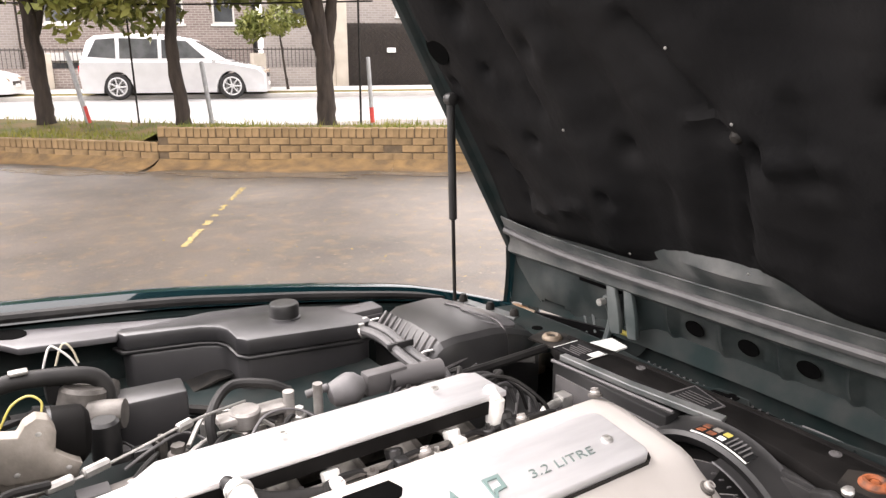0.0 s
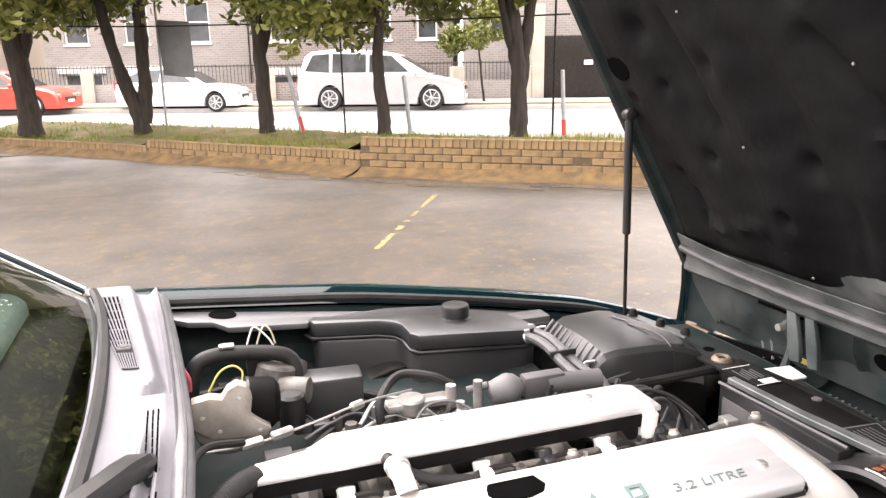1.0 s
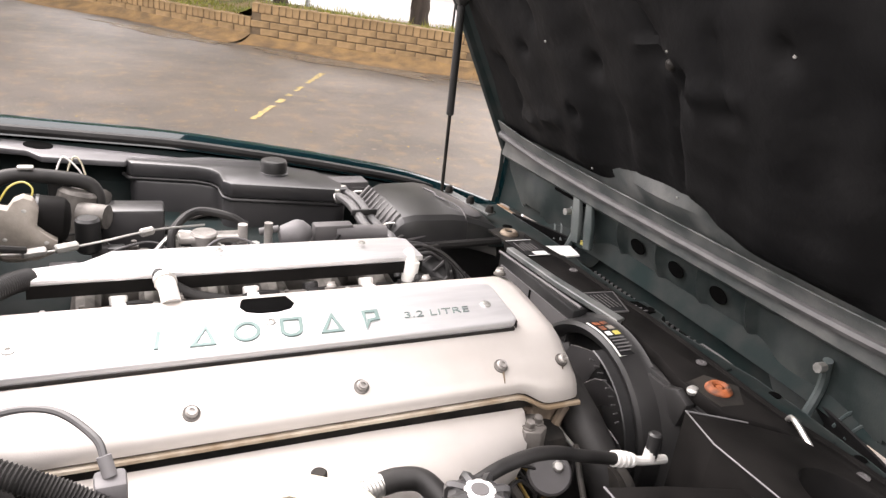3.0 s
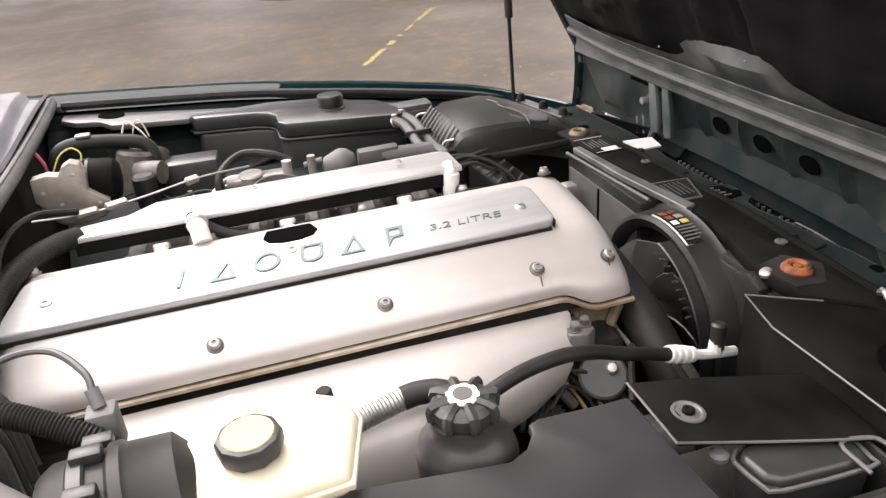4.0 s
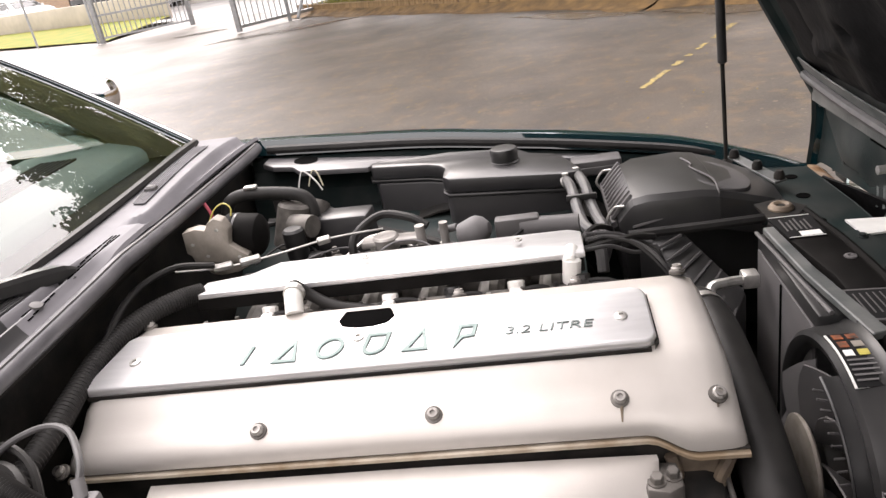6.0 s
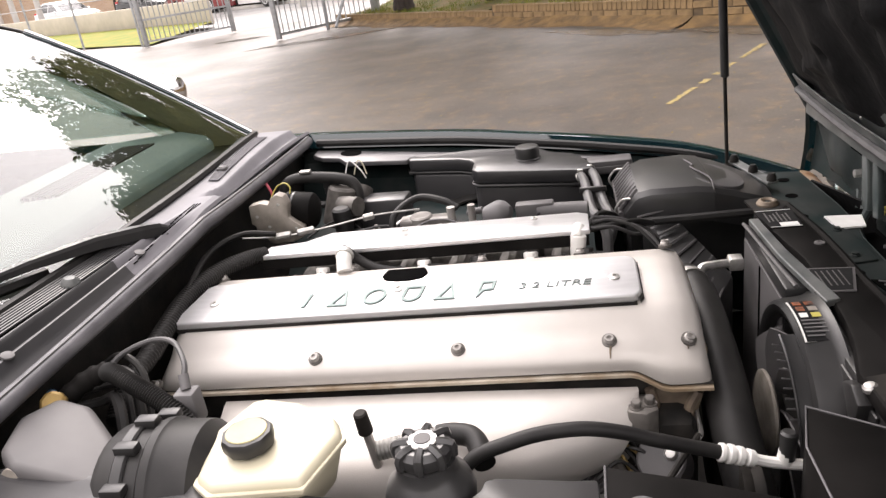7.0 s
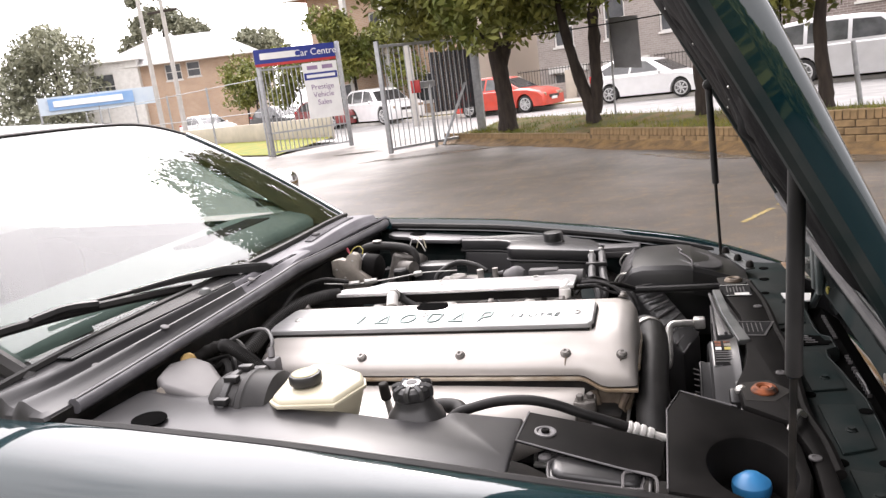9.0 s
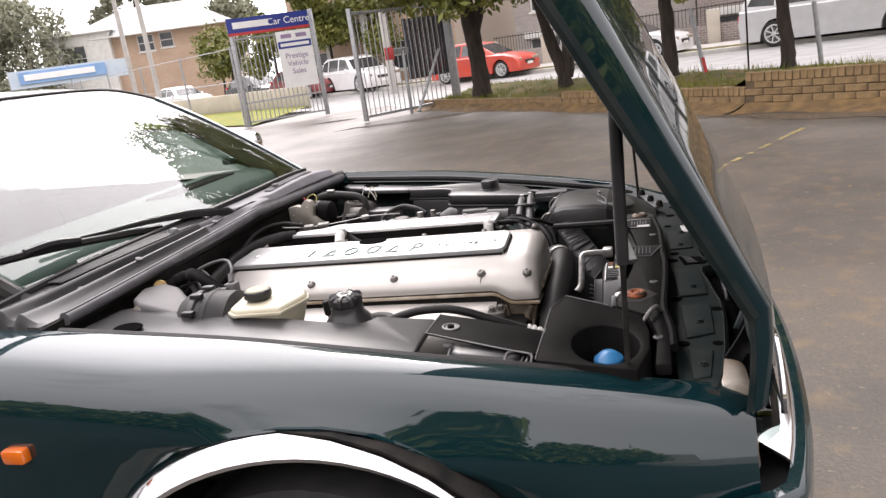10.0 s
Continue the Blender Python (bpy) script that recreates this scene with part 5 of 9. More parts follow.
# wiper motor, heater pipe and relay box at the far bulkhead
bracket_face = [(-0.43, 0.858), (-0.428, 0.893), (-0.405, 0.897), (-0.39, 0.893), (-0.382, 0.905), (-0.37, 0.911), (-0.358, 0.906), (-0.352, 0.89), (-0.356, 0.865), (-0.342, 0.852), (-0.33, 0.843), (-0.338, 0.832), (-0.372, 0.836), (-0.408, 0.84)]
motor = part("wiper_motor", along_y(bracket_face, 0.38, 0.402, 0.0018), M_BEIGE, car, "pale cast wiper motor bracket with a black motor")
skirt = [(-0.43, 0.862), (-0.408, 0.844), (-0.372, 0.84), (-0.34, 0.836), (-0.331, 0.843), (-0.336, 0.822), (-0.36, 0.812), (-0.4, 0.816), (-0.425, 0.836)]
part("motor_skirt", along_y(skirt, 0.387, 0.43, 0.003), M_BEIGE, motor)
part("gear_case", lathe([(0.02, 0.0), (0.036, 0.006), (0.041, 0.02), (0.038, 0.05), (0.0, 0.052)], (-0.387, 0.427, 0.808), (0.05, -0.1, 1), 28), M_BEIGE, motor)
part("motor_barrel", lathe([(0.02, -0.004), (0.032, 0.0), (0.0355, 0.006), (0.0355, 0.05), (0.034, 0.056), (0.026, 0.063), (0.01, 0.066), (0.0, 0.066)], (-0.378, 0.43, 0.864), (1, -0.03, -0.12), 30), M_MATT, motor, "black steel motor barrel")
part("barrel_band", lathe([(0.0361, 0.0), (0.0361, 0.004)], (-0.36, 0.43, 0.8618), (1, -0.03, -0.12), 30), M_SATIN, motor)
for at in ((-0.416, 0.382, 0.872), (-0.396, 0.382, 0.85), (-0.37, 0.382, 0.892), (-0.345, 0.382, 0.843)):
    part("motor_screw", lathe([(0.0038, 0), (0.0035, 0.002), (0, 0.003)], at, (0, -1, 0.2), 8), M_STEEL, motor)
part("yellow_lead", tube([(-0.405, 0.43, 0.885), (-0.39, 0.435, 0.908), (-0.372, 0.435, 0.916), (-0.36, 0.43, 0.908), (-0.362, 0.425, 0.894)], 0.0014, 6, 6), M_YELLOW, motor)
part("pink_lead", tube([(-0.43, 0.5, 0.86), (-0.43, 0.5, 0.88), (-0.44, 0.505, 0.9)], 0.003, 6, 5), M_PINK, motor)
heater = part("heater_hose", tube([(-0.432, 0.548, 0.8), (-0.428, 0.553, 0.85), (-0.416, 0.558, 0.878), (-0.385, 0.562, 0.886), (-0.34, 0.565, 0.882), (-0.298, 0.567, 0.874), (-0.278, 0.567, 0.862), (-0.271, 0.563, 0.838), (-0.276, 0.557, 0.8), (-0.282, 0.55, 0.75)], 0.0118, 14, 6), M_RUBBER, car, "thick black heater hose")
part("hose_clip", box((-0.385, 0.553, 0.896), (-0.362, 0.567, 0.902), 0.002), M_STEEL, heater)
valve = part("heater_valve", joined(cyl((-0.32, 0.55, 0.78), (-0.3, 0.56, 0.86), 0.035, 0.03, 16, 0.005), cyl((-0.3, 0.53, 0.83), (-0.26, 0.51, 0.83), 0.02, seg=12), cyl((-0.28, 0.56, 0.8), (-0.27, 0.6, 0.84), 0.022, seg=12)), M_MANIFOLD, car, "grey cast heater valve")
part("relay", box((-0.345, 0.57, 0.84), (-0.31, 0.6, 0.88), 0.004), M_PLASTIC, valve)
part("valve_cap", cyl((-0.29, 0.49, 0.78), (-0.29, 0.49, 0.838), 0.019, seg=16, bev=0.004), M_PLASTIC, valve)
relay_box = part("relay_box", prism([(-0.272, 0.54), (-0.17, 0.535), (-0.165, 0.59), (-0.262, 0.598)], lambda u, v, s: (u, v, (0.83 if s else 0.74)), 0.006), M_TANK, car, "dusty plastic relay box")
for pts, m in ((((-0.338, 0.7, 0.835), (-0.33, 0.702, 0.86), (-0.322, 0.704, 0.874), (-0.31, 0.702, 0.866), (-0.297, 0.7, 0.85), (-0.289, 0.7, 0.832)), M_WHITE_PL), (((-0.318, 0.71, 0.84), (-0.31, 0.712, 0.862), (-0.302, 0.712, 0.872), (-0.293, 0.708, 0.862), (-0.287, 0.704, 0.84)), M_CREAM)):
    part("loose_wire", tube(pts, 0.0017, 6, 6), m, car, "thin loose wire")
for k in range(5):
    part("dark_pipe", tube([(-0.42 + 0.03 * k, 0.62 + 0.02 * k, 0.8), (-0.3 + 0.03 * k, 0.66, 0.79 - 0.01 * k), (-0.12 + 0.03 * k, 0.6 - 0.02 * k, 0.75), (0.0, 0.5, 0.72)], 0.006 + 0.002 * (k % 2), 7, 5), M_DARK if k % 2 else M_RUBBER, car)
part("far_inner_panel", sheet([[(x, 0.5, 0.66), (x, 0.62, 0.735), (x, 0.85, 0.735)] for x in (-0.45, -0.2, 0.2)], 0.003), M_GREEN_IN, car)

# far wing shelf
shelf = [(-0.46, 0.86), (-0.46, 0.905), (0.3, 0.895), (0.28, 0.86), (0.2, 0.85), (0.1, 0.868), (-0.2, 0.835), (-0.215, 0.8), (-0.36, 0.795), (-0.385, 0.83), (-0.43, 0.835)]
# paler than the near shelf: its brighter light is put into the colour
far_shelf = part("wing_shelf", prism(shelf, lambda u, v, s: (u, v, smooth_table(CREST, u) - (0.028 if s else 0.04)), 0.003), M_COWL, car, "dusty grey plastic wing shelf, tone lit far, shaded near")
part("shelf_hole", lathe([(0.026, 0), (0.026, 0.0015), (0.022, 0.002), (0, 0.002)], (-0.366, 0.872, 0.848), (0.09, 0, 1), 22), M_HOLE_SHADE, far_shelf)

# coolant tank with its screw cap
tank_top = [(-0.215, 0.822), (-0.205, 0.79), (-0.085, 0.765), (-0.058, 0.755), (-0.048, 0.735), (-0.048, 0.685), (-0.035, 0.668), (0.18, 0.672), (0.21, 0.685), (0.215, 0.7), (0.185, 0.78), (0.17, 0.8), (0.12, 0.815), (0.09, 0.85), (-0.05, 0.845)]


def tank_z(u, drop):
    return 0.838 - 0.085 * max(0, u + 0.1) - drop


tank = part("coolant_tank", prism(tank_top, lambda u, v, s: (u, v, tank_z(u, 0.0 if s else 0.03)), 0.006, 2), M_TANK, car, "black plastic expansion tank with a screw cap")
cx, cy = 0.05, 0.755
part("tank_lip", prism([(u + (u - cx) * 0.02, v + (v - cy) * 0.06) for u, v in tank_top], lambda u, v, s: (u, v, tank_z(u, 0.03 if s else 0.037)), 0.002, 1), M_PLASTIC, tank)
part("tank_body", prism([(cx + (u - cx) * 0.97, cy + (v - cy) * 0.95) for u, v in tank_top], lambda u, v, s: (u, v, tank_z(u, 0.036) if s else 0.68), 0.006), M_TANK, tank)
cap = part("tank_cap", lathe([(0.03, 0), (0.03, 0.002), (0.027, 0.004), (0.027, 0.024), (0.025, 0.028), (0.02, 0.029), (0, 0.029)], (0.07, 0.764, 0.822), (0, 0, 1), 36, lambda k, i: 1.0 + (0.015 if i % 2 and 2 <= k <= 3 else 0.0)), M_PLASTIC, tank, "ribbed black screw cap")
for k, y0 in enumerate((0.675, 0.7)):
    pts = [(0.178 + 0.02 * k, y0 + 0.02, 0.785), (0.184 + 0.022 * k, y0 - 0.01, 0.8), (0.19 + 0.023 * k, y0 - 0.07, 0.803), (0.194 + 0.024 * k, y0 - 0.13, 0.79), (0.2 + 0.024 * k, y0 - 0.18, 0.782), (0.212 + 0.018 * k, y0 - 0.22, 0.78), (0.22 + 0.012 * k, y0 - 0.25, 0.762), (0.22, y0 - 0.27, 0.735)]
    hose = part("coolant_hose", tube(pts, 0.0095, 10, 6), M_RUBBER_GREY, car, "twin grey coolant hose with clamps")
    for j in (0, 1):
        c = Vector(pts[0]).lerp(Vector(pts[1]), 0.2 + 0.5 * j)
        part("hose_clamp", joined(lathe([(0.0125, -0.004), (0.0125, 0.004)], c, (0.7, -0.3, 0.3), 12), box((c.x - 0.006, c.y - 0.004, c.z + 0.008), (c.x + 0.006, c.y + 0.004, c.z + 0.018), 0.002)), M_STEEL, hose)
for k in range(4):
    part("thin_cable", tube([(0.195, 0.325 + 0.01 * k, 0.825), (0.225 + 0.006 * k, 0.34 + 0.012 * k, 0.822 - 0.004 * k), (0.265 + 0.008 * k, 0.33 + 0.02 * k, 0.81 - 0.01 * k), (0.3, 0.3 + 0.03 * k, 0.775), (0.31, 0.29 + 0.03 * k, 0.74)], 0.0032 + 0.0006 * (k % 2), 7, 6), M_RUBBER_GREY if k % 2 else M_RUBBER, engine)
part("hose_strap", box((0.178, 0.565, 0.796), (0.23, 0.572, 0.808), 0.002), M_PLASTIC, car)

# air cleaner: lid with louvres, ribbed trunk
lid_rows = []
for x, z, y0, y1 in ((0.266, 0.750, 0.568, 0.775), (0.285, 0.775, 0.564, 0.785), (0.292, 0.782, 0.562, 0.79), (0.315, 0.788, 0.558, 0.8), (0.4, 0.787, 0.556, 0.81), (0.43, 0.782, 0.558, 0.81), (0.432, 0.780, 0.559, 0.81), (0.47, 0.767, 0.568, 0.808), (0.53, 0.739, 0.6, 0.8), (0.56, 0.717, 0.62, 0.79)):
    lid_rows.append([(x, y0 - 0.006, z - 0.06), (x, y0 - 0.002, z - 0.018), (x, y0 + 0.002, z - 0.007), (x, y0 + 0.012, z), (x, y0 + 0.07, z + 0.006), (x, (y0 + y1) / 2, z + 0.007), (x, y1 - 0.03, z), (x, y1, z - 0.03)])
air = part("air_cleaner", sheet(lid_rows, 0.004), M_SATIN, car, "black plastic air cleaner housing with louvres", sharp=0.35)
part("cleaner_body", prism([(0.27, 0.57), (0.56, 0.6), (0.55, 0.8), (0.27, 0.79)], lambda u, v, s: (u, v, 0.744 - 0.1 * max(0, u - 0.42) if s else 0.6), 0.01), M_PLASTIC, air)
for k in range(10):
    t = k / 9
    y = 0.585 + 0.18 * t
    part("louvre", tube([(0.255, y, 0.747), (0.27, y, 0.767), (0.29, y + 0.002, 0.788)], 0.0042, 6, 2), M_PLASTIC_GREY, air)
part("louvre_edge", tube([(0.256, 0.57, 0.742), (0.256, 0.78, 0.742)], 0.006, 8, 2), M_PLASTIC_GREY, air)
for y in (0.575, 0.775):
    part("spring_clip", tube([(0.252, y, 0.735), (0.245, y + 0.004, 0.75), (0.258, y + 0.008, 0.768), (0.275, y, 0.773)], 0.0025, 6, 4), M_STEEL, air)
oval = [(0.448 + 0.056 * math.cos(2 * math.pi * k / 28), 0.652 + 0.075 * math.sin(2 * math.pi * k / 28)) for k in range(28)]
part("oval_lid", prism(oval, lambda u, v, s: (u, v, (0.7955 if s else 0.76) - 0.28 * (u - 0.405) * (1 if u > 0.405 else 0.2)), 0.003, 2), M_COWL, air, "flat oval end panel of the lid")
part("lid_seam", tube([(0.4, 0.72, 0.7975), (0.41, 0.68, 0.7985), (0.405, 0.66, 0.799), (0.43, 0.6, 0.795), (0.432, 0.565, 0.782), (0.432, 0.558, 0.752)], 0.0022, 6, 4), M_PLASTIC_GREY, air)
trunk = part("intake_trunk", prism([(0.29, 0.555), (0.36, 0.555), (0.44, 0.42), (0.4, 0.36)], lambda u, v, s: (u, v, 0.74 - 0.1 * (0.56 - v) / 0.2 if s else 0.5), 0.01), M_PLASTIC, air)
for k in range(9):
    t = k / 8
    part("trunk_rib", tube([(0.285 + 0.115 * t, 0.55 - 0.185 * t, 0.742 - 0.1 * t), (0.335 + 0.1 * t, 0.552 - 0.12 * t, 0.752 - 0.085 * t)], 0.0028, 5, 1), M_PLASTIC_GREY, trunk)
part("stay_rod", tube([(0.27, 0.49, 0.755), (0.38, 0.5, 0.752), (0.49, 0.51, 0.75)], 0.0085, 8, 3), M_RUBBER, car, "black rubber covered stay")
part("fuse_box", joined(box((0.2, 0.8, 0.755), (0.3, 0.85, 0.787), 0.005), box((0.205, 0.795, 0.76), (0.295, 0.8, 0.775), 0.001)), M_PLASTIC_GREY, car, "small grey lidded box")
bracket = part("lid_bracket", prism([(0.512, 0.838), (0.533, 0.842), (0.585, 0.7), (0.56, 0.69)], lambda u, v, s: (u, v, (0.75 if s else 0.745) - 0.07 * (0.84 - v)), 0.001, 1), M_GREY_IN, car, "pale folded steel bracket")
for u, v, z in ((0.523, 0.828, 0.749), (0.548, 0.76, 0.744), (0.572, 0.705, 0.74)):
    part("bracket_bolt", lathe([(0.01, 0), (0.01, 0.008), (0.006, 0.016), (0, 0.016)], (u, v, z), (0, 0, 1), 12), M_DARK, bracket)

# radiator, fan and shroud
rad = part("radiator", joined(box((0.49, -0.15, 0.35), (0.53, 0.25, 0.735), 0.006), box((0.466, 0.2, 0.35), (0.53, 0.464, 0.745), 0.005)), M_PLASTIC, car, "dusty black radiator with side tank")
part("radiator_face", box((0.4625, 0.205, 0.42), (0.466, 0.45, 0.724), 0.001), M_PLASTIC_GREY, rad, "dusty grey tank face")
part("radiator_groove", box((0.4605, 0.33, 0.42), (0.4625, 0.334, 0.722)), M_HOLE_SHADE, rad)
part("radiator_lip", tube([(0.464, 0.462, 0.747), (0.472, 0.33, 0.748), (0.482, 0.2, 0.748)], 0.0035, 6, 3), M_PLASTIC_GREY, rad)
part("bright_strip", prism([(0.47, 0.45), (0.486, 0.45), (0.497, 0.3), (0.521, 0.13), (0.5, 0.125), (0.479, 0.29)], lambda u, v, s: (u, v, 0.761 if s else 0.75), 0.0015, 1), M_GREY_IN, rad, "worn pale metal strip")
cover_far = [(0.55, 0.515), (0.556, 0.46), (0.564, 0.39), (0.568, 0.3), (0.569, 0.2), (0.573, 0.13), (0.572, 0.03), (0.568, -0.08), (0.566, -0.16), (0.576, -0.25), (0.578, -0.33), (0.577, -0.4)]
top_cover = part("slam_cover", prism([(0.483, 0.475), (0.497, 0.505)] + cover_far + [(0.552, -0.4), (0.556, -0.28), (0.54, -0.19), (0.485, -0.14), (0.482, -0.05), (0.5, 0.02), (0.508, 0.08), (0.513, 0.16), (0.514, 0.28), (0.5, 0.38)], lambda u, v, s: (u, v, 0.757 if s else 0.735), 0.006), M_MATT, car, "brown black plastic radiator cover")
part("cover_seal", tube([(u + 0.004, v, 0.752) for u, v in cover_far[:-1]], 0.0075, 8, 4), M_MATT, top_cover, "black rubber strip along the cover")
lab = part("type_label", prism([(0.486, 0.487), (0.551, 0.483), (0.549, 0.404), (0.496, 0.405)], lambda u, v, s: (u, v, 0.7592 if s else 0.757)), M_LABEL_DARK, top_cover, "black printed label with a pale edge")
for k in range(6):
    part("print_bar", box((0.5 + 0.007 * k, 0.43 + 0.003 * (k % 2), 0.7592), (0.5025 + 0.007 * k, 0.475 - 0.006 * ((k * 2) % 3), 0.7596)), M_PLASTIC_GREY, lab)
part("pale_edge", box((0.488, 0.4845, 0.7592), (0.549, 0.486, 0.7597)), M_LABEL, lab)
part("pale_edge", box((0.497, 0.4055, 0.7592), (0.548, 0.407, 0.7597)), M_LABEL, lab)
part("pale_corner", box((0.515, 0.409, 0.7592), (0.545, 0.425, 0.7597)), M_LABEL, lab)
lab2 = part("info_plate", prism([(0.507, 0.236), (0.572, 0.23), (0.549, 0.154), (0.494, 0.158)], lambda u, v, s: (u, v, 0.7592 if s else 0.757)), M_PLASTIC_GREY, top_cover)
part("info_plate_face", prism([(0.5085, 0.231), (0.567, 0.2265), (0.546, 0.158), (0.4965, 0.162)], lambda u, v, s: (u, v, 0.7599 if s else 0.7592)), M_LABEL_DARK, lab2)
for k in range(5):
    part("print_bar", box((0.513 + 0.008 * k, 0.172, 0.7599), (0.5148 + 0.008 * k, 0.222, 0.7602)), M_PLASTIC_GREY, lab2)
part("paper_label", prism([(0.622, 0.53), (0.684, 0.522), (0.674, 0.47), (0.626, 0.468)], lambda u, v, s: (u, v, 0.7225 if s else 0.719)), M_LABEL, car, "white paper label on the lock panel")
lock_plan = [(0.575, 0.86), (0.655, 0.84), (0.668, 0.6), (0.668, 0.5), (0.656, 0.43), (0.655, 0.3), (0.66, 0.262), (0.674, 0.25), (0.674, 0.195), (0.655, 0.18), (0.652, 0.15), (0.66, 0.1), (0.668, 0.02), (0.675, -0.03), (0.674, -0.12), (0.665, -0.25), (0.65, -0.36), (0.64, -0.4), (0.586, -0.4), (0.582, -0.2), (0.576, 0.1), (0.572, 0.4), (0.56, 0.56), (0.5, 0.58), (0.45, 0.84)]
slam = part("lock_panel", prism(lock_plan, lambda u, v, s: (u, v, 0.718 if s else 0.706), 0.003), M_GREEN_IN, car, "dusty green lock panel with punched holes")
part("panel_front_lip", sheet([[(u - 0.002, v, 0.717), (u + 0.004, v, 0.71), (u + 0.003, v, 0.66)] for u, v in lock_plan[1:18]], 0.002), M_GREEN_IN, slam)
for plan, h in (([(0.585, 0.485), (0.63, 0.49), (0.645, 0.44), (0.645, 0.33), (0.59, 0.32)], 0.004), ([(0.59, 0.17), (0.64, 0.165), (0.652, 0.09), (0.655, 0.0), (0.6, -0.01)], 0.0045), ([(0.6, -0.06), (0.655, -0.06), (0.652, -0.2), (0.605, -0.22)], 0.004), ([(0.605, -0.26), (0.645, -0.27), (0.634, -0.37), (0.606, -0.38)], 0.004)):
    part("pressed_step", prism(plan, lambda u, v, s: (u, v, 0.718 + h if s else 0.716), 0.003, 2), M_GREEN_IN, slam)
for u, v, r in ((0.6, 0.29, 0.01), (0.665, 0.22, 0.007), (0.594, 0.235, 0.012), (0.64, 0.52, 0.008), (0.59, 0.545, 0.009), (0.664, -0.08, 0.01), (0.594, -0.02, 0.011), (0.598, -0.24, 0.011), (0.654, -0.24, 0.009), (0.6, -0.39, 0.008), (0.6, 0.66, 0.012), (0.61, 0.76, 0.012)):
    part("punched_hole", lathe([(r, 0), (r, 0.001), (0, 0.0012)], (u, v, 0.7185), (0, 0, 1), 16), M_HOLE_SHADE, slam)
for u, v in ((0.622, 0.46), (0.615, 0.35), (0.628, 0.04), (0.63, -0.15), (0.625, -0.33)):
    part("panel_bolt", lathe([(0.008, 0), (0.008, 0.002), (0.0055, 0.003), (0.0055, 0.006), (0, 0.0065)], (u, v, 0.7215), (0, 0, 1), 12), M_GREEN_IN, slam)
slot = part("latch_slot", prism([(0.608, 0.262), (0.656, 0.25), (0.664, 0.205), (0.618, 0.2)], lambda u, v, s: (u, v, 0.7205 if s else 0.7182)), M_HOLE_SHADE, slam, "latch opening, its shade painted black")
for k in range(4):
    part("latch_tooth", tube([(0.616 + 0.003 * k, 0.254 - 0.014 * k, 0.7215), (0.634 + 0.004 * k, 0.242 - 0.011 * k, 0.7225)], 0.0015, 6, 1), M_CASTGREY, slot)
grille = part("radiator_grille", sheet([[(0.662, v, 0.69), (0.7, v, 0.695), (0.735, v, 0.665), (0.74, v, 0.6)] for v in [-0.3 + 0.8 * k / 10 for k in range(11)]], 0.003), M_HOLE_SHADE, car, "black grille throat with pale teeth")
for k in range(29):
    v = 0.43 - 0.0145 * k
    if 0.15 < v < 0.29 and not 0.16 < v < 0.2:
        continue
    part("grille_tooth", box((0.689, v - 0.0012, 0.69), (0.696, v + 0.0012, 0.7), 0.0006, 1), M_CASTGREY, grille)
part("grille_bar", tube([(0.69, 0.104, 0.704), (0.692, 0.06, 0.704), (0.69, 0.015, 0.703)], 0.0017, 6, 3), M_CASTGREY, grille)
part("yellow_plug", joined(box((0.715, 0.505, 0.72), (0.73, 0.53, 0.732), 0.003), tube([(0.72, 0.51, 0.73), (0.716, 0.505, 0.74)], 0.003, 6, 3)), M_YELLOW, car)
# rubber mounts of the radiator
for y in (-0.09, 0.525):
    bush = part("radiator_bush", lathe([(0.02, 0.0), (0.02, 0.003), (0.016, 0.008), (0.012, 0.009), (0.008, 0.006), (0.008, 0.0)], (0.52, y, 0.757), (0, 0, 1), 24), M_RUST if y < 0 else M_FLANGE, car, "rust stained rubber bush" if y < 0 else "grimy brown rubber bush")
    part("bush_bolt", cyl((0.52, y, 0.757), (0.52, y, 0.763), 0.006, seg=6), M_RUST if y < 0 else M_DARK, bush)
    part("bush_plate", prism([(0.49, y - 0.035), (0.53, y - 0.04), (0.56, y), (0.53, y + 0.04), (0.485, y + 0.03)], lambda u, v, s: (u, v, 0.7575 if s else 0.7535)), M_DARK, bush)
part("shiny_bolt", lathe([(0.009, 0), (0.009, 0.005), (0.006, 0.008), (0, 0.009)], (0.487, -0.075, 0.75), (-0.3, 0, 1), 10), M_STEEL, car)
FY, FZ = 0.112, 0.587
ring = [(0.0, FY + 0.163 * math.cos(a), FZ + 0.163 * math.sin(a)) for a in [math.pi * (-0.25 + 1.5 * k / 56) for k in range(57)]]
shroud = part("fan_shroud", sheet([[(x, FY + (y - FY) * f, FZ + (z - FZ) * f) for (_, y, z) in ring] for x, f in ((0.498, 1.06), (0.492, 1.035), (0.482, 1.02), (0.46, 1.01), (0.452, 1.0), (0.449, 0.975), (0.451, 0.93), (0.455, 0.905), (0.462, 0.895), (0.495, 0.885))], 0.003), M_PLASTIC, car, "black plastic fan shroud")
part("shroud_lip", tube([(0.45, FY + (y - FY) * 0.985, FZ + (z - FZ) * 0.985) for (_, y, z) in ring], 0.0028, 6, 1), M_PLASTIC_GREY, shroud)
part("shroud_collar", sheet([[(x, FY + (y - FY) * f, FZ + (z - FZ) * f) for (_, y, z) in ring[30:50]] for x, f in ((0.455, 0.9), (0.44, 0.895), (0.43, 0.9), (0.428, 0.915))], 0.0025), M_SATIN, shroud)
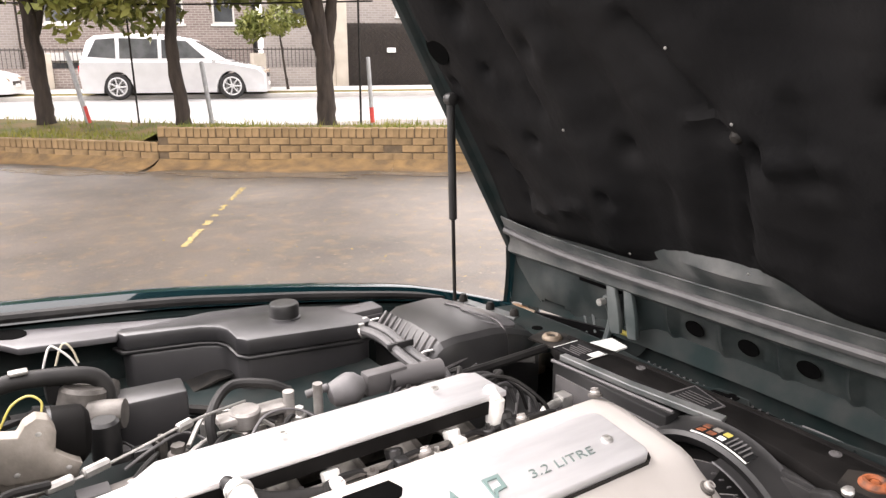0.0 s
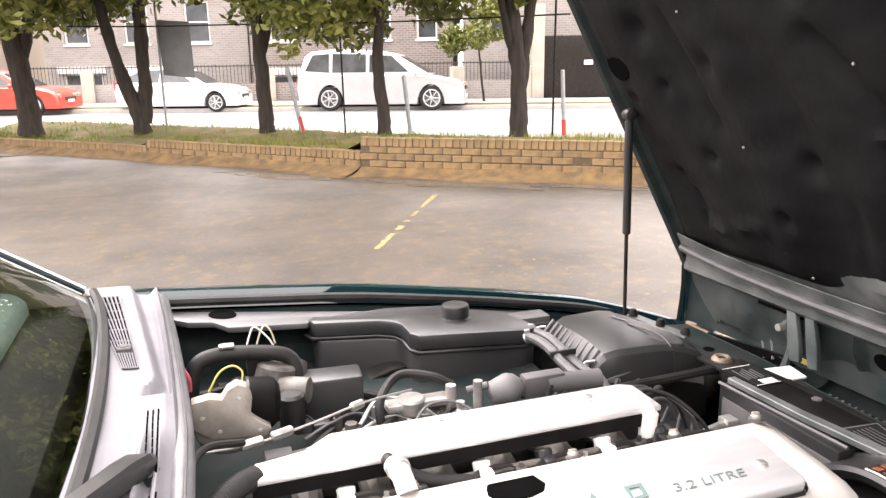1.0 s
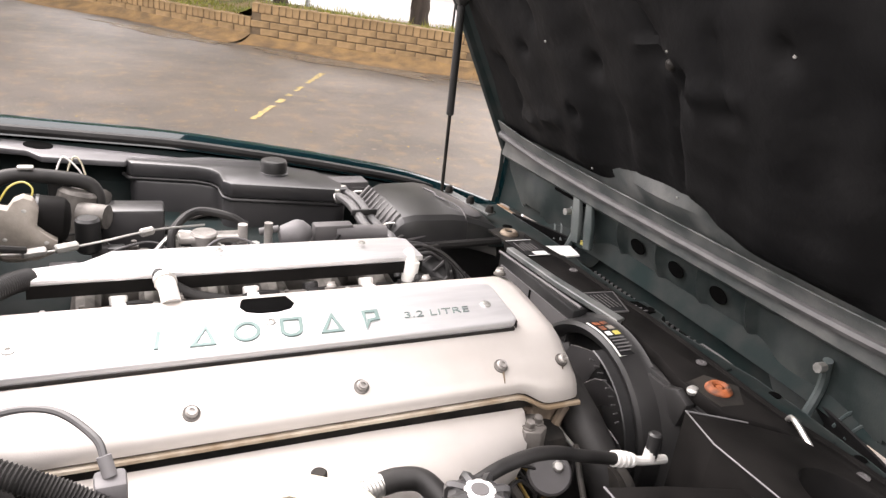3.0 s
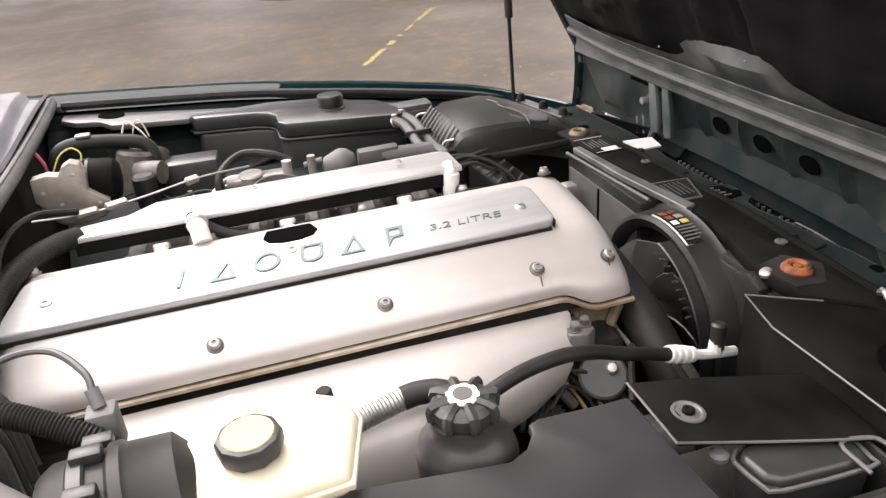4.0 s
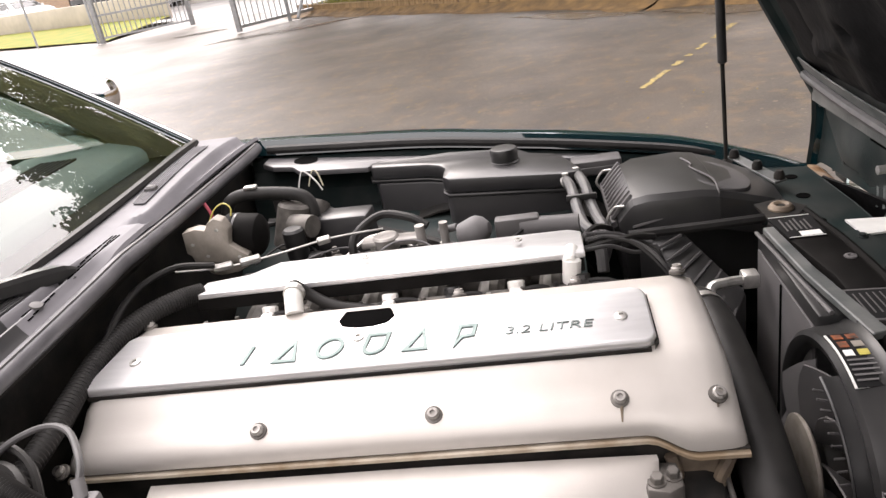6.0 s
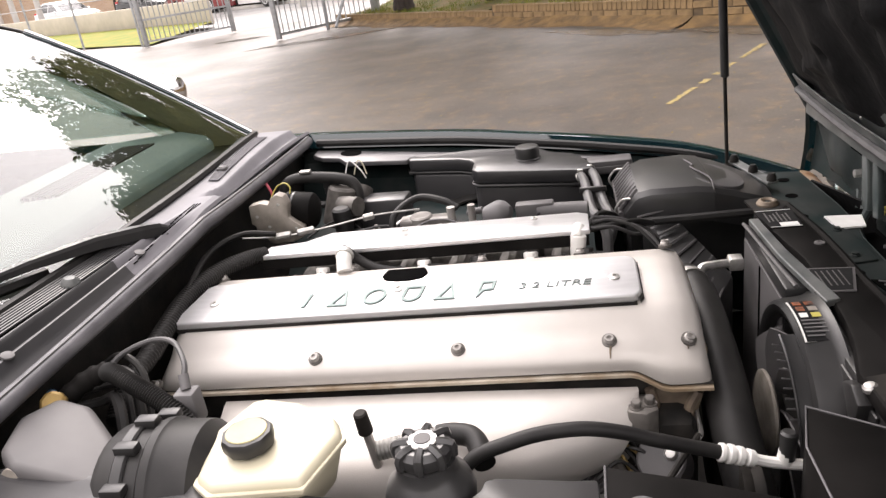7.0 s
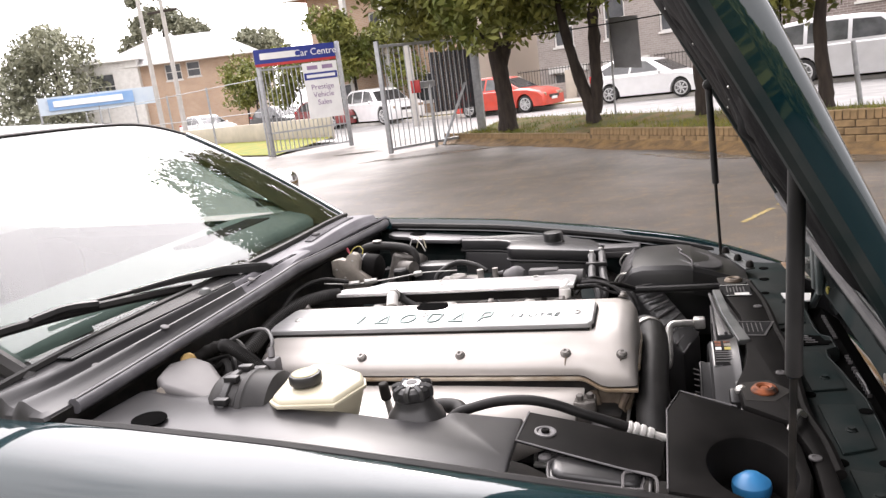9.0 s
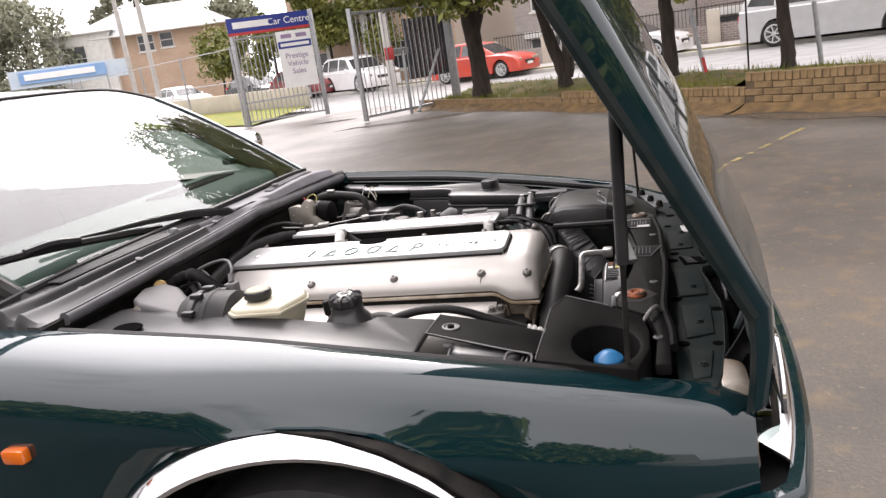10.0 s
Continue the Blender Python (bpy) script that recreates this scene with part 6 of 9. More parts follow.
for k in range(9):
    a = radians(104 + 5.5 * k)
    part("collar_tooth", tube([(0.418, FY + 0.142 * math.cos(a), FZ + 0.142 * math.sin(a)), (0.43, FY + 0.137 * math.cos(a), FZ + 0.137 * math.sin(a))], 0.0014, 5, 1), M_PLASTIC_GREY, shroud)
part("shroud_plate", box((0.484, -0.1, 0.36), (0.49, 0.26, 0.728), 0.003), M_PLASTIC, shroud)
part("shroud_arm", prism([(-0.03, 0.735), (-0.055, 0.7), (-0.075, 0.69), (-0.085, 0.735), (-0.06, 0.748)], lambda v, z, s: (0.49 - 0.02 * s, v, z), 0.004), M_PLASTIC, shroud)
for k in range(8):
    a = 2 * math.pi * k / 8 + 0.15
    rows = []
    for r, w, dx in ((0.04, 0.34, 0.0), (0.065, 0.36, 0.002), (0.09, 0.38, 0.003), (0.112, 0.36, 0.002), (0.128, 0.3, 0.0)):
        rows.append([(0.432 + 0.014 * j - dx, FY + r * math.cos(a + w * (j - 1) * 0.75 + r * 4.5), FZ + r * math.sin(a + w * (j - 1) * 0.75 + r * 4.5)) for j in (0, 0.5, 1, 1.5, 2)])
    part("fan_blade", sheet(rows, 0.0025), M_PLASTIC_GREY, shroud, "curved dusty fan blade")
part("fan_hub", lathe([(0.045, 0), (0.046, 0.02), (0.04, 0.03), (0.024, 0.034), (0.022, 0.05), (0.0, 0.052)], (0.47, FY, FZ), (-1, 0, 0), 28), M_DARK, shroud)
part("clutch_disc", lathe([(0.03, 0.0), (0.058, 0.001), (0.062, 0.004), (0.062, 0.008), (0.056, 0.011), (0.03, 0.012)], (0.425, FY - 0.01, FZ + 0.01), (-1, 0, 0), 36), M_BEIGE, shroud, "tan edged clutch disc")
A0, A1 = 79.0, 112.0
tag_rows = [[(0.452 + 0.038 * t, FY + 0.1665 * math.cos(a), FZ + 0.1665 * math.sin(a)) for t in (0, 0.5, 1)] for a in [radians(A0 + (A1 - A0) * k / 8) for k in range(9)]]
tag = part("warning_label", sheet(tag_rows, 0.0015), M_LABEL, shroud, "warning label with yellow and orange symbols")
for a0, a1, t0, t1, m in ((73, 105.5, 0.06, 0.94, M_LABEL_DARK),):
    part("label_ground", sheet([[(0.452 + 0.038 * t, FY + 0.1683 * math.cos(a), FZ + 0.1683 * math.sin(a)) for t in (t0, (t0 + t1) / 2, t1)] for a in [radians(6.5 + a0 + (a1 - a0) * k / 6) for k in range(7)]], 0.0008), m, tag)
for a0, a1, t0, t1, m in ((74.5, 78.5, 0.15, 0.42, M_RUST), (74.5, 78.5, 0.55, 0.85, M_RUST), (80.5, 84.5, 0.15, 0.42, M_RUST), (80.5, 84.5, 0.55, 0.85, M_BEIGE), (86.5, 90, 0.15, 0.42, M_LABEL), (86.5, 90, 0.55, 0.85, M_YELLOW), (92, 92.8, 0.12, 0.88, M_CASTGREY), (94.5, 95.3, 0.12, 0.88, M_CASTGREY), (97, 97.8, 0.12, 0.88, M_CASTGREY), (99.5, 100.3, 0.12, 0.88, M_CASTGREY), (102, 102.8, 0.12, 0.7, M_CASTGREY)):
    part("label_field", sheet([[(0.452 + 0.038 * t, FY + 0.1692 * math.cos(a), FZ + 0.1692 * math.sin(a)) for t in (t0, (t0 + t1) / 2, t1)] for a in [radians(6.5 + a0 + (a1 - a0) * k / 3) for k in range(4)]], 0.0008), m, tag)
# water pump drive: pulleys and top hose
# seam of the shroud and push clips on the covers
part("shroud_seam", tube([(0.4505, FY + 0.157 * math.cos(a), FZ + 0.157 * math.sin(a)) for a in [math.pi * (-0.2 + 1.4 * k / 40) for k in range(41)]], 0.0011, 6, 1), M_PLASTIC_GREY, shroud)
for x, y in ((0.553, 0.33), (0.553, -0.02), (0.558, -0.3)):
    part("push_clip", lathe([(0.0085, 0), (0.0082, 0.002), (0.004, 0.003), (0.0035, 0.0015), (0, 0.0015)], (x, y, 0.7572), (0, 0, 1), 14), M_PLASTIC_GREY, top_cover)
part("top_hose", tube([(0.3, 0.24, 0.72), (0.325, 0.27, 0.735), (0.34, 0.24, 0.735), (0.345, 0.15, 0.725), (0.345, 0.02, 0.7), (0.35, -0.08, 0.64), (0.37, -0.13, 0.55)], 0.03, 16, 6), M_RUBBER, car, "thick black radiator hose")
part("hose_clamp", lathe([(0.033, -0.006), (0.033, 0.006)], (0.335, 0.25, 0.735), (0.3, -1, 0), 20), M_STEEL, car)
for y, z, r in ((FY, FZ, 0.06), (-0.1, 0.62, 0.045), (0.12, 0.5, 0.05)):
    part("belt_pulley", lathe([(r * 0.4, 0), (r, 0.004), (r, 0.01), (r * 0.92, 0.016), (r, 0.022), (r, 0.028), (r * 0.5, 0.03), (0, 0.02)], (0.335, y, z), (1, 0, 0), 28), M_DARK, engine)
part("compressor", joined(cyl((0.25, -0.14, 0.58), (0.33, -0.14, 0.58), 0.04, seg=24, bev=0.006), cyl((0.17, -0.15, 0.58), (0.25, -0.15, 0.58), 0.035, seg=16, bev=0.004)), M_MANIFOLD, engine, "grey cast air conditioning compressor")
pipe = part("aircon_pipe", tube([(0.435, 0.4, 0.7), (0.40, 0.39, 0.703), (0.375, 0.38, 0.7), (0.372, 0.35, 0.67), (0.37, 0.32, 0.64), (0.36, 0.3, 0.63)], 0.008, 10, 6), M_STEEL, car, "bare alloy air conditioning pipe")
part("pipe_union", box((0.425, 0.388, 0.688), (0.45, 0.415, 0.712), 0.004), M_STEEL, pipe)

# near side: reservoirs, servo, hoses and covers
bx, by = -0.145, -0.268
body = [(-0.212, -0.325), (-0.225, -0.25), (-0.2, -0.2), (-0.184, -0.195), (-0.14, -0.206), (-0.088, -0.238), (-0.077, -0.262), (-0.098, -0.335), (-0.19, -0.342)]
brake = part("brake_reservoir", prism(body, lambda u, v, s: (bx + (u - bx) * (0.93 if s else 1.0), by + (v - by) * (0.93 if s else 1.0), (0.857 if v > -0.25 else 0.853) if s else 0.842), 0.005, 3), M_CREAM, car, "cream brake fluid reservoir with a black cap")
part("reservoir_body", prism(body, lambda u, v, s: (bx + (u - bx) * (0.97 if s else 0.72), by + (v - by) * (0.97 if s else 0.72), 0.84 if s else 0.79), 0.006), M_CREAM, brake)
part("reservoir_seam", prism([(bx + (u - bx) * 1.02, by + (v - by) * 1.03) for u, v in body], lambda u, v, s: (u, v, 0.845 if s else 0.839), 0.001, 1), M_CREAM, brake)
bcap = part("reservoir_cap", lathe([(0.025, 0), (0.0265, 0.004), (0.0265, 0.013), (0.025, 0.016), (0.021, 0.017), (0, 0.017)], (-0.168, -0.283, 0.857), (0, 0, 1), 10), M_PLASTIC, brake, "dark grey ten sided filler cap")
part("cap_face", lathe([(0.0212, 0), (0.0205, 0.001), (0, 0.0012)], (-0.168, -0.283, 0.874), (0, 0, 1), 24), M_YELLOW_CAP, bcap)
servo = part("brake_servo", lathe([(0.05, -0.002), (0.078, 0.0), (0.084, 0.01), (0.084, 0.05), (0.087, 0.053), (0.087, 0.062), (0.084, 0.066), (0.081, 0.1), (0.064, 0.115), (0.0, 0.12)], (-0.325, -0.285, 0.787), (1, 0.1, 0), 36), M_RUBBER, car, "round black brake servo")
part("servo_strap", lathe([(0.086, -0.004), (0.088, -0.002), (0.088, 0.008), (0.086, 0.01)], (-0.298, -0.282, 0.787), (1, 0.1, 0), 36), M_PLASTIC, servo)
for k in range(5):
    a = math.radians(50 + 28 * k)
    cy_, cz_ = -0.279 + 0.089 * math.cos(a), 0.787 + 0.089 * math.sin(a)
    part("strap_buckle", box((-0.3, cy_ - 0.007, cz_ - 0.005), (-0.276, cy_ + 0.007, cz_ + 0.005), 0.002), M_PLASTIC, servo)
part("pedal_box", prism([(-0.435, -0.305), (-0.45, -0.25), (-0.43, -0.205), (-0.39, -0.21), (-0.31, -0.28), (-0.3, -0.335), (-0.41, -0.325)], lambda u, v, s: (u, v, (0.876 - 0.24 * (u + 0.43)) if s else 0.78), 0.01, 3), M_PLASTIC_GREY, car, "grey cast pedal box")
part("box_plug", lathe([(0.014, 0), (0.012, 0.008), (0, 0.01)], (-0.412, -0.318, 0.852), (-0.2, -1, 0.3), 12), M_BEIGE, car)
ps = part("steering_reservoir", lathe([(0.034, 0.0), (0.043, 0.02), (0.046, 0.06), (0.042, 0.072), (0.033, 0.082), (0.03, 0.09), (0.03, 0.098), (0.0, 0.1)], (0.008, -0.28, 0.735), (0, 0, 1), 28), M_SATIN, car, "round black power steering reservoir")
pcap = part("reservoir_cap", lathe([(0.026, 0), (0.028, 0.004), (0.028, 0.013), (0.022, 0.018), (0.0, 0.019)], (0.008, -0.28, 0.834), (0, 0, 1), 28), M_SATIN, ps, "black star shaped cap")
for k in range(8):
    a = 2 * math.pi * k / 8
    c = Vector((0.008, -0.28, 0))
    d = Vector((math.cos(a), math.sin(a), 0))
    p, q = c + d * 0.013, c + d * 0.028
    part("cap_grip", tube([(p.x, p.y, 0.852), (q.x, q.y, 0.849), (q.x, q.y, 0.836)], 0.0048, 6, 3), M_SATIN, pcap)
part("cap_disc", lathe([(0.0145, 0), (0.0145, 0.002), (0, 0.0025)], (0.008, -0.28, 0.8535), (0, 0, 1), 24), M_WHITE_PL, pcap)
part("cap_disc_centre", lathe([(0.0085, 0), (0.0085, 0.0012), (0, 0.0014)], (0.008, -0.28, 0.8557), (0, 0, 1), 20), M_PLASTIC_GREY, pcap)
ac = part("aircon_hose", tube([(0.02, -0.19, 0.74), (0.04, -0.185, 0.758), (0.07, -0.18, 0.768), (0.11, -0.17, 0.774), (0.158, -0.16, 0.772), (0.2, -0.152, 0.76), (0.24, -0.145, 0.742), (0.311, -0.13, 0.711)], 0.0085, 12, 6), M_RUBBER, car, "black air conditioning hose with white ends")
ferrule_axis = Vector((0.041, 0.0055, -0.016)).normalized()
part("hose_ferrule", lathe([(0.0085, 0.0), (0.0108, 0.001), (0.0112, 0.005), (0.0088, 0.0075), (0.0088, 0.0095), (0.0116, 0.011), (0.0116, 0.0165), (0.009, 0.0185), (0.009, 0.0205), (0.0112, 0.022), (0.0112, 0.028), (0.0086, 0.0305), (0.0086, 0.033), (0.0104, 0.0345), (0.0098, 0.042), (0.0066, 0.044)], (0.309, -0.1305, 0.712), ferrule_axis, 18), M_WHITE_PL, ac)
part("hose_pipe", tube([(0.35, -0.125, 0.696), (0.37, -0.124, 0.69), (0.41, -0.125, 0.685)], 0.0065, 10, 5), M_WHITE_PL, ac)
part("hose_end", cyl((0.385, -0.122, 0.69), (0.388, -0.118, 0.728), 0.009, 0.01, 12, 0.003), M_PLASTIC, ac)
part("valve_neck", cyl((0.383, -0.122, 0.688), (0.386, -0.12, 0.703), 0.0095, 0.0095, 12), M_WHITE_PL, ac)
disc = part("tensioner_cover", cyl((0.262, -0.055, 0.632), (0.249, -0.085, 0.668), 0.032, 0.031, 32, 0.003), M_PLASTIC_GREY, engine, "flat round dark grey cover with a bolt")
part("cover_bolt", lathe([(0.0085, 0), (0.0085, 0.004), (0.006, 0.007), (0, 0.008)], (0.262, -0.083, 0.672), (-0.25, -0.6, 0.8), 8), M_STEEL, disc)
bracket = part("oily_bracket", joined(box((0.225, -0.028, 0.66), (0.283, 0.025, 0.69), 0.009), box((0.2, 0.0, 0.6), (0.3, 0.03, 0.7), 0.006), cyl((0.21, -0.02, 0.62), (0.3, -0.035, 0.63), 0.009, seg=10)), M_FLANGE, engine, "oil stained casting bracket")
for x, y, z in ((0.238, -0.02, 0.69), (0.266, -0.034, 0.684), (0.235, -0.035, 0.665), (0.222, -0.05, 0.64), (0.29, -0.04, 0.655)):
    part("bracket_bolt", joined(cyl((x, y, z), (x - 0.001, y - 0.003, z + 0.004), 0.0095, seg=14), cyl((x - 0.001, y - 0.003, z + 0.004), (x - 0.002, y - 0.007, z + 0.011), 0.0058, seg=6)), M_STEEL, bracket)
part("stay_strut", tube([(0.297, -0.07, 0.69), (0.285, -0.09, 0.69), (0.262, -0.13, 0.69), (0.24, -0.17, 0.69)], 0.0042, 8, 3), M_DARK, engine)
part("thin_pipe", tube([(0.318, 0.03, 0.69), (0.305, 0.0, 0.685), (0.303, -0.05, 0.68), (0.296, -0.075, 0.69)], 0.0032, 8, 4), M_STEEL, engine)
for k in range(4):
    part("wire_bundle", tube([(0.16 + 0.012 * k, -0.06, 0.7 - 0.01 * k), (0.19 + 0.012 * k, -0.055 - 0.006 * k, 0.672), (0.21 + 0.012 * k, -0.075, 0.65), (0.225 + 0.01 * k, -0.105, 0.62)], 0.0026, 6, 5), M_RUBBER if k % 2 else M_BRASS, engine)
foil = part("foil_hose", tube([(-0.09, -0.142, 0.735), (-0.063, -0.135, 0.738), (-0.04, -0.13, 0.74), (-0.014, -0.124, 0.742)], 0.0125, 12, 12, 0.05), M_STEEL, car, "foil wrapped pipe with a black sleeve")
part("sleeve", tube([(-0.016, -0.124, 0.742), (0.005, -0.124, 0.744), (0.03, -0.135, 0.744), (0.045, -0.17, 0.735)], 0.0135, 12, 6), M_RUBBER, foil)
# rear near corner: big air duct, corrugated hose, plug
part("air_duct", tube([(-0.362, 0.268, 0.84), (-0.385, 0.245, 0.844), (-0.412, 0.205, 0.846), (-0.43, 0.155, 0.844), (-0.438, 0.1, 0.838), (-0.436, 0.04, 0.83), (-0.43, -0.03, 0.822), (-0.43, -0.09, 0.812), (-0.425, -0.14, 0.79)], 0.0138, 14, 22, 0.05), M_RUBBER, car, "finely ribbed black air hose along the bulkhead")
part("vacuum_hose", tube([(-0.44, 0.0, 0.8), (-0.43, 0.06, 0.83), (-0.44, 0.2, 0.868), (-0.42, 0.3, 0.868), (-0.37, 0.34, 0.85)], 0.005, 8, 6), M_RUBBER, car)
part("corrugated_hose", tube([(-0.405, -0.15, 0.87), (-0.385, -0.165, 0.878), (-0.35, -0.18, 0.868), (-0.32, -0.19, 0.855), (-0.29, -0.2, 0.835), (-0.27, -0.205, 0.8)], 0.0108, 14, 22, 0.09), M_RUBBER, car, "grey corrugated hose")
part("sensor_plug", joined(box((-0.303, -0.19, 0.815), (-0.277, -0.166, 0.858), 0.004), cyl((-0.29, -0.177, 0.858), (-0.294, -0.168, 0.873), 0.006)), M_CASTGREY, car, "grey electrical plug")
part("sensor_lead", tube([(-0.43, -0.13, 0.85), (-0.41, -0.11, 0.87), (-0.37, -0.1, 0.883), (-0.33, -0.115, 0.888), (-0.3, -0.15, 0.88), (-0.293, -0.17, 0.868)], 0.0035, 8, 7), M_RUBBER_GREY, car, "thin grey electrical lead")
part("brass_plug", cyl((-0.446, -0.198, 0.86), (-0.436, -0.213, 0.87), 0.0145, seg=10, bev=0.003), M_BRASS, car, "dull brass plug")
part("wrapped_hose", tube([(-0.402, -0.149, 0.872), (-0.425, -0.165, 0.868), (-0.447, -0.19, 0.85), (-0.456, -0.21, 0.815)], lambda f: 0.0125 + 0.001 * math.sin(f * 40), 12, 8), M_MATT, car, "cloth wrapped black hose")
part("blue_plug", box((-0.463, -0.19, 0.86), (-0.453, -0.18, 0.87), 0.003), M_BLUE, car)
for k in range(4):
    part("rear_lead", tube([(-0.46, -0.1 - 0.03 * k, 0.84), (-0.42, -0.1 - 0.02 * k, 0.865 - 0.01 * k), (-0.38, -0.12 - 0.02 * k, 0.85), (-0.36, -0.16 - 0.02 * k, 0.8)], 0.0045 + 0.002 * (k % 2), 7, 5), M_RUBBER, car)
# near wing shelf and covers
nshelf = [(-0.46, -0.465), (-0.458, -0.4), (-0.45, -0.325), (-0.42, -0.305), (-0.36, -0.312), (-0.2, -0.322), (0.03, -0.328), (0.05, -0.316), (0.061, -0.3), (0.064, -0.286), (0.075, -0.281), (0.142, -0.275), (0.172, -0.27), (0.175, -0.39), (0.18, -0.46), (-0.1, -0.47)]
# same plastic as the far shelf, painted in a darker, shaded tone
near_shelf = part("wing_shelf", prism(nshelf, lambda u, v, s: (u, v, smooth_table(CREST, u) - (0.022 if s else 0.034)), 0.004), M_TANK, car, "dusty grey plastic wing shelf, tone lit far, shaded near")
part("shelf_hole", lathe([(0.026, 0), (0.026, 0.0015), (0.022, 0.002), (0, 0.002)], (-0.365, -0.415, smooth_table(CREST, -0.365) - 0.0215), (0.09, 0, 1), 22), M_HOLE_SHADE, near_shelf)
def tray_z(u):
    return smooth_table(CREST, u) - 0.018


cover2 = part("battery_tray_cover", prism([(0.179, -0.256), (0.26, -0.262), (0.365, -0.278), (0.372, -0.29), (0.368, -0.372), (0.362, -0.38), (0.31, -0.372), (0.255, -0.362), (0.176, -0.346)], lambda u, v, s: (u, v, tray_z(u) - (0 if s else 0.004)), 0.0018, 2), M_MATT, car, "flat black plastic tray with a moulded boss")
boss = (0.211, -0.31, tray_z(0.211))
part("cover_boss", lathe([(0.016, 0.0), (0.0155, 0.0018), (0.013, 0.002), (0.0115, 0.0005), (0.0, 0.0005)], boss, (0.1, 0, 1), 24), M_COWL, cover2)
part("boss_pin", lathe([(0.006, 0), (0.006, 0.004), (0.004, 0.005), (0, 0.003)], boss, (0.1, 0, 1), 14), M_MATT, cover2)
# paler tube that paints the rim light along the tray edge
part("tray_lip", tube([(0.179, -0.256, tray_z(0.179)), (0.176, -0.346, tray_z(0.176)), (0.255, -0.362, tray_z(0.255)), (0.31, -0.372, tray_z(0.31)), (0.362, -0.38, tray_z(0.362))], 0.0014, 6, 1), M_COWL, cover2)
lid_plan = [(0.222, -0.364), (0.232, -0.352), (0.27, -0.345), (0.338, -0.353), (0.346, -0.362), (0.344, -0.392), (0.335, -0.4), (0.24, -0.404), (0.226, -0.395)]
lid_mid = (0.284, -0.375)
tray_box = part("tray_block", prism(lid_plan, lambda u, v, s: (lid_mid[0] + (u - lid_mid[0]) * (1.0 if s else 0.9), lid_mid[1] + (v - lid_mid[1]) * (1.0 if s else 0.9), 0.768 - 0.12 * (u - 0.28) if s else 0.7), 0.003), M_SATIN, cover2, "black lidded box below the tray")
part("box_lid", prism(lid_plan, lambda u, v, s: (lid_mid[0] + (u - lid_mid[0]) * (0.88 if s else 0.96), lid_mid[1] + (v - lid_mid[1]) * (0.8 if s else 0.92), (0.776 if s else 0.767) - 0.12 * (u - 0.28)), 0.004, 3), M_SATIN, tray_box)
part("lid_rim", tube([(u, v, 0.7688 - 0.12 * (u - 0.28)) for u, v in lid_plan + lid_plan[:1]], 0.0022, 6, 2), M_PLASTIC_GREY, tray_box)
part("lid_catch", box((0.27, -0.352, 0.768), (0.286, -0.343, 0.779), 0.003), M_PLASTIC_GREY, tray_box)
part("tray_stud", lathe([(0.009, 0), (0.009, 0.004), (0.005, 0.007), (0, 0.007)], (0.215, -0.352, 0.774), (0, 0, 1), 12), M_PLASTIC_GREY, tray_box)
part("tray_wall", box((0.352, -0.41, 0.7), (0.357, -0.355, 0.765), 0.002), M_PLASTIC, cover2)
part("pocket_lip", tube([(0.322, -0.412, 0.77), (0.323, -0.376, 0.772), (0.35, -0.376, 0.77), (0.362, -0.384, 0.768), (0.364, -0.412, 0.766)], 0.0022, 6, 4), M_PLASTIC_GREY, cover2)
part("tray_underside", box((0.19, -0.42, 0.69), (0.375, -0.27, 0.7), 0.003), M_DARK, cover2)

# washer filler: flat cover with upright edges and a deep round well
WC = (0.477, -0.352)
WASHER = [(0.394, -0.15), (0.375, -0.22), (0.377, -0.438), (0.528, -0.443), (0.546, -0.36), (0.545, -0.283), (0.531, -0.221), (0.473, -0.185)]


def washer_cover():
    angles = [math.atan2(v - WC[1], u - WC[0]) % (2 * math.pi) for u, v in WASHER]
    angles = sorted(angles + [2 * math.pi * k / 48 for k in range(48)])
    rows = [[] for _ in range(9)]
    for a in angles + [angles[0]]:
        d, reach = (math.cos(a), math.sin(a)), 9.0
        for (x0, y0), (x1, y1) in zip(WASHER, WASHER[1:] + WASHER[:1]):
            ex, ey, px, py = x1 - x0, y1 - y0, x0 - WC[0], y0 - WC[1]
            den = d[0] * ey - d[1] * ex
            if abs(den) > 1e-9:
                r, q = (px * ey - py * ex) / den, (px * d[1] - py * d[0]) / den
                if r > 0 and -1e-6 <= q <= 1 + 1e-6:
                    reach = min(reach, r)
        well = 1 / math.sqrt((d[0] / 0.052) ** 2 + (d[1] / 0.075) ** 2)
        for k, (r, z) in enumerate(((reach, 0.64), (reach, 0.781), (reach - 0.0015, 0.7845), (reach - 0.004, 0.785), (well + 0.007, 0.785), (well + 0.002, 0.783), (well, 0.778), (well * 0.93, 0.72), (0.001, 0.705))):
            x, y = WC[0] + d[0] * r, WC[1] + d[1] * r
            rows[k].append((x, y, z - 0.12 * (x - 0.38) * (1 if k > 0 else 0)))
    return sheet(rows)


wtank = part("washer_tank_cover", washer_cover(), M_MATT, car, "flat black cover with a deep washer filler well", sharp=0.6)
# raised ridge in paler plastic, its edge highlight put into the colour
part("cover_ridge", tube([(0.473, -0.185, 0.775), (0.394, -0.15, 0.784), (0.375, -0.22, 0.786), (0.377, -0.436, 0.786)], 0.0012, 6, 1), M_COWL, wtank)
part("washer_cap", lathe([(0.024, 0), (0.025, 0.008), (0.024, 0.014), (0.012, 0.024), (0.0, 0.026)], (0.478, -0.326, 0.722), (0, 0, 1), 28), M_BLUE, wtank, "blue washer filler cap")
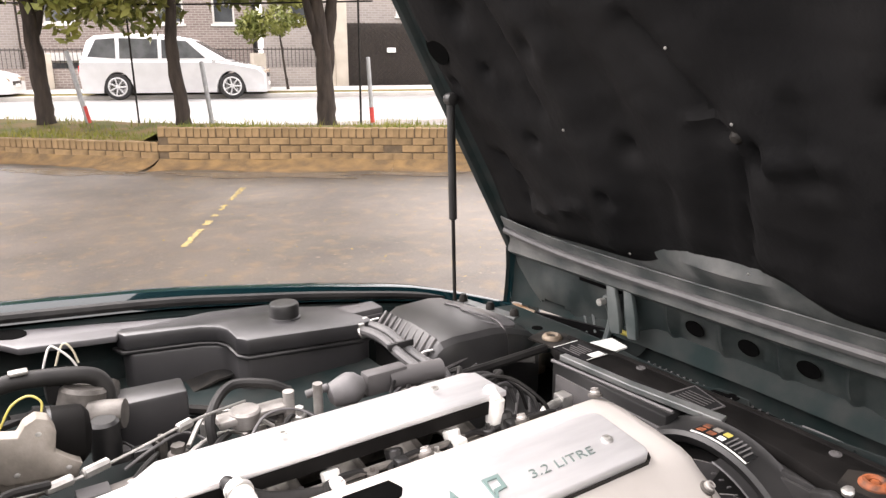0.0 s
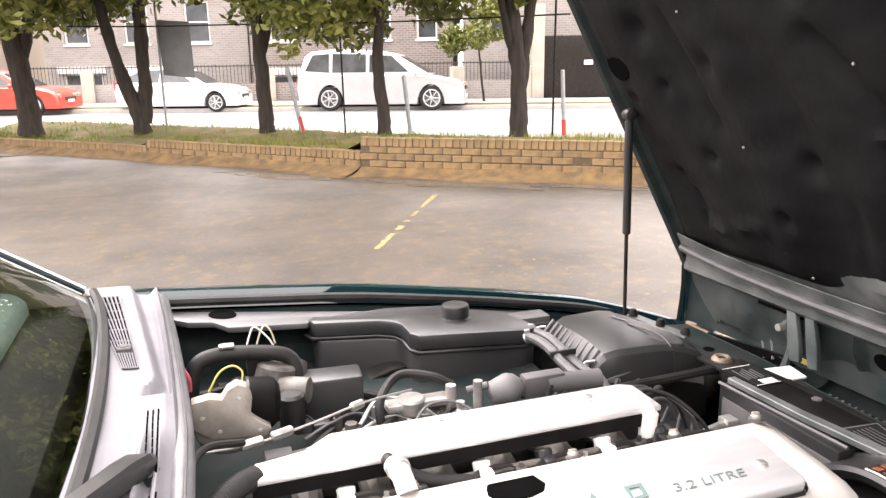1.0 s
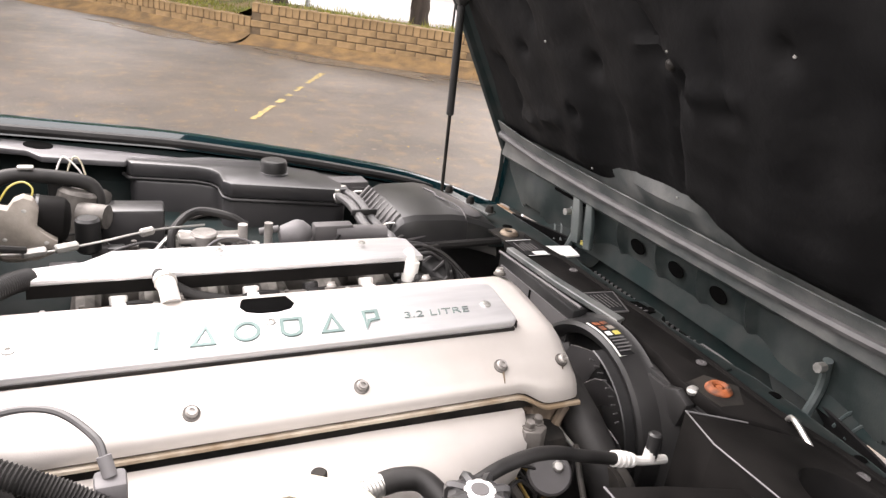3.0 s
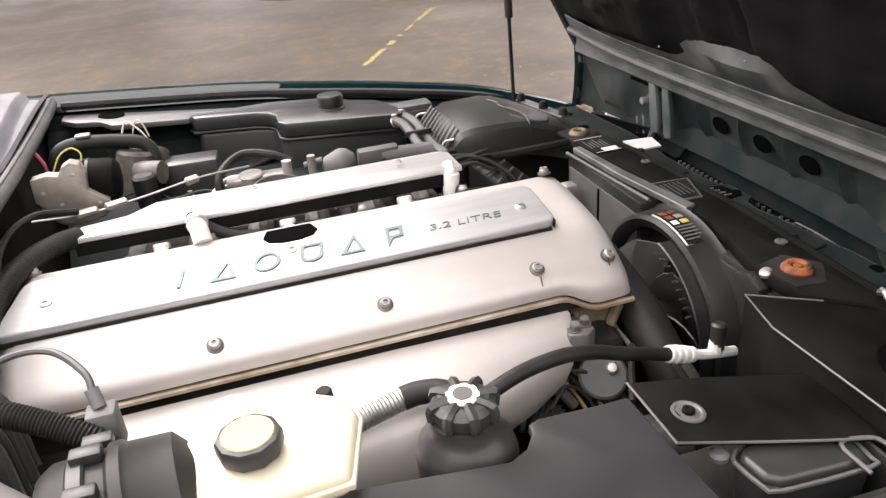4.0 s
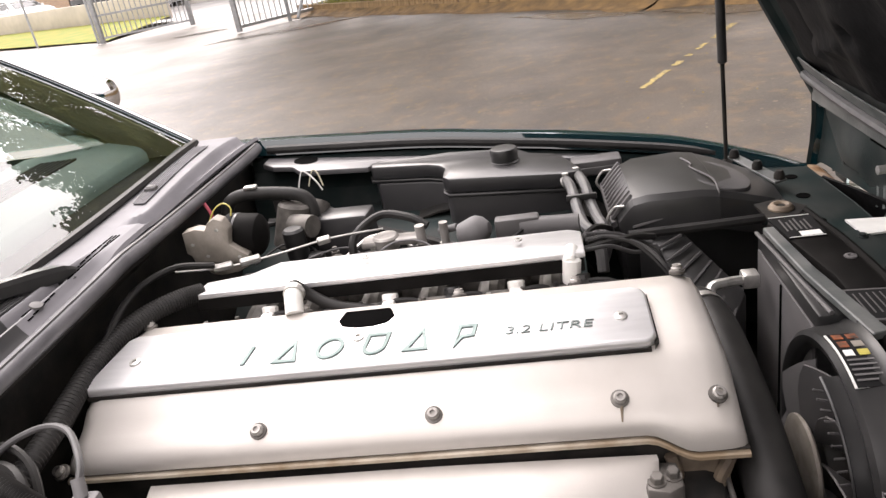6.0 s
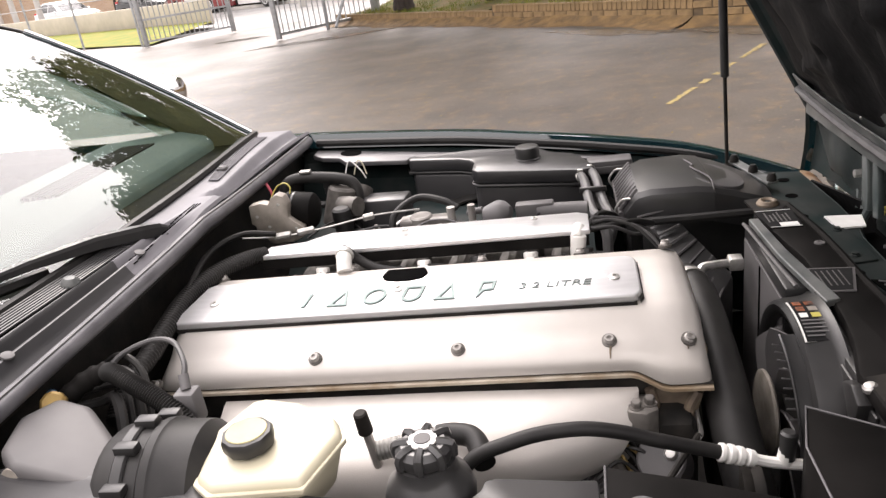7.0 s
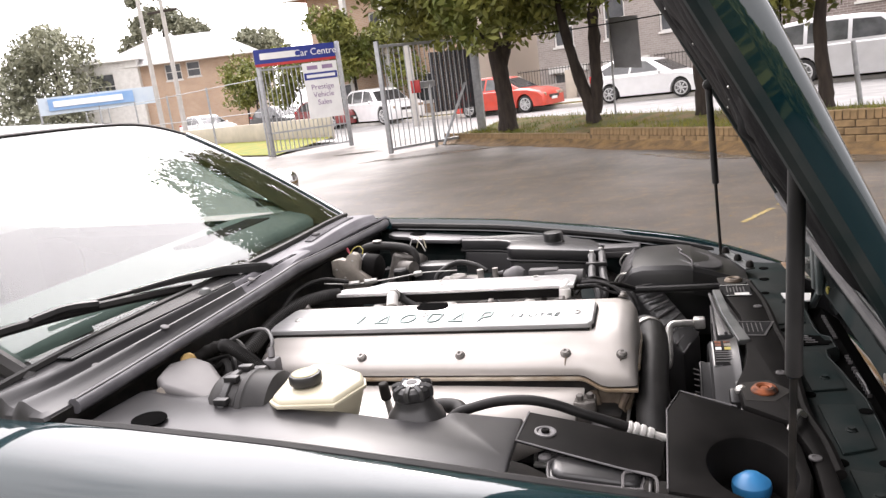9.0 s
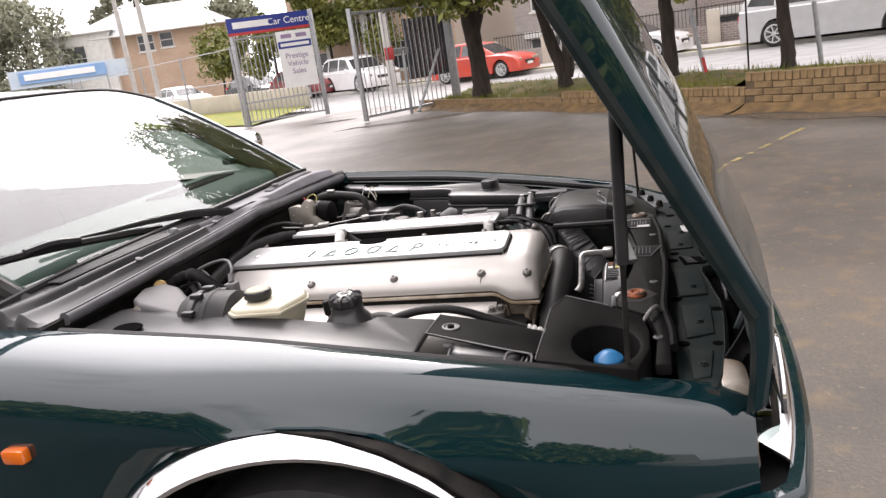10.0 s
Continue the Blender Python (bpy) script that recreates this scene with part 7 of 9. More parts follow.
part("filler_neck", cyl((0.478, -0.326, 0.69), (0.478, -0.326, 0.724), 0.022, seg=20), M_PLASTIC, wtank)
part("clip_wire", tube([(0.53, -0.25, 0.76), (0.555, -0.19, 0.77), (0.57, -0.18, 0.745), (0.57, -0.24, 0.74)], 0.004, 6, 6), M_STEEL, car)

# ---- materials of the place ----
M_ASPHALT = mat("wet_asphalt", (0.084, 0.07, 0.056), (0.05, 0.0425, 0.0345), 0.38, 0.0, 0.8, 90, 0.5, spec=0.65, rough2=0.66, contrast=(0.32, 0.68), dist=0.005)
# asphalt: fine aggregate and scattered brown debris over the broad damp patches
an, al = M_ASPHALT.node_tree.nodes, M_ASPHALT.node_tree.links
a_bsdf = an["Principled BSDF"]
a_base = a_bsdf.inputs["Base Color"].links[0].from_socket
a_tc = an.new("ShaderNodeTexCoord")
for a_scale, a_lo, a_hi, a_col, a_mode, a_fac in ((60.0, 0.4, 0.62, (1.5, 1.45, 1.38, 1), "MULTIPLY", 0.7), (7.0, 0.52, 0.72, (0.2, 0.13, 0.06, 1), "MIX", 0.5), (0.35, 0.42, 0.66, (0.7, 0.7, 0.72, 1), "MULTIPLY", 0.75), (1.9, 0.5, 0.6, (0.72, 0.72, 0.74, 1), "MULTIPLY", 0.7), (26.0, 0.64, 0.69, (0.3, 0.24, 0.15, 1), "MIX", 0.4)):
    a_nz, a_rp, a_mx, a_ml = an.new("ShaderNodeTexNoise"), an.new("ShaderNodeMapRange"), an.new("ShaderNodeMixRGB"), an.new("ShaderNodeMath")
    a_nz.inputs["Scale"].default_value, a_nz.inputs["Detail"].default_value = a_scale, 5.0
    al.new(a_tc.outputs["Object"], a_nz.inputs["Vector"])
    al.new(a_nz.outputs["Fac"], a_rp.inputs["Value"])
    a_rp.inputs["From Min"].default_value, a_rp.inputs["From Max"].default_value = a_lo, a_hi
    a_ml.operation, a_ml.inputs[1].default_value = "MULTIPLY", a_fac
    al.new(a_rp.outputs["Result"], a_ml.inputs[0])
    a_mx.blend_type, a_mx.inputs["Color2"].default_value = a_mode, a_col
    al.new(a_ml.outputs["Value"], a_mx.inputs["Fac"])
    al.new(a_base, a_mx.inputs["Color1"])
    a_base = a_mx.outputs["Color"]
al.new(a_base, a_bsdf.inputs["Base Color"])
M_UNSEEN_DARK = mat("unseen_dark_patch", (0.022, 0.021, 0.021), (0.034, 0.032, 0.031), 0.85, 0.0, 1.2, 120, 0.4, spec=0.1)
M_ROAD = mat("road_asphalt", (0.21, 0.205, 0.2), (0.165, 0.162, 0.158), 0.35, 0.0, 1.5, 120, 0.2, rough2=0.7)
M_CONCRETE = mat("pale_concrete", (0.5, 0.48, 0.45), (0.4, 0.385, 0.36), 0.6, 0, 2.0, 60, 0.2)
M_BRICK = mat("tan_brick", (0.25, 0.165, 0.08), (0.15, 0.1, 0.05), 0.8, 0.0, 7, 120, 0.4, per_object=0.14)
M_MORTAR = mat("dark_mortar", (0.12, 0.085, 0.05), (0.08, 0.058, 0.035), 0.9, 0.0, 12, 120, 0.4)
M_SOIL = mat("leafy_soil", (0.17, 0.12, 0.06), (0.09, 0.1, 0.035), 0.9, 0.0, 3, 60, 0.6, dist=0.01, spec=0.1)
M_GRASS = mat("grass_blades", (0.12, 0.16, 0.03), (0.22, 0.19, 0.045), 0.7, 0.0, 2.0, 50, 0.0, spec=0.12)
M_BARK = mat("dark_bark", (0.022, 0.016, 0.013), (0.05, 0.038, 0.03), 0.85, 0.0, 14, 60, 0.8, stretch=(1, 1, 0.25), dist=0.01)
M_LEAF = mat("leaves", (0.09, 0.115, 0.018), (0.2, 0.2, 0.04), 0.5, 0.0, 1.2, 40, 0.0)
# distance haze is mixed into this paler, greyer leaf colour
M_LEAF_FAR = mat("hazy_far_leaves", (0.19, 0.2, 0.14), (0.28, 0.285, 0.2), 0.6, 0.0, 0.6, 20, 0.0)
M_YLINE = mat("worn_yellow_paint", (0.36, 0.27, 0.08), (0.13, 0.11, 0.08), 0.6, 0.0, 40, 90, 0.2)
M_PUDDLE = mat("shallow_water", (0.1, 0.092, 0.08), (0.09, 0.08, 0.07), 0.1, 0.0, 2, 100, 0.1, spec=0.6, rough2=0.3)
M_MUD = mat("brown_leaf_litter", (0.2, 0.12, 0.045), (0.1, 0.064, 0.03), 0.7, 0.0, 6, 70, 0.8, dist=0.012)
M_GALV = mat("galvanised_steel", (0.42, 0.43, 0.44), (0.33, 0.34, 0.35), 0.4, 0.5, 12, 200, 0.05)
M_SLAT = mat("dark_grey_slats", (0.045, 0.048, 0.056), (0.07, 0.07, 0.08), 0.5, 0.2, 8, 200, 0.05)
M_SIGN_BLUE = mat("blue_sign_board", (0.025, 0.04, 0.24), (0.03, 0.05, 0.28), 0.35, 0, 4, 100, 0.02)
M_SIGN_WHITE = mat("white_sign_board", (0.88, 0.88, 0.87), (0.82, 0.82, 0.81), 0.4, 0, 4, 100, 0.02)
M_SIGN_RED = mat("red_sign_band", (0.55, 0.05, 0.05), None, 0.4, 0, 4, 100, 0.02)
M_SIGN_PRINT = mat("purple_print", (0.35, 0.25, 0.4), None, 0.5, 0, 4, 100, 0.0)
M_GREY_SIGN = mat("grey_sign_back", (0.3, 0.3, 0.31), (0.25, 0.25, 0.26), 0.5, 0.3, 4, 100, 0.03)
M_WHITE_CAR = mat("white_car_paint", (0.78, 0.78, 0.78), (0.72, 0.72, 0.72), 0.3, 0.0, 3, 300, 0.0, coat=0.8)
M_SILVER_CAR = mat("silver_car_paint", (0.58, 0.58, 0.585), (0.53, 0.53, 0.535), 0.35, 0.3, 3, 300, 0.0, coat=0.8)
M_RED_CAR = mat("red_car_paint", (0.62, 0.06, 0.03), (0.52, 0.05, 0.03), 0.3, 0.0, 3, 300, 0.0, coat=0.8)
M_DARKRED_CAR = mat("dark_red_car_paint", (0.22, 0.03, 0.03), None, 0.3, 0.0, 3, 300, 0.0, coat=0.8)
M_DARK_CAR = mat("dark_car_paint", (0.04, 0.045, 0.05), None, 0.3, 0.0, 3, 300, 0.0, coat=0.8)
M_CAR_GLASS = mat("dark_car_glass", (0.06, 0.063, 0.065), (0.1, 0.103, 0.106), 0.08, 0.0, 3, 100, 0.0, coat=0.6)
M_TAIL = mat("red_tail_lens", (0.5, 0.03, 0.03), None, 0.2, 0, 20, 100, 0.0)
M_FRAME_WHITE = mat("white_timber", (0.72, 0.71, 0.68), (0.62, 0.61, 0.58), 0.6, 0, 4, 100, 0.05)
M_RENDER = mat("cream_render", (0.5, 0.45, 0.38), (0.42, 0.38, 0.32), 0.8, 0, 2, 60, 0.1)
M_ROOF = mat("terracotta_roof", (0.3, 0.17, 0.11), (0.22, 0.13, 0.09), 0.8, 0, 2, 20, 0.3)
M_ROOF_PALE = mat("pale_metal_roof", (0.6, 0.6, 0.6), (0.5, 0.5, 0.5), 0.5, 0.2, 2, 30, 0.1)
M_BANNER = mat("pale_blue_banner", (0.5, 0.59, 0.68), (0.58, 0.66, 0.72), 0.6, 0, 1.2, 30, 0.05)
M_PANE = mat("house_window_glass", (0.045, 0.05, 0.055), (0.09, 0.095, 0.1), 0.1, 0.0, 1.5, 30, 0.0)
M_RED_PAINT = mat("red_post_paint", (0.6, 0.06, 0.05), None, 0.5, 0, 20, 100, 0.05)
M_LATTICE = mat("dark_lattice", (0.035, 0.03, 0.028), (0.05, 0.045, 0.04), 0.6, 0.1, 8, 100, 0.1)


def brickwork(name, col, col2, mortar):
    """Far brick walls: courses as a pattern, too small to pick apart."""
    m = bpy.data.materials.new(name)
    m.use_nodes = True
    n, l = m.node_tree.nodes, m.node_tree.links
    b, tc, br, mp = n["Principled BSDF"], n.new("ShaderNodeTexCoord"), n.new("ShaderNodeTexBrick"), n.new("ShaderNodeMapping")
    l.new(tc.outputs["UV"], mp.inputs["Vector"])
    l.new(mp.outputs["Vector"], br.inputs["Vector"])
    br.inputs["Scale"].default_value = 1.0
    br.inputs["Brick Width"].default_value, br.inputs["Row Height"].default_value, br.inputs["Mortar Size"].default_value = 0.24, 0.086, 0.009
    br.inputs["Color1"].default_value, br.inputs["Color2"].default_value, br.inputs["Mortar"].default_value = (*col, 1), (*col2, 1), (*mortar, 1)
    nz, mx = n.new("ShaderNodeTexNoise"), n.new("ShaderNodeMixRGB")
    nz.inputs["Scale"].default_value = 0.7
    l.new(mp.outputs["Vector"], nz.inputs["Vector"])
    mx.blend_type, mx.inputs["Color2"].default_value = "MULTIPLY", (0.72, 0.7, 0.68, 1)
    l.new(nz.outputs["Fac"], mx.inputs["Fac"])
    l.new(br.outputs["Color"], mx.inputs["Color1"])
    l.new(mx.outputs["Color"], b.inputs["Base Color"])
    bp = n.new("ShaderNodeBump")
    bp.inputs["Strength"].default_value, bp.inputs["Distance"].default_value = 0.4, 0.01
    l.new(br.outputs["Fac"], bp.inputs["Height"])
    bp.invert = True
    l.new(bp.outputs["Normal"], b.inputs["Normal"])
    b.inputs["Roughness"].default_value = 0.8
    return m


M_BROWN_BRICK = brickwork("dark_brown_brickwork", (0.3, 0.245, 0.22), (0.23, 0.185, 0.168), (0.44, 0.42, 0.4))
M_ORANGE_BRICK = brickwork("orange_brickwork", (0.6, 0.42, 0.29), (0.53, 0.36, 0.25), (0.6, 0.52, 0.44))
M_GREY_BRICK = brickwork("grey_brown_brickwork", (0.4, 0.36, 0.335), (0.33, 0.295, 0.275), (0.46, 0.44, 0.42))

# ---- ground ----
WALL = [Vector(p) for p in ((8.6, 3.7), (6.6, 5.0), (3.9, 6.95), (1.7, 8.6), (-0.9, 11.5), (-4.6, 15.4))]
SU, SV = Vector((0.927, -0.375)), Vector((0.375, 0.927))


def street(s, d, z=0.0):
    """A place by its way along the street and its depth from the far kerb's parked cars."""
    p = Vector((0, 25.2)) + SU * s + SV * d
    return (p.x, p.y, z)


def ground_z(x, y):
    d = (Vector((x, y)) - Vector((0, 25.2))).dot(SV)
    t = min(1, max(0, (d + 11.5) / 3.0))
    return -0.1 * t


grid = [-600, -250, -100, -60, -40, -30, -24, -18, -14, -11, -8, -6, -4, -2, 0, 2, 4, 6, 8, 10, 12, 14, 16, 18, 20, 24, 30, 40, 60, 100, 250, 600]
setting("ground", sheet([[(x, y, ground_z(x, y)) for x in grid] for y in grid]), M_ASPHALT, "wet worn grey brown asphalt yard with puddles", "ground")
road = sheet([[street(s, d, -0.085 if abs(d + 4.2) < 4.5 else -0.087) for s in range(-60, 61, 6)] for d in (-9.0, -8.6, -4.0, 0.2)])
setting("road", road, M_ROAD, "pale wet asphalt street", "road")
kerb = sheet([[street(s, d, z) for s in range(-60, 61, 6)] for d, z in ((0.35, -0.09), (0.36, 0.03), (0.5, 0.04), (0.51, 0.03))], 0.02)
setting("kerb", kerb, M_CONCRETE, "concrete kerb along the street", "kerb")
verge = sheet([[street(s, d, z) for s in range(-60, 61, 6)] for d, z in ((0.5, 0.03), (1.6, 0.05))], 0.02)
setting("verge", verge, M_SOIL, "strip of worn grass beside the kerb", "verge")
path_ = sheet([[street(s, d, z) for s in range(-60, 61, 6)] for d, z in ((1.6, 0.055), (4.2, 0.07))], 0.02)
setting("pavement", path_, M_CONCRETE, "pale concrete footpath", "pavement")
# worn paint and puddles on the yard
def flat_patch(cx, cy, rx, ry, turn, z, n=28, rough=0.25, seed=0.0):
    bm = bmesh.new()
    vs = []
    for k in range(n):
        a = 2 * math.pi * k / n
        r = 1 + rough * noise.noise((math.cos(a) * 1.7 + seed, math.sin(a) * 1.7, seed)) * 2 + rough * 0.5 * noise.noise((math.cos(a) * 5 + seed, math.sin(a) * 5, seed))
        x, y = rx * r * math.cos(a), ry * r * math.sin(a)
        vs.append(bm.verts.new((cx + x * math.cos(turn) - y * math.sin(turn), cy + x * math.sin(turn) + y * math.cos(turn), z)))
    bm.faces.new(vs)
    return bm


def paint_strip(a, b, half, seed):
    """A worn painted stroke with ragged sides."""
    n = max(3, int((b - a).length / 0.04))
    d = (b - a).normalized()
    s = Vector((-d.y, d.x))
    rows = []
    for k in range(n + 1):
        c = a.lerp(b, k / n)
        w0, w1 = half * (0.55 + 0.6 * noise.noise((k * 0.7, seed * 9, 0.2))), half * (0.55 + 0.6 * noise.noise((k * 0.7, seed * 9, 5.2)))
        rows.append([(*(c - s * max(0.004, w0)), 0.004), (*(c + s * max(0.004, w1)), 0.004)])
    return sheet(rows)


random.seed(11)
p0, p1 = Vector((0.86, 4.62)), Vector((2.05, 6.75))
dashes = []
for t0, t1 in ((0.0, 0.22), (0.27, 0.34), (0.4, 0.44), (0.5, 0.6), (0.68, 0.95)):
    a, b = p0.lerp(p1, t0), p0.lerp(p1, t1)
    c, d = (a + b) / 2, b - a
    dashes.append(paint_strip(a, b, 0.045, t0))
setting("bay_marking", joined(*dashes), M_YLINE, "broken yellow parking line worn off the asphalt", "road marking")
puddles = [(2.6, 7.2, 1.1, 0.22, -0.65), (0.6, 8.9, 0.8, 0.2, -0.8), (3.9, 6.4, 0.6, 0.15, -0.6), (-0.55, 3.9, 0.2, 0.06, 0.3), (-4.2, 12.6, 1.3, 0.22, 0.2), (-6.6, 14.9, 0.5, 0.16, 0.1)]
for k, (cx, cy, rx, ry, turn) in enumerate(puddles):
    setting("puddle", flat_patch(cx, cy, rx, ry, turn, 0.004, 40, 0.35, k * 1.7), M_PUDDLE, "shallow puddle on the asphalt", "puddle")
litter = []
for a, b in zip(WALL, WALL[1:]):
    d = (b - a).normalized()
    nrm = Vector((-d.y, d.x)) if Vector((-d.y, d.x)).y < 0 else Vector((d.y, -d.x))
    n_ = int((b - a).length / 0.12)
    rows = []
    for k in range(n_ + 1):
        p = a.lerp(b, k / n_)
        wide = 0.36 + 0.2 * noise.noise((p.x * 0.9, p.y * 0.9, 2.0)) + 0.1 * noise.noise((p.x * 3.1, p.y * 3.1, 5.0))
        tall = 0.1 + 0.035 * noise.noise((p.x * 1.7, p.y * 1.7, 7.0))
        rows.append([(*(p + nrm * (0.05 + (wide - 0.05) * f)), 0.003 + tall * g + 0.006 * noise.noise((p.x * 9, p.y * 9, f * 3)) * g) for f, g in ((0.0, 1.0), (0.15, 0.72), (0.35, 0.4), (0.6, 0.17), (0.85, 0.05), (1.0, 0.0))])
    litter.append(sheet(rows))
tagged(setting("leaf_litter", joined(*litter), M_MUD, "brown wet leaf litter at the foot of the wall", "leaf litter"), kind="stuff")
fallen = []
for k in range(900):
    x, y = random.uniform(-6, 6), random.uniform(1.6, 11)
    if (Vector((x, y)) - WALL[2]).dot(Vector((0.586, 0.81))) > 0:
        continue
    a, s = random.uniform(0, 6.3), random.uniform(0.006, 0.02)
    c, n2 = Vector((x, y, 0.006)), Vector((math.cos(a), math.sin(a), 0))
    t = Vector((-n2.y, n2.x, 0)) * s * 0.5
    bm = bmesh.new()
    bm.faces.new([bm.verts.new(v) for v in (c - n2 * s, c + t, c + n2 * s + Vector((0, 0, 0.004)), c - t)])
    fallen.append(bm)
tagged(setting("fallen_leaves", joined(*fallen), mat("dry_yellow_leaf", (0.32, 0.24, 0.08), (0.2, 0.15, 0.07), 0.7, 0, 5, 50, 0), "scattered yellow brown leaves on the asphalt", "leaves"), kind="stuff")

# ---- trees ----
def leaf_cloud(blobs, count, size, seed):
    """Many small leaves spread through lumpy clumps."""
    rng = np.random.default_rng(seed)
    w = np.array([b[3] ** 2 for b in blobs])
    pick = rng.choice(len(blobs), count, p=w / w.sum())
    d = rng.normal(size=(count, 3))
    d /= np.linalg.norm(d, axis=1)[:, None]
    r = rng.uniform(0.35, 1.05, count) ** 0.6
    lump = np.array([1 + 0.55 * noise.noise((p[0] * 2.3 + seed, p[1] * 2.3, p[2] * 2.3 + k)) for k, p in zip(pick, d)])
    c = np.array([blobs[k][:3] for k in pick]) + d * (np.array([blobs[k][3] for k in pick]) * r * lump)[:, None] * np.array([1, 1, 0.8])
    a = rng.normal(size=(count, 3))
    a /= np.linalg.norm(a, axis=1)[:, None]
    b = np.cross(a, rng.normal(size=(count, 3)))
    b /= np.linalg.norm(b, axis=1)[:, None]
    s = rng.uniform(0.6, 1.3, count)[:, None] * size
    verts = np.stack([c - a * s, c + b * s * 0.45, c + a * s, c - b * s * 0.45], 1).reshape(-1, 3)
    me = bpy.data.meshes.new("crown")
    me.from_pydata(verts.tolist(), [], np.arange(count * 4).reshape(-1, 4).tolist())
    return me


def tree(at, stems, blobs, count, leaf, label, seed, bark=M_BARK, leafm=None, group="street trees"):
    """stems: lists of (x, y, z, radius) from the foot up; blobs: crown clumps."""
    t = thing("tree", at, label, "tree", group)
    meshes = []
    for stem in stems:
        n = len(stem)
        meshes.append(tube([Vector(p[:3]) for p in stem], lambda f: 0.78 * lerp_table([(k / (n - 1), stem[k][3]) for k in range(n)], f), 12, 5))
    bm = joined(*meshes)
    for v in bm.verts:
        v.co += v.normal * 0 + Vector((noise.noise(v.co * 6), noise.noise(v.co * 6 + Vector((9, 0, 0))), 0)) * 0.035
    local_part("trunk", bm, bark, t)
    me = leaf_cloud(blobs, count, leaf, seed)
    me.materials.append(leafm or M_LEAF)
    local_part("crown", me, None, t)
    return t


def clumps(cx, cy, z0, z1, spread, n, r, seed):
    rng = random.Random(seed)
    return [(cx + rng.uniform(-spread, spread), cy + rng.uniform(-spread, spread), z0 + (z1 - z0) * rng.random() ** 0.8, r * rng.uniform(0.6, 1.25)) for _ in range(n)]


BED = 0.3
tree((4.2, 9.37, BED), [[(0, 0, -0.1, 0.2), (0, 0, 0.3, 0.16), (-0.02, 0, 0.9, 0.14), (-0.06, 0, 1.4, 0.13), (-0.2, 0.05, 2.2, 0.1), (-0.4, 0.1, 3.4, 0.06)], [(0.03, 0, 0.5, 0.1), (0.1, 0, 1.3, 0.1), (0.2, -0.1, 2.2, 0.09), (0.5, -0.2, 3.4, 0.05)], [(-0.04, 0.02, 0.9, 0.08), (-0.2, 0.0, 1.5, 0.07), (-0.5, -0.1, 2.6, 0.05)]],
     clumps(0, 0, 1.95, 8.4, 1.75, 64, 0.75, 1), 56000, 0.082, "dark trunked street tree with forked stems and green crown", 1)
tree((2.43, 10.29, BED), [[(0.02, 0, -0.1, 0.15), (0, 0, 0.3, 0.12), (-0.06, 0, 1.0, 0.11), (-0.02, 0, 1.8, 0.1), (0.0, 0.05, 3.2, 0.07)], [(-0.03, 0, 1.9, 0.06), (0.3, 0, 2.8, 0.05)]],
     clumps(0, 0, 1.9, 7.8, 1.62, 57, 0.7, 2), 56000, 0.082, "slim dark trunked street tree with green crown", 2)
tree((0.88, 11.76, BED), [[(0.02, 0, -0.1, 0.18), (0, 0, 0.3, 0.15), (-0.02, 0, 1.0, 0.14), (-0.05, 0, 1.7, 0.13), (-0.15, 0.05, 2.5, 0.09), (-0.3, 0.1, 3.6, 0.06)], [(0.02, 0, 1.25, 0.09), (0.16, 0, 1.8, 0.08), (0.3, -0.1, 2.6, 0.06)]],
     clumps(0, 0, 1.75, 8.2, 1.75, 64, 0.75, 3), 56000, 0.085, "dark trunked street tree forking at head height", 3)
tree((-1.07, 13.44, BED), [[(0.05, 0, -0.1, 0.2), (0, 0, 0.2, 0.17), (-0.18, 0, 0.8, 0.14), (-0.36, 0, 1.6, 0.12), (-0.55, 0.1, 2.8, 0.08)], [(0.08, 0, 0.1, 0.16), (0.14, 0, 0.8, 0.14), (0.16, 0, 1.7, 0.13), (0.2, 0, 2.8, 0.09)]],
     clumps(-0.1, 0, 2.0, 8.6, 1.88, 68, 0.8, 4), 56000, 0.09, "street tree with two dark stems in a vee", 4)
tree((-2.92, 14.4, BED), [[(0, 0, -0.1, 0.3), (0, 0, 0.25, 0.24), (-0.03, 0, 0.9, 0.22), (-0.1, 0, 1.6, 0.22), (-0.3, 0.1, 2.6, 0.15), (-0.5, 0.1, 3.8, 0.08)], [(0, 0, 1.2, 0.15), (0.25, 0, 2.0, 0.12), (0.5, 0.1, 3.0, 0.08)], [(-0.05, 0, 1.5, 0.12), (-0.6, 0, 2.1, 0.08), (-1.2, 0, 2.6, 0.05)]],
     clumps(-0.4, 0, 2.2, 8.8, 2.25, 64, 0.85, 5) + [(-1.7, -0.3, 2.6, 0.7), (-2.1, -0.2, 3.1, 0.8), (-1.2, -0.4, 2.3, 0.5), (0.8, 0, 2.4, 0.5)], 56000, 0.095, "broad street tree with a thick dark trunk and low crown", 5)
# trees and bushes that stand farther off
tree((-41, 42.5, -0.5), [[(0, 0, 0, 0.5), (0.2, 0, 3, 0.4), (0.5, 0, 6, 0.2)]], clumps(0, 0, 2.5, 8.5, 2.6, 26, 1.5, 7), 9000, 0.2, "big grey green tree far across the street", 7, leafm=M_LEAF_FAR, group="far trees")
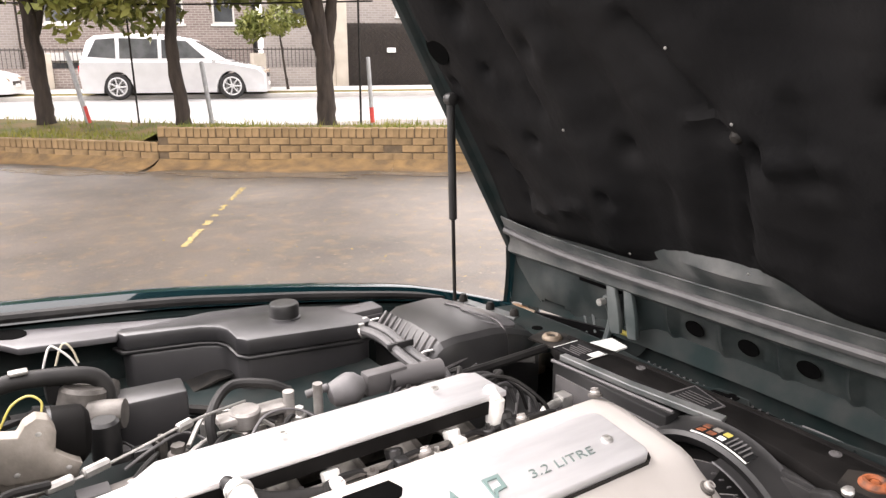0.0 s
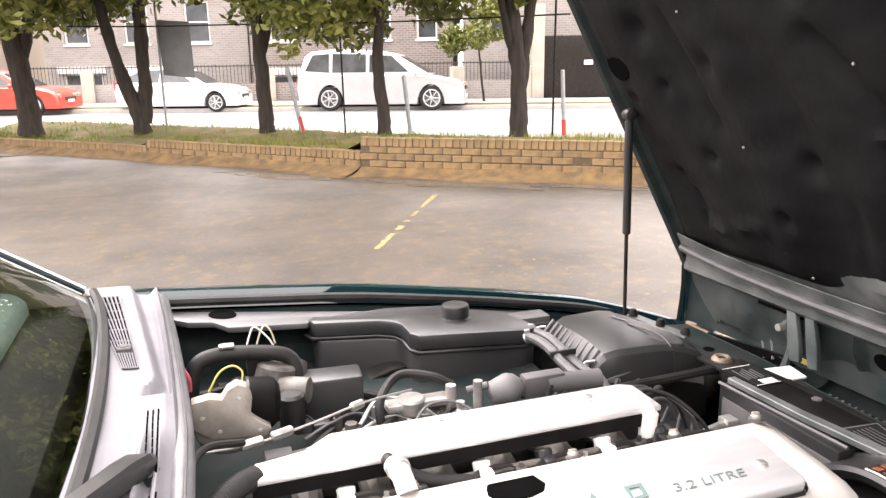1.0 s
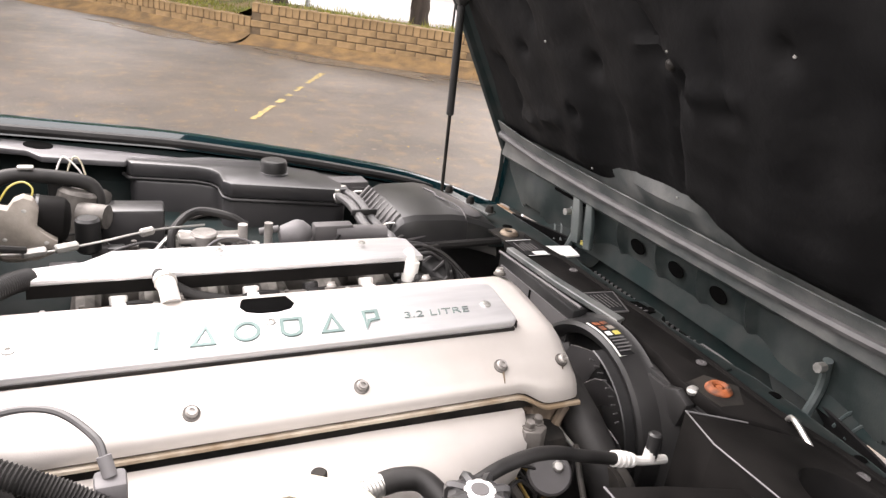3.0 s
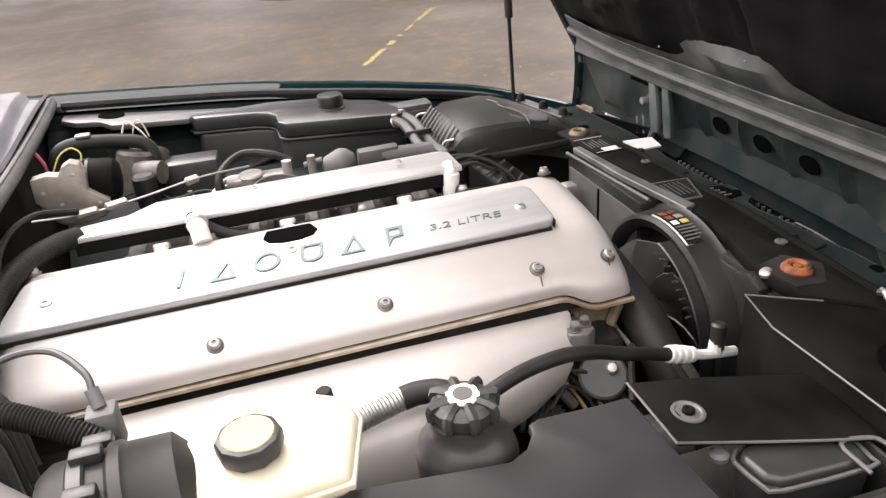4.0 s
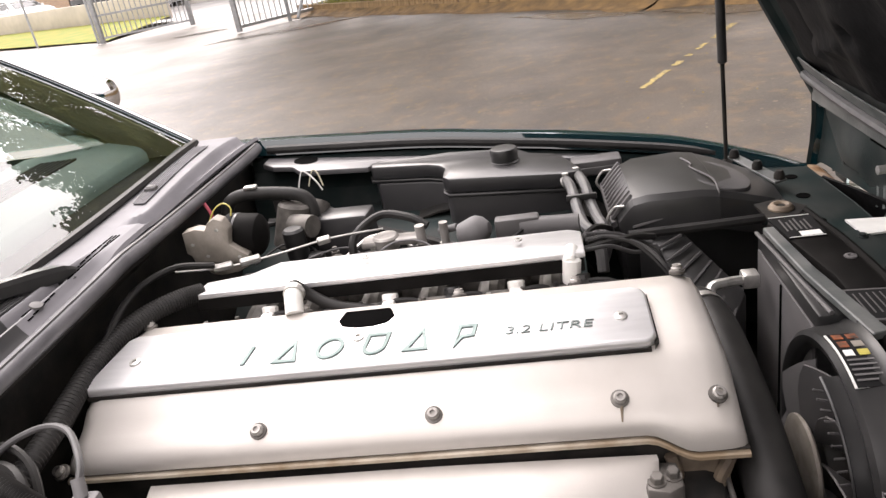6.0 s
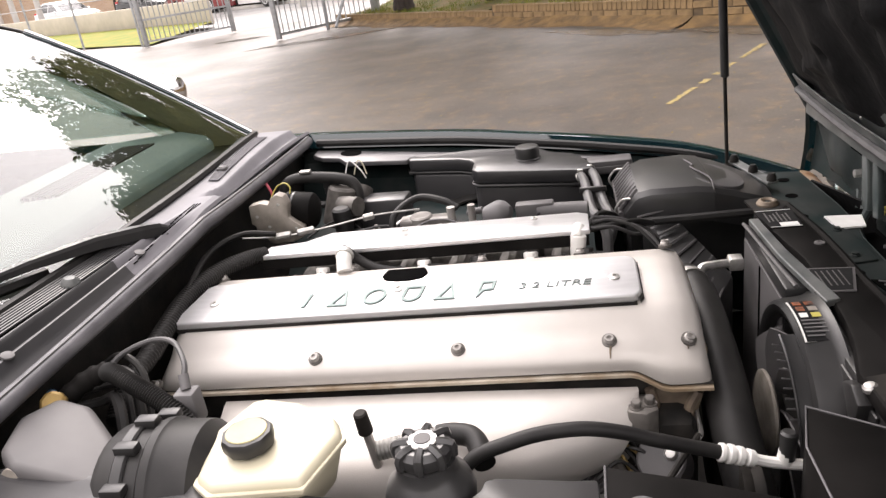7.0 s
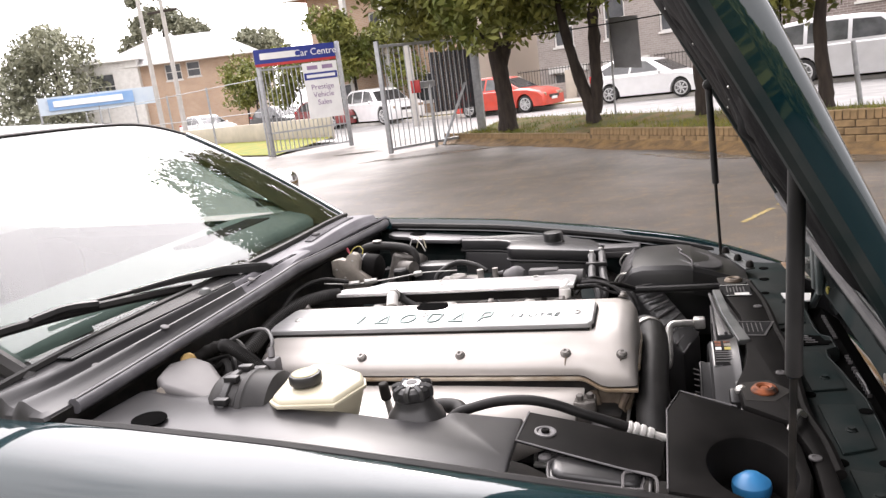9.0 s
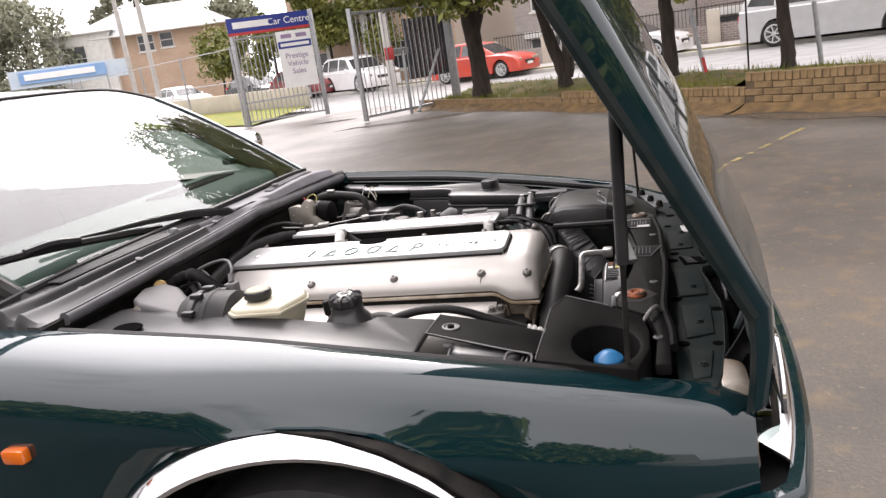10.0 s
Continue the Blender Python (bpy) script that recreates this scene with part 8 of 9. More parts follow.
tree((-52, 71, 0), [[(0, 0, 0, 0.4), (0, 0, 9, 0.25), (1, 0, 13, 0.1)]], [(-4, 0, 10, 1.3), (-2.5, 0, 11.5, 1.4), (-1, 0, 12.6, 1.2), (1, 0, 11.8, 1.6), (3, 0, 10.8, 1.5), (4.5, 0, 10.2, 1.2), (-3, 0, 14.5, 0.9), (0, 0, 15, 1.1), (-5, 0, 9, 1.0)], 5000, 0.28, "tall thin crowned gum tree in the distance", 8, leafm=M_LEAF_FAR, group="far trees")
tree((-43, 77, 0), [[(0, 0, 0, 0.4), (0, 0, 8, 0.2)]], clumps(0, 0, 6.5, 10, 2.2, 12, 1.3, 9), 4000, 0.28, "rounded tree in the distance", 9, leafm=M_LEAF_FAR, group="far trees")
for k, (x, y, z, r, n) in enumerate(((-17.5, 33.5, 2.2, 1.1, 3500), (-14.3, 33.2, 3.2, 1.5, 5000), (-12.6, 34.0, 2.6, 1.3, 3500), (-21.5, 36, 1.8, 1.0, 2600), (-24.5, 40, 2.4, 1.5, 2600))):
    tree((x, y, 0), [[(0, 0, -0.1, 0.12), (0.05, 0, 1.0, 0.1), (0.1, 0, z, 0.05)]], clumps(0, 0, z - 0.6, z + 1.6, r * 0.8, 9, r * 0.6, 20 + k), n, 0.13, "yellow green garden tree across the street", 30 + k, group="garden trees")
tree(street(9.4, 2.4, 0.05), [[(0, 0, 0, 0.06), (-0.1, 0, 0.8, 0.05), (-0.2, 0, 1.8, 0.03)]], clumps(-0.2, 0, 1.9, 3.4, 0.9, 9, 0.45, 41), 3500, 0.09, "young pale green tree on the footpath", 41, group="garden trees")

# ---- raised bed behind the wall ----
def bed_rows():
    rows = []
    pts = []
    for a, b in zip(WALL, WALL[1:]):
        n = max(2, int((b - a).length / 0.35))
        pts += [a.lerp(b, k / n) for k in range(n)]
    pts.append(WALL[-1])
    for p in pts:
        x = p.x
        top = 0.41 if x > 1.7 else 0.25 if x > -0.9 else 0.17
        nrm = Vector((0.66, 0.75))
        row = []
        for off, z in ((0.1, top), (0.5, top * 0.9 + 0.02), (1.0, top * 0.7 + 0.07), (1.7, 0.32), (2.5, 0.25), (3.2, -0.1)):
            q = p + nrm * off
            row.append((q.x, q.y, z + 0.03 * noise.noise((q.x * 2, q.y * 2, 0)) if 0.1 < off < 3 else z))
        rows.append(row)
    return rows


rows_ = bed_rows()
setting("garden_bed", sheet(rows_), M_SOIL, "earth bed with thin grass behind the brick wall", "garden bed")
rng = np.random.default_rng(5)
gv, gf = [], []
for k in range(9000):
    i = int(rng.integers(0, len(rows_) - 1))
    f, j = rng.random(), int(rng.choice(5, p=(0.3, 0.28, 0.2, 0.14, 0.08)))
    g = rng.random()
    p = [(Vector(rows_[i][j + b]) * (1 - f) + Vector(rows_[i + 1][j + b]) * f) for b in (0, 1)]
    q = p[0].lerp(p[1], g)
    if noise.noise((q.x * 1.3, q.y * 1.3, 4)) < -0.12:
        continue
    h, a = rng.uniform(0.03, 0.1) * (1.6 if noise.noise((q.x * 2.1, q.y * 2.1, 8)) > 0.25 else 1), rng.uniform(0, 6.3)
    s = Vector((math.cos(a), math.sin(a), 0)) * 0.006
    lean = Vector((rng.normal() * 0.03, rng.normal() * 0.03, h))
    gf.append((len(gv), len(gv) + 1, len(gv) + 2))
    gv += [q - s, q + s, q + lean]
me = bpy.data.meshes.new("grass")
me.from_pydata([tuple(v) for v in gv], [], gf)
me.materials.append(M_GRASS)
tagged(new("grass", me), "tufts of short green grass on the bed", "grass", "", "stuff")

# posts in the bed
def post(x, y, h, r, lean, red, label):
    t = thing("fence_post", (x, y, 0.22), label, "post", "posts in the bed")
    top = Vector((lean, 0, h))
    local_part("shaft", cyl((0, 0, -0.05), top, r, r * 0.95, 10, r * 0.3), M_DARK if r < 0.02 else M_GALV, t)
    if red:
        local_part("red_band", cyl(top * 0.08, top * 0.3, r * 1.08, r * 1.08, 10), M_RED_PAINT, t)


post(1.41, 11.39, 1.1, 0.035, -0.2, True, "leaning timber post painted red at the foot")
post(1.99, 10.97, 3.2, 0.014, -0.04, False, "thin dark steel pole")
post(2.92, 10.52, 0.95, 0.035, -0.1, False, "short leaning grey post")
post(4.68, 9.25, 2.6, 0.016, 0.02, False, "thin dark steel pole")
post(4.82, 9.15, 1.0, 0.03, -0.05, True, "leaning timber post painted red at the foot")
sign_back = thing("road_sign", (-0.62, 14.0, 0.1), "grey back of a road sign on a thin pole", "sign")
part("pole", cyl((-0.66, 13.9, 0.0), (-0.66, 13.9, 2.6), 0.02, seg=10), M_GALV, sign_back)
part("board", prism([(-0.62, 1.2), (-0.1, 1.14), (-0.12, 2.1), (-0.66, 2.14)], lambda u, v, s: (u, 13.92 - 0.02 * s - (u + 0.62) * 0.45, v), 0.004, 1), M_GREY_SIGN, sign_back)
cable_pts = [(4.9, 9.2, 1.98), (2.4, 10.4, 1.92), (0.9, 11.7, 1.96), (-1.0, 13.4, 2.0), (-2.9, 14.5, 2.06)]
tagged(new("fence_cable", to_mesh("fence_cable", tube(cable_pts, 0.012, 6, 4), M_DARK)), "thin dark cable strung between the trees", "cable")

# ---- gate and sign fence at the entrance ----
ga, gb = (-5.26, 13.43), (-3.86, 15.3)
gate = thing("steel_gate", (ga[0], ga[1], 0), "open grey steel bar gate with a diagonal brace", "gate")
frame_parts = [box((ga[0] - 0.045, ga[1] - 0.045, 0.03), (ga[0] + 0.045, ga[1] + 0.045, 2.32), 0.008)]
for z in (0.12, 2.22):
    frame_parts.append(tube([(ga[0], ga[1], z), (gb[0], gb[1], z)], 0.04, 4, 1))
part("gate_frame", joined(*frame_parts), M_GALV, gate)
n = 18
for k in range(1, n):
    p = Vector(ga).lerp(Vector(gb), k / n)
    part("bar", cyl((p.x, p.y, 0.12), (p.x, p.y, 2.22), 0.012, seg=8), M_GALV, gate)
lock_a, lock_b = Vector(ga).lerp(Vector(gb), 0.4), Vector(ga).lerp(Vector(gb), 0.56)
part("slide_bolt", tube([(lock_a.x, lock_a.y - 0.02, 1.36), (lock_b.x, lock_b.y - 0.02, 1.36)], 0.085, 4, 1), M_GALV, gate)
part("red_tag", box((lock_a.x - 0.16, lock_a.y - 0.1, 1.2), (lock_a.x + 0.04, lock_a.y - 0.06, 1.46), 0.004), M_SIGN_RED, gate)
part("brace", tube([(-3.95, 15.12, 1.28), (-4.36, 14.31, 0.03)], 0.035, 6, 1), M_GALV, gate)
part("gate_foot", box((-4.56, 14.3, 0.0), (-4.5, 14.36, 1.36), 0.006), M_GALV, gate)
for k in range(10):
    p = Vector((-4.58, 14.85)).lerp(Vector((-3.86, 15.75)), k / 9)
    part("dark_slat", box((p.x - 0.05, p.y - 0.012, 0.72), (p.x + 0.05, p.y + 0.012, 2.02), 0.004), M_SLAT, gate)
gpost = thing("gate_post", (gb[0] + 0.1, gb[1] + 0.1, 0), "square grey steel gate post", "post")
part("shaft", box((gb[0] + 0.03, gb[1] + 0.03, 0), (gb[0] + 0.2, gb[1] + 0.2, 2.5), 0.01), M_GALV, gpost)
sa, sb = Vector((-9.71, 16.38)), Vector((-8.0, 17.64))
fence = thing("sign_fence", (sa.x, sa.y, 0), "grey bar fence panel carrying a blue and white sign", "fence")
for p in (sa, sb):
    part("fence_upright", box((p.x - 0.05, p.y - 0.05, 0), (p.x + 0.05, p.y + 0.05, 2.78), 0.008), M_GALV, fence)
for z in (0.12, 0.62, 2.25):
    part("fence_rail", tube([(sa.x, sa.y, z), (sb.x, sb.y, z)], 0.03, 4, 1), M_GALV, fence)
for k in range(1, 18):
    p = sa.lerp(sb, k / 18)
    part("bar", cyl((p.x, p.y, 0.12), (p.x, p.y, 2.3), 0.013, seg=8), M_GALV, fence)
sd = (sb - sa).normalized()
sn = Vector((sd.y, -sd.x))


def on_sign(u, z, w):
    p = sa + sd * u + sn * w
    return (p.x, p.y, z)


def sign_box(name, u0, u1, z0, z1, w0, w1, m, parent, label=""):
    return part(name, prism([(u0, z0), (u1, z0), (u1, z1), (u0, z1)], lambda u, z, s: on_sign(u, z, w1 if s else w0)), m, parent, label)


L = (sb - sa).length
board = sign_box("name_board", -0.08, L - 0.1, 2.36, 2.76, 0.06, 0.09, M_SIGN_BLUE, fence, "blue board with white lettering and a red foot")
sign_box("red_foot", -0.08, L - 0.1, 2.33, 2.4, 0.09, 0.094, M_SIGN_RED, board)
turn_ = Matrix(((sd.x, 0, sn.x, 0), (sd.y, 0, sn.y, 0), (0, 1, 0, 0), (0, 0, 0, 1)))


def sign_text(name, text, size, u, z, w, m, parent):
    return lettering(name, text, size, m, parent, Matrix.Translation(on_sign(u, z, w)) @ turn_, 0.004)


sign_box("name_bar", 0.06, 0.98, 2.5, 2.66, 0.09, 0.096, M_SIGN_WHITE, board)
sign_text("board_words", "Car Centre", 0.24, L - 0.62, 2.57, 0.092, M_SIGN_WHITE, board)
white = sign_box("white_board", L - 1.02, L - 0.1, 0.85, 2.3, 0.06, 0.085, M_SIGN_WHITE, fence, "white notice board with purple print")
sign_box("number_bar", L - 0.9, L - 0.62, 2.12, 2.22, 0.085, 0.09, M_SIGN_PRINT, white)
sign_box("number_bar", L - 0.5, L - 0.22, 2.12, 2.22, 0.085, 0.09, M_SIGN_PRINT, white)
sign_box("blue_band", L - 1.0, L - 0.12, 1.86, 2.04, 0.085, 0.09, M_SIGN_BLUE, white)
sign_box("band_bar", L - 0.94, L - 0.18, 1.91, 1.99, 0.09, 0.094, M_SIGN_WHITE, white)
for k, word in enumerate(("Prestige", "Vehicle", "Sales")):
    sign_text("notice_word", word, 0.19, L - 0.56, 1.66 - 0.2 * k, 0.088, M_SIGN_PRINT, white)
# chain link fence running off beyond the sign
link = thing("wire_fence", (-12, 19, 0), "galvanised wire fence with thin posts", "fence")
fa, fb = Vector((-9.9, 16.5)), Vector((-24.0, 26.0))
for k in range(6):
    p = fa.lerp(fb, k / 5)
    part("post", cyl((p.x, p.y, 0), (p.x, p.y, 2.1), 0.03, seg=8), M_GALV, link)
for z in (1.2, 2.05):
    part("wire", tube([(fa.x, fa.y, z), (fb.x, fb.y, z)], 0.012, 5, 1), M_GALV, link)
low = thing("low_brick_wall", (-14, 22, 0), "low tan garden wall behind the fence", "wall", kind="structure")
part("wall_body", prism([(-10.4, 21.6), (-10.4, 21.8), (-26, 31.5), (-26, 31.3)], lambda u, v, s: (u, v, 0.75 if s else 0.0), 0.02), M_RENDER, low)
setting("lawn", sheet([[(-9.9, 16.9, 0.02), (-10.3, 21.5, 0.1)], [(-24, 26.4, 0.02), (-26, 31.2, 0.1)]]), M_GRASS, "bright green lawn beside the entrance", "lawn")

# ---- parked vehicles ----
def wheel_parts(parent, x, y, r, side, rimm):
    w = local_part("wheel", lathe([(r * 0.66, -0.1), (r * 0.95, -0.1), (r, -0.07), (r, 0.07), (r * 0.95, 0.1), (r * 0.66, 0.1)], (x, y, r), (0, 1, 0), 28), M_TYRE, parent)
    prof = [(r * 0.74, 0.1), (r * 0.7, 0.112), (r * 0.62, 0.1), (r * 0.55, 0.09), (r * 0.2, 0.095), (r * 0.14, 0.112), (0, 0.115)]
    local_part("rim", lathe(prof, (x, y, r), (0, side, 0), 24), rimm, w)
    for k in range(7):
        a = 2 * math.pi * k / 7
        p, q = Vector((math.cos(a) * r * 0.15, 0.1 * side, math.sin(a) * r * 0.15)), Vector((math.cos(a) * r * 0.66, 0.1 * side, math.sin(a) * r * 0.66))
        c = Vector((x, y, r))
        local_part("spoke", tube([c + p, c + q], 0.022, 5, 1), rimm, w)


def vehicle(name, at, heading, low, roof, wheels, r, width, paint, label, category, rims=M_RIM, panes=(), lights=True):
    """low: body outline (x, z) over the sills; roof: cabin outline from the front foot to the rear foot; panes: side windows as (x, z) outlines."""
    v = thing(name, Matrix.Translation(at) @ Matrix.Rotation(radians(heading), 4, "Z"), label, category, "parked vehicles")
    h = width / 2
    outline = []
    for x, z in low:
        outline.append((x, z))
    base = []
    for wx in sorted(wheels):
        base += [(wx - (r + 0.06) * math.cos(math.pi * k / 10), 0.2 + (r + 0.06) * 1.02 * math.sin(math.pi * k / 10) + (r - 0.2) * math.sin(math.pi * k / 10)) for k in range(11)]
    poly = [(low[0][0], 0.2)] + base + [(low[-1][0], 0.2)] + outline[::-1]
    cx = sum(p[0] for p in low) / len(low)
    bm = bmesh.new()
    rings = []
    for y, ins in ((-h, 0.05), (-h + 0.05, 0.012), (-h + 0.16, 0.0), (h - 0.16, 0.0), (h - 0.05, 0.012), (h, 0.05)):
        ring = []
        for x, z in poly:
            top = z > 0.3 and (x, z) in outline
            ring.append(bm.verts.new((x - (ins * 1.5 if x > cx else -ins * 1.5) * (1 if x in (low[0][0], low[-1][0]) else 0.4), y * (1.0 if z > 0.45 else 0.985), z - (ins if top else 0))))
        rings.append(ring)
    n = len(poly)
    for a, b in zip(rings, rings[1:]):
        for i in range(n):
            bm.faces.new((a[i], a[(i + 1) % n], b[(i + 1) % n], b[i]))
    bm.faces.new(rings[0])
    bm.faces.new(rings[-1][::-1])
    body = local_part("body", bm, paint, v, sharp=0.8)
    z0 = min(p[1] for p in roof)
    z1 = max(p[1] for p in roof)
    tum = 0.2

    def cabin(u, z, s, out=0.0):
        f = (z - z0) / (z1 - z0)
        w = h - 0.06 - tum * f + out
        return (u, w if s else -w, z)

    local_part("cabin", prism(roof, lambda u, z, s: cabin(u, z, s), 0.05, 3), paint, v, sharp=0.9)
    for pane in panes:
        for s in (0, 1):
            pb = bmesh.new()
            fr = [pb.verts.new(cabin(u, z, s, 0.004)) for u, z in pane]
            bk = [pb.verts.new(cabin(u, z, s, -0.02)) for u, z in pane]
            pb.faces.new(fr)
            for i in range(len(pane)):
                j = (i + 1) % len(pane)
                pb.faces.new((fr[i], fr[j], bk[j], bk[i]))
            local_part("side_window", pb, M_CAR_GLASS, v)
    (fx0, fz0), (fx1, fz1) = roof[0], roof[1]
    (rx0, rz0), (rx1, rz1) = roof[-1], roof[-2]
    for nm, (ax, az), (bx, bz), sg in (("windscreen", (fx0, fz0), (fx1, fz1), -1), ("rear_window", (rx0, rz0), (rx1, rz1), 1)):
        pb = bmesh.new()
        sgn = 1 if nm == "windscreen" else -1
        c = []
        for f, wf in ((0.1, 0), (0.1, 1), (0.88, 1), (0.88, 0)):
            x, z = ax + (bx - ax) * f, az + (bz - az) * f
            w = h - 0.12 - tum * (z - z0) / (z1 - z0)
            c.append(pb.verts.new((x + 0.008 * sgn, w if wf else -w, z + 0.006)))
        pb.faces.new(c)
        bmesh.ops.solidify(pb, geom=pb.faces[:], thickness=0.01)
        local_part(nm, pb, M_CAR_GLASS, v)
    for wx in wheels:
        for side in (-1, 1):
            wheel_parts(v, wx, side * (h - 0.1), r, side, rims)
    if lights:
        xf, xr = max(p[0] for p in low), min(p[0] for p in low)
        zf = [z for x, z in low if x > xf - 0.25]
        zl = max(zf) - 0.14
        for side in (-1, 1):
            local_part("headlamp", box((xf - 0.32, side * (h - 0.36) - 0.18, zl - 0.07), (xf - 0.01, side * (h - 0.2) + 0.16 * side * side - 0.04, zl + 0.06), 0.03), M_HEADLAMP, v)
            local_part("tail_lamp", box((xr + 0.0, side * (h - 0.14) - 0.09, 0.75), (xr + 0.2, side * (h - 0.14) + 0.09 + 0.055 * side, 1.0), 0.02), M_TAIL, v)
        local_part("grille", box((xf - 0.06, -0.35, zl - 0.16), (xf + 0.012, 0.35, zl - 0.04), 0.015), M_LATTICE, v)
        local_part("number_plate", box((xf - 0.01, -0.2, 0.38), (xf + 0.02, 0.2, 0.48), 0.005), M_SIGN_WHITE, v)
        for side in (-1, 1):
            local_part("door_mirror", lathe([(0.0, -0.07), (0.06, -0.05), (0.075, 0.0), (0.06, 0.04), (0, 0.05)], (fx0 - 0.45, side * (h + 0.07), fz0 + 0.06), (-1, 0, 0), 14), paint, v)
    local_part("underside", box((low[0][0] + 0.1, -h + 0.12, 0.18), (low[-1][0] - 0.1, h - 0.12, 0.4)), M_LATTICE, v)
    return v


VAN_LOW = [(-0.95, 0.35), (-0.98, 0.7), (-0.93, 1.05), (2.6, 1.04), (3.1, 0.98), (3.75, 0.85), (3.95, 0.68), (3.97, 0.35)]
VAN_ROOF = [(3.0, 1.0), (1.95, 1.62), (1.4, 1.72), (0.2, 1.76), (-0.55, 1.7), (-0.75, 1.55), (-0.93, 1.0)]
VAN_PANES = [[(2.35, 1.1), (1.85, 1.56), (1.2, 1.6), (1.2, 1.1)], [(1.1, 1.1), (1.1, 1.61), (0.1, 1.64), (0.1, 1.1)], [(0.0, 1.1), (0.0, 1.64), (-0.5, 1.6), (-0.72, 1.15)]]
HATCH_LOW = [(-0.72, 0.35), (-0.76, 0.65), (-0.7, 0.92), (2.0, 0.9), (2.7, 0.86), (3.15, 0.74), (3.32, 0.58), (3.34, 0.35)]
HATCH_ROOF = [(2.35, 0.86), (1.45, 1.36), (0.9, 1.44), (0.1, 1.43), (-0.35, 1.3), (-0.7, 0.88)]
HATCH_PANES = [[(1.85, 0.95), (1.35, 1.3), (0.85, 1.36), (0.8, 0.95)], [(0.72, 0.95), (0.78, 1.36), (0.15, 1.35), (-0.3, 1.15), (-0.2, 0.97)]]


def by_wheels(front, heading, base, width):
    """The place of a vehicle's origin (between its rear wheels) from the near front wheel's contact."""
    a = radians(heading)
    d, n = Vector((math.cos(a), math.sin(a))), Vector((-math.sin(a), math.cos(a)))
    p = Vector(front) - d * base + n * (width / 2 - 0.1)
    return (p.x, p.y, -0.085)


stretch_van = lambda pts: [(x * 1.09, z * 1.09) for x, z in pts]
vehicle("minivan", by_wheels((7.19, 22.35), -25, 3.3, 1.95), -25, stretch_van(VAN_LOW), stretch_van(VAN_ROOF), (0.0, 3.3), 0.38, 1.95, M_SILVER_CAR, "pale silver minivan parked across the street", "minivan", panes=[stretch_van(p) for p in VAN_PANES])
vehicle("hatchback", by_wheels((0.75, 25.3), -22, 2.6, 1.75), -22, HATCH_LOW, HATCH_ROOF, (0.0, 2.6), 0.31, 1.75, M_WHITE_CAR, "white hatchback parked across the street", "car", panes=HATCH_PANES)
vehicle("hatchback", by_wheels((-4.76, 26.65), -20, 2.55, 1.7), -20, HATCH_LOW, HATCH_ROOF, (0.0, 2.55), 0.31, 1.7, M_RED_CAR, "bright red hatchback parked across the street", "car", panes=HATCH_PANES)
SUV_LOW = [(-0.8, 0.4), (-0.85, 0.8), (-0.8, 1.02), (2.1, 1.0), (3.0, 0.95), (3.35, 0.85), (3.45, 0.6), (3.45, 0.4)]
SUV_ROOF = [(2.3, 0.98), (1.6, 1.55), (1.1, 1.64), (-0.3, 1.64), (-0.6, 1.5), (-0.8, 1.0)]
SUV_PANES = [[(1.95, 1.06), (1.5, 1.5), (0.95, 1.56), (0.95, 1.06)], [(0.85, 1.06), (0.85, 1.56), (0.0, 1.56), (0.0, 1.06)], [(-0.1, 1.06), (-0.1, 1.56), (-0.5, 1.45), (-0.65, 1.1)]]
vehicle("four_wheel_drive", (-13.4, 32.4, -0.085), -38, SUV_LOW, SUV_ROOF, (0.0, 2.7), 0.38, 1.85, M_WHITE_CAR, "white four wheel drive seen through the gate", "car", panes=SUV_PANES)
vehicle("hatchback", (-16.6, 33.2, -0.085), -30, HATCH_LOW, HATCH_ROOF, (0.0, 2.5), 0.31, 1.7, M_DARKRED_CAR, "dark red car parked beyond the gate", "car", panes=HATCH_PANES)
vehicle("hatchback", (-20.5, 35.5, -0.085), -30, HATCH_LOW, HATCH_ROOF, (0.0, 2.5), 0.31, 1.7, M_DARK_CAR, "dark car parked far down the street", "car", panes=HATCH_PANES)
vehicle("hatchback", (-26.5, 37.5, -0.085), -30, HATCH_LOW, HATCH_ROOF, (0.0, 2.5), 0.31, 1.7, M_WHITE_CAR, "white car parked far down the street", "car", panes=HATCH_PANES)


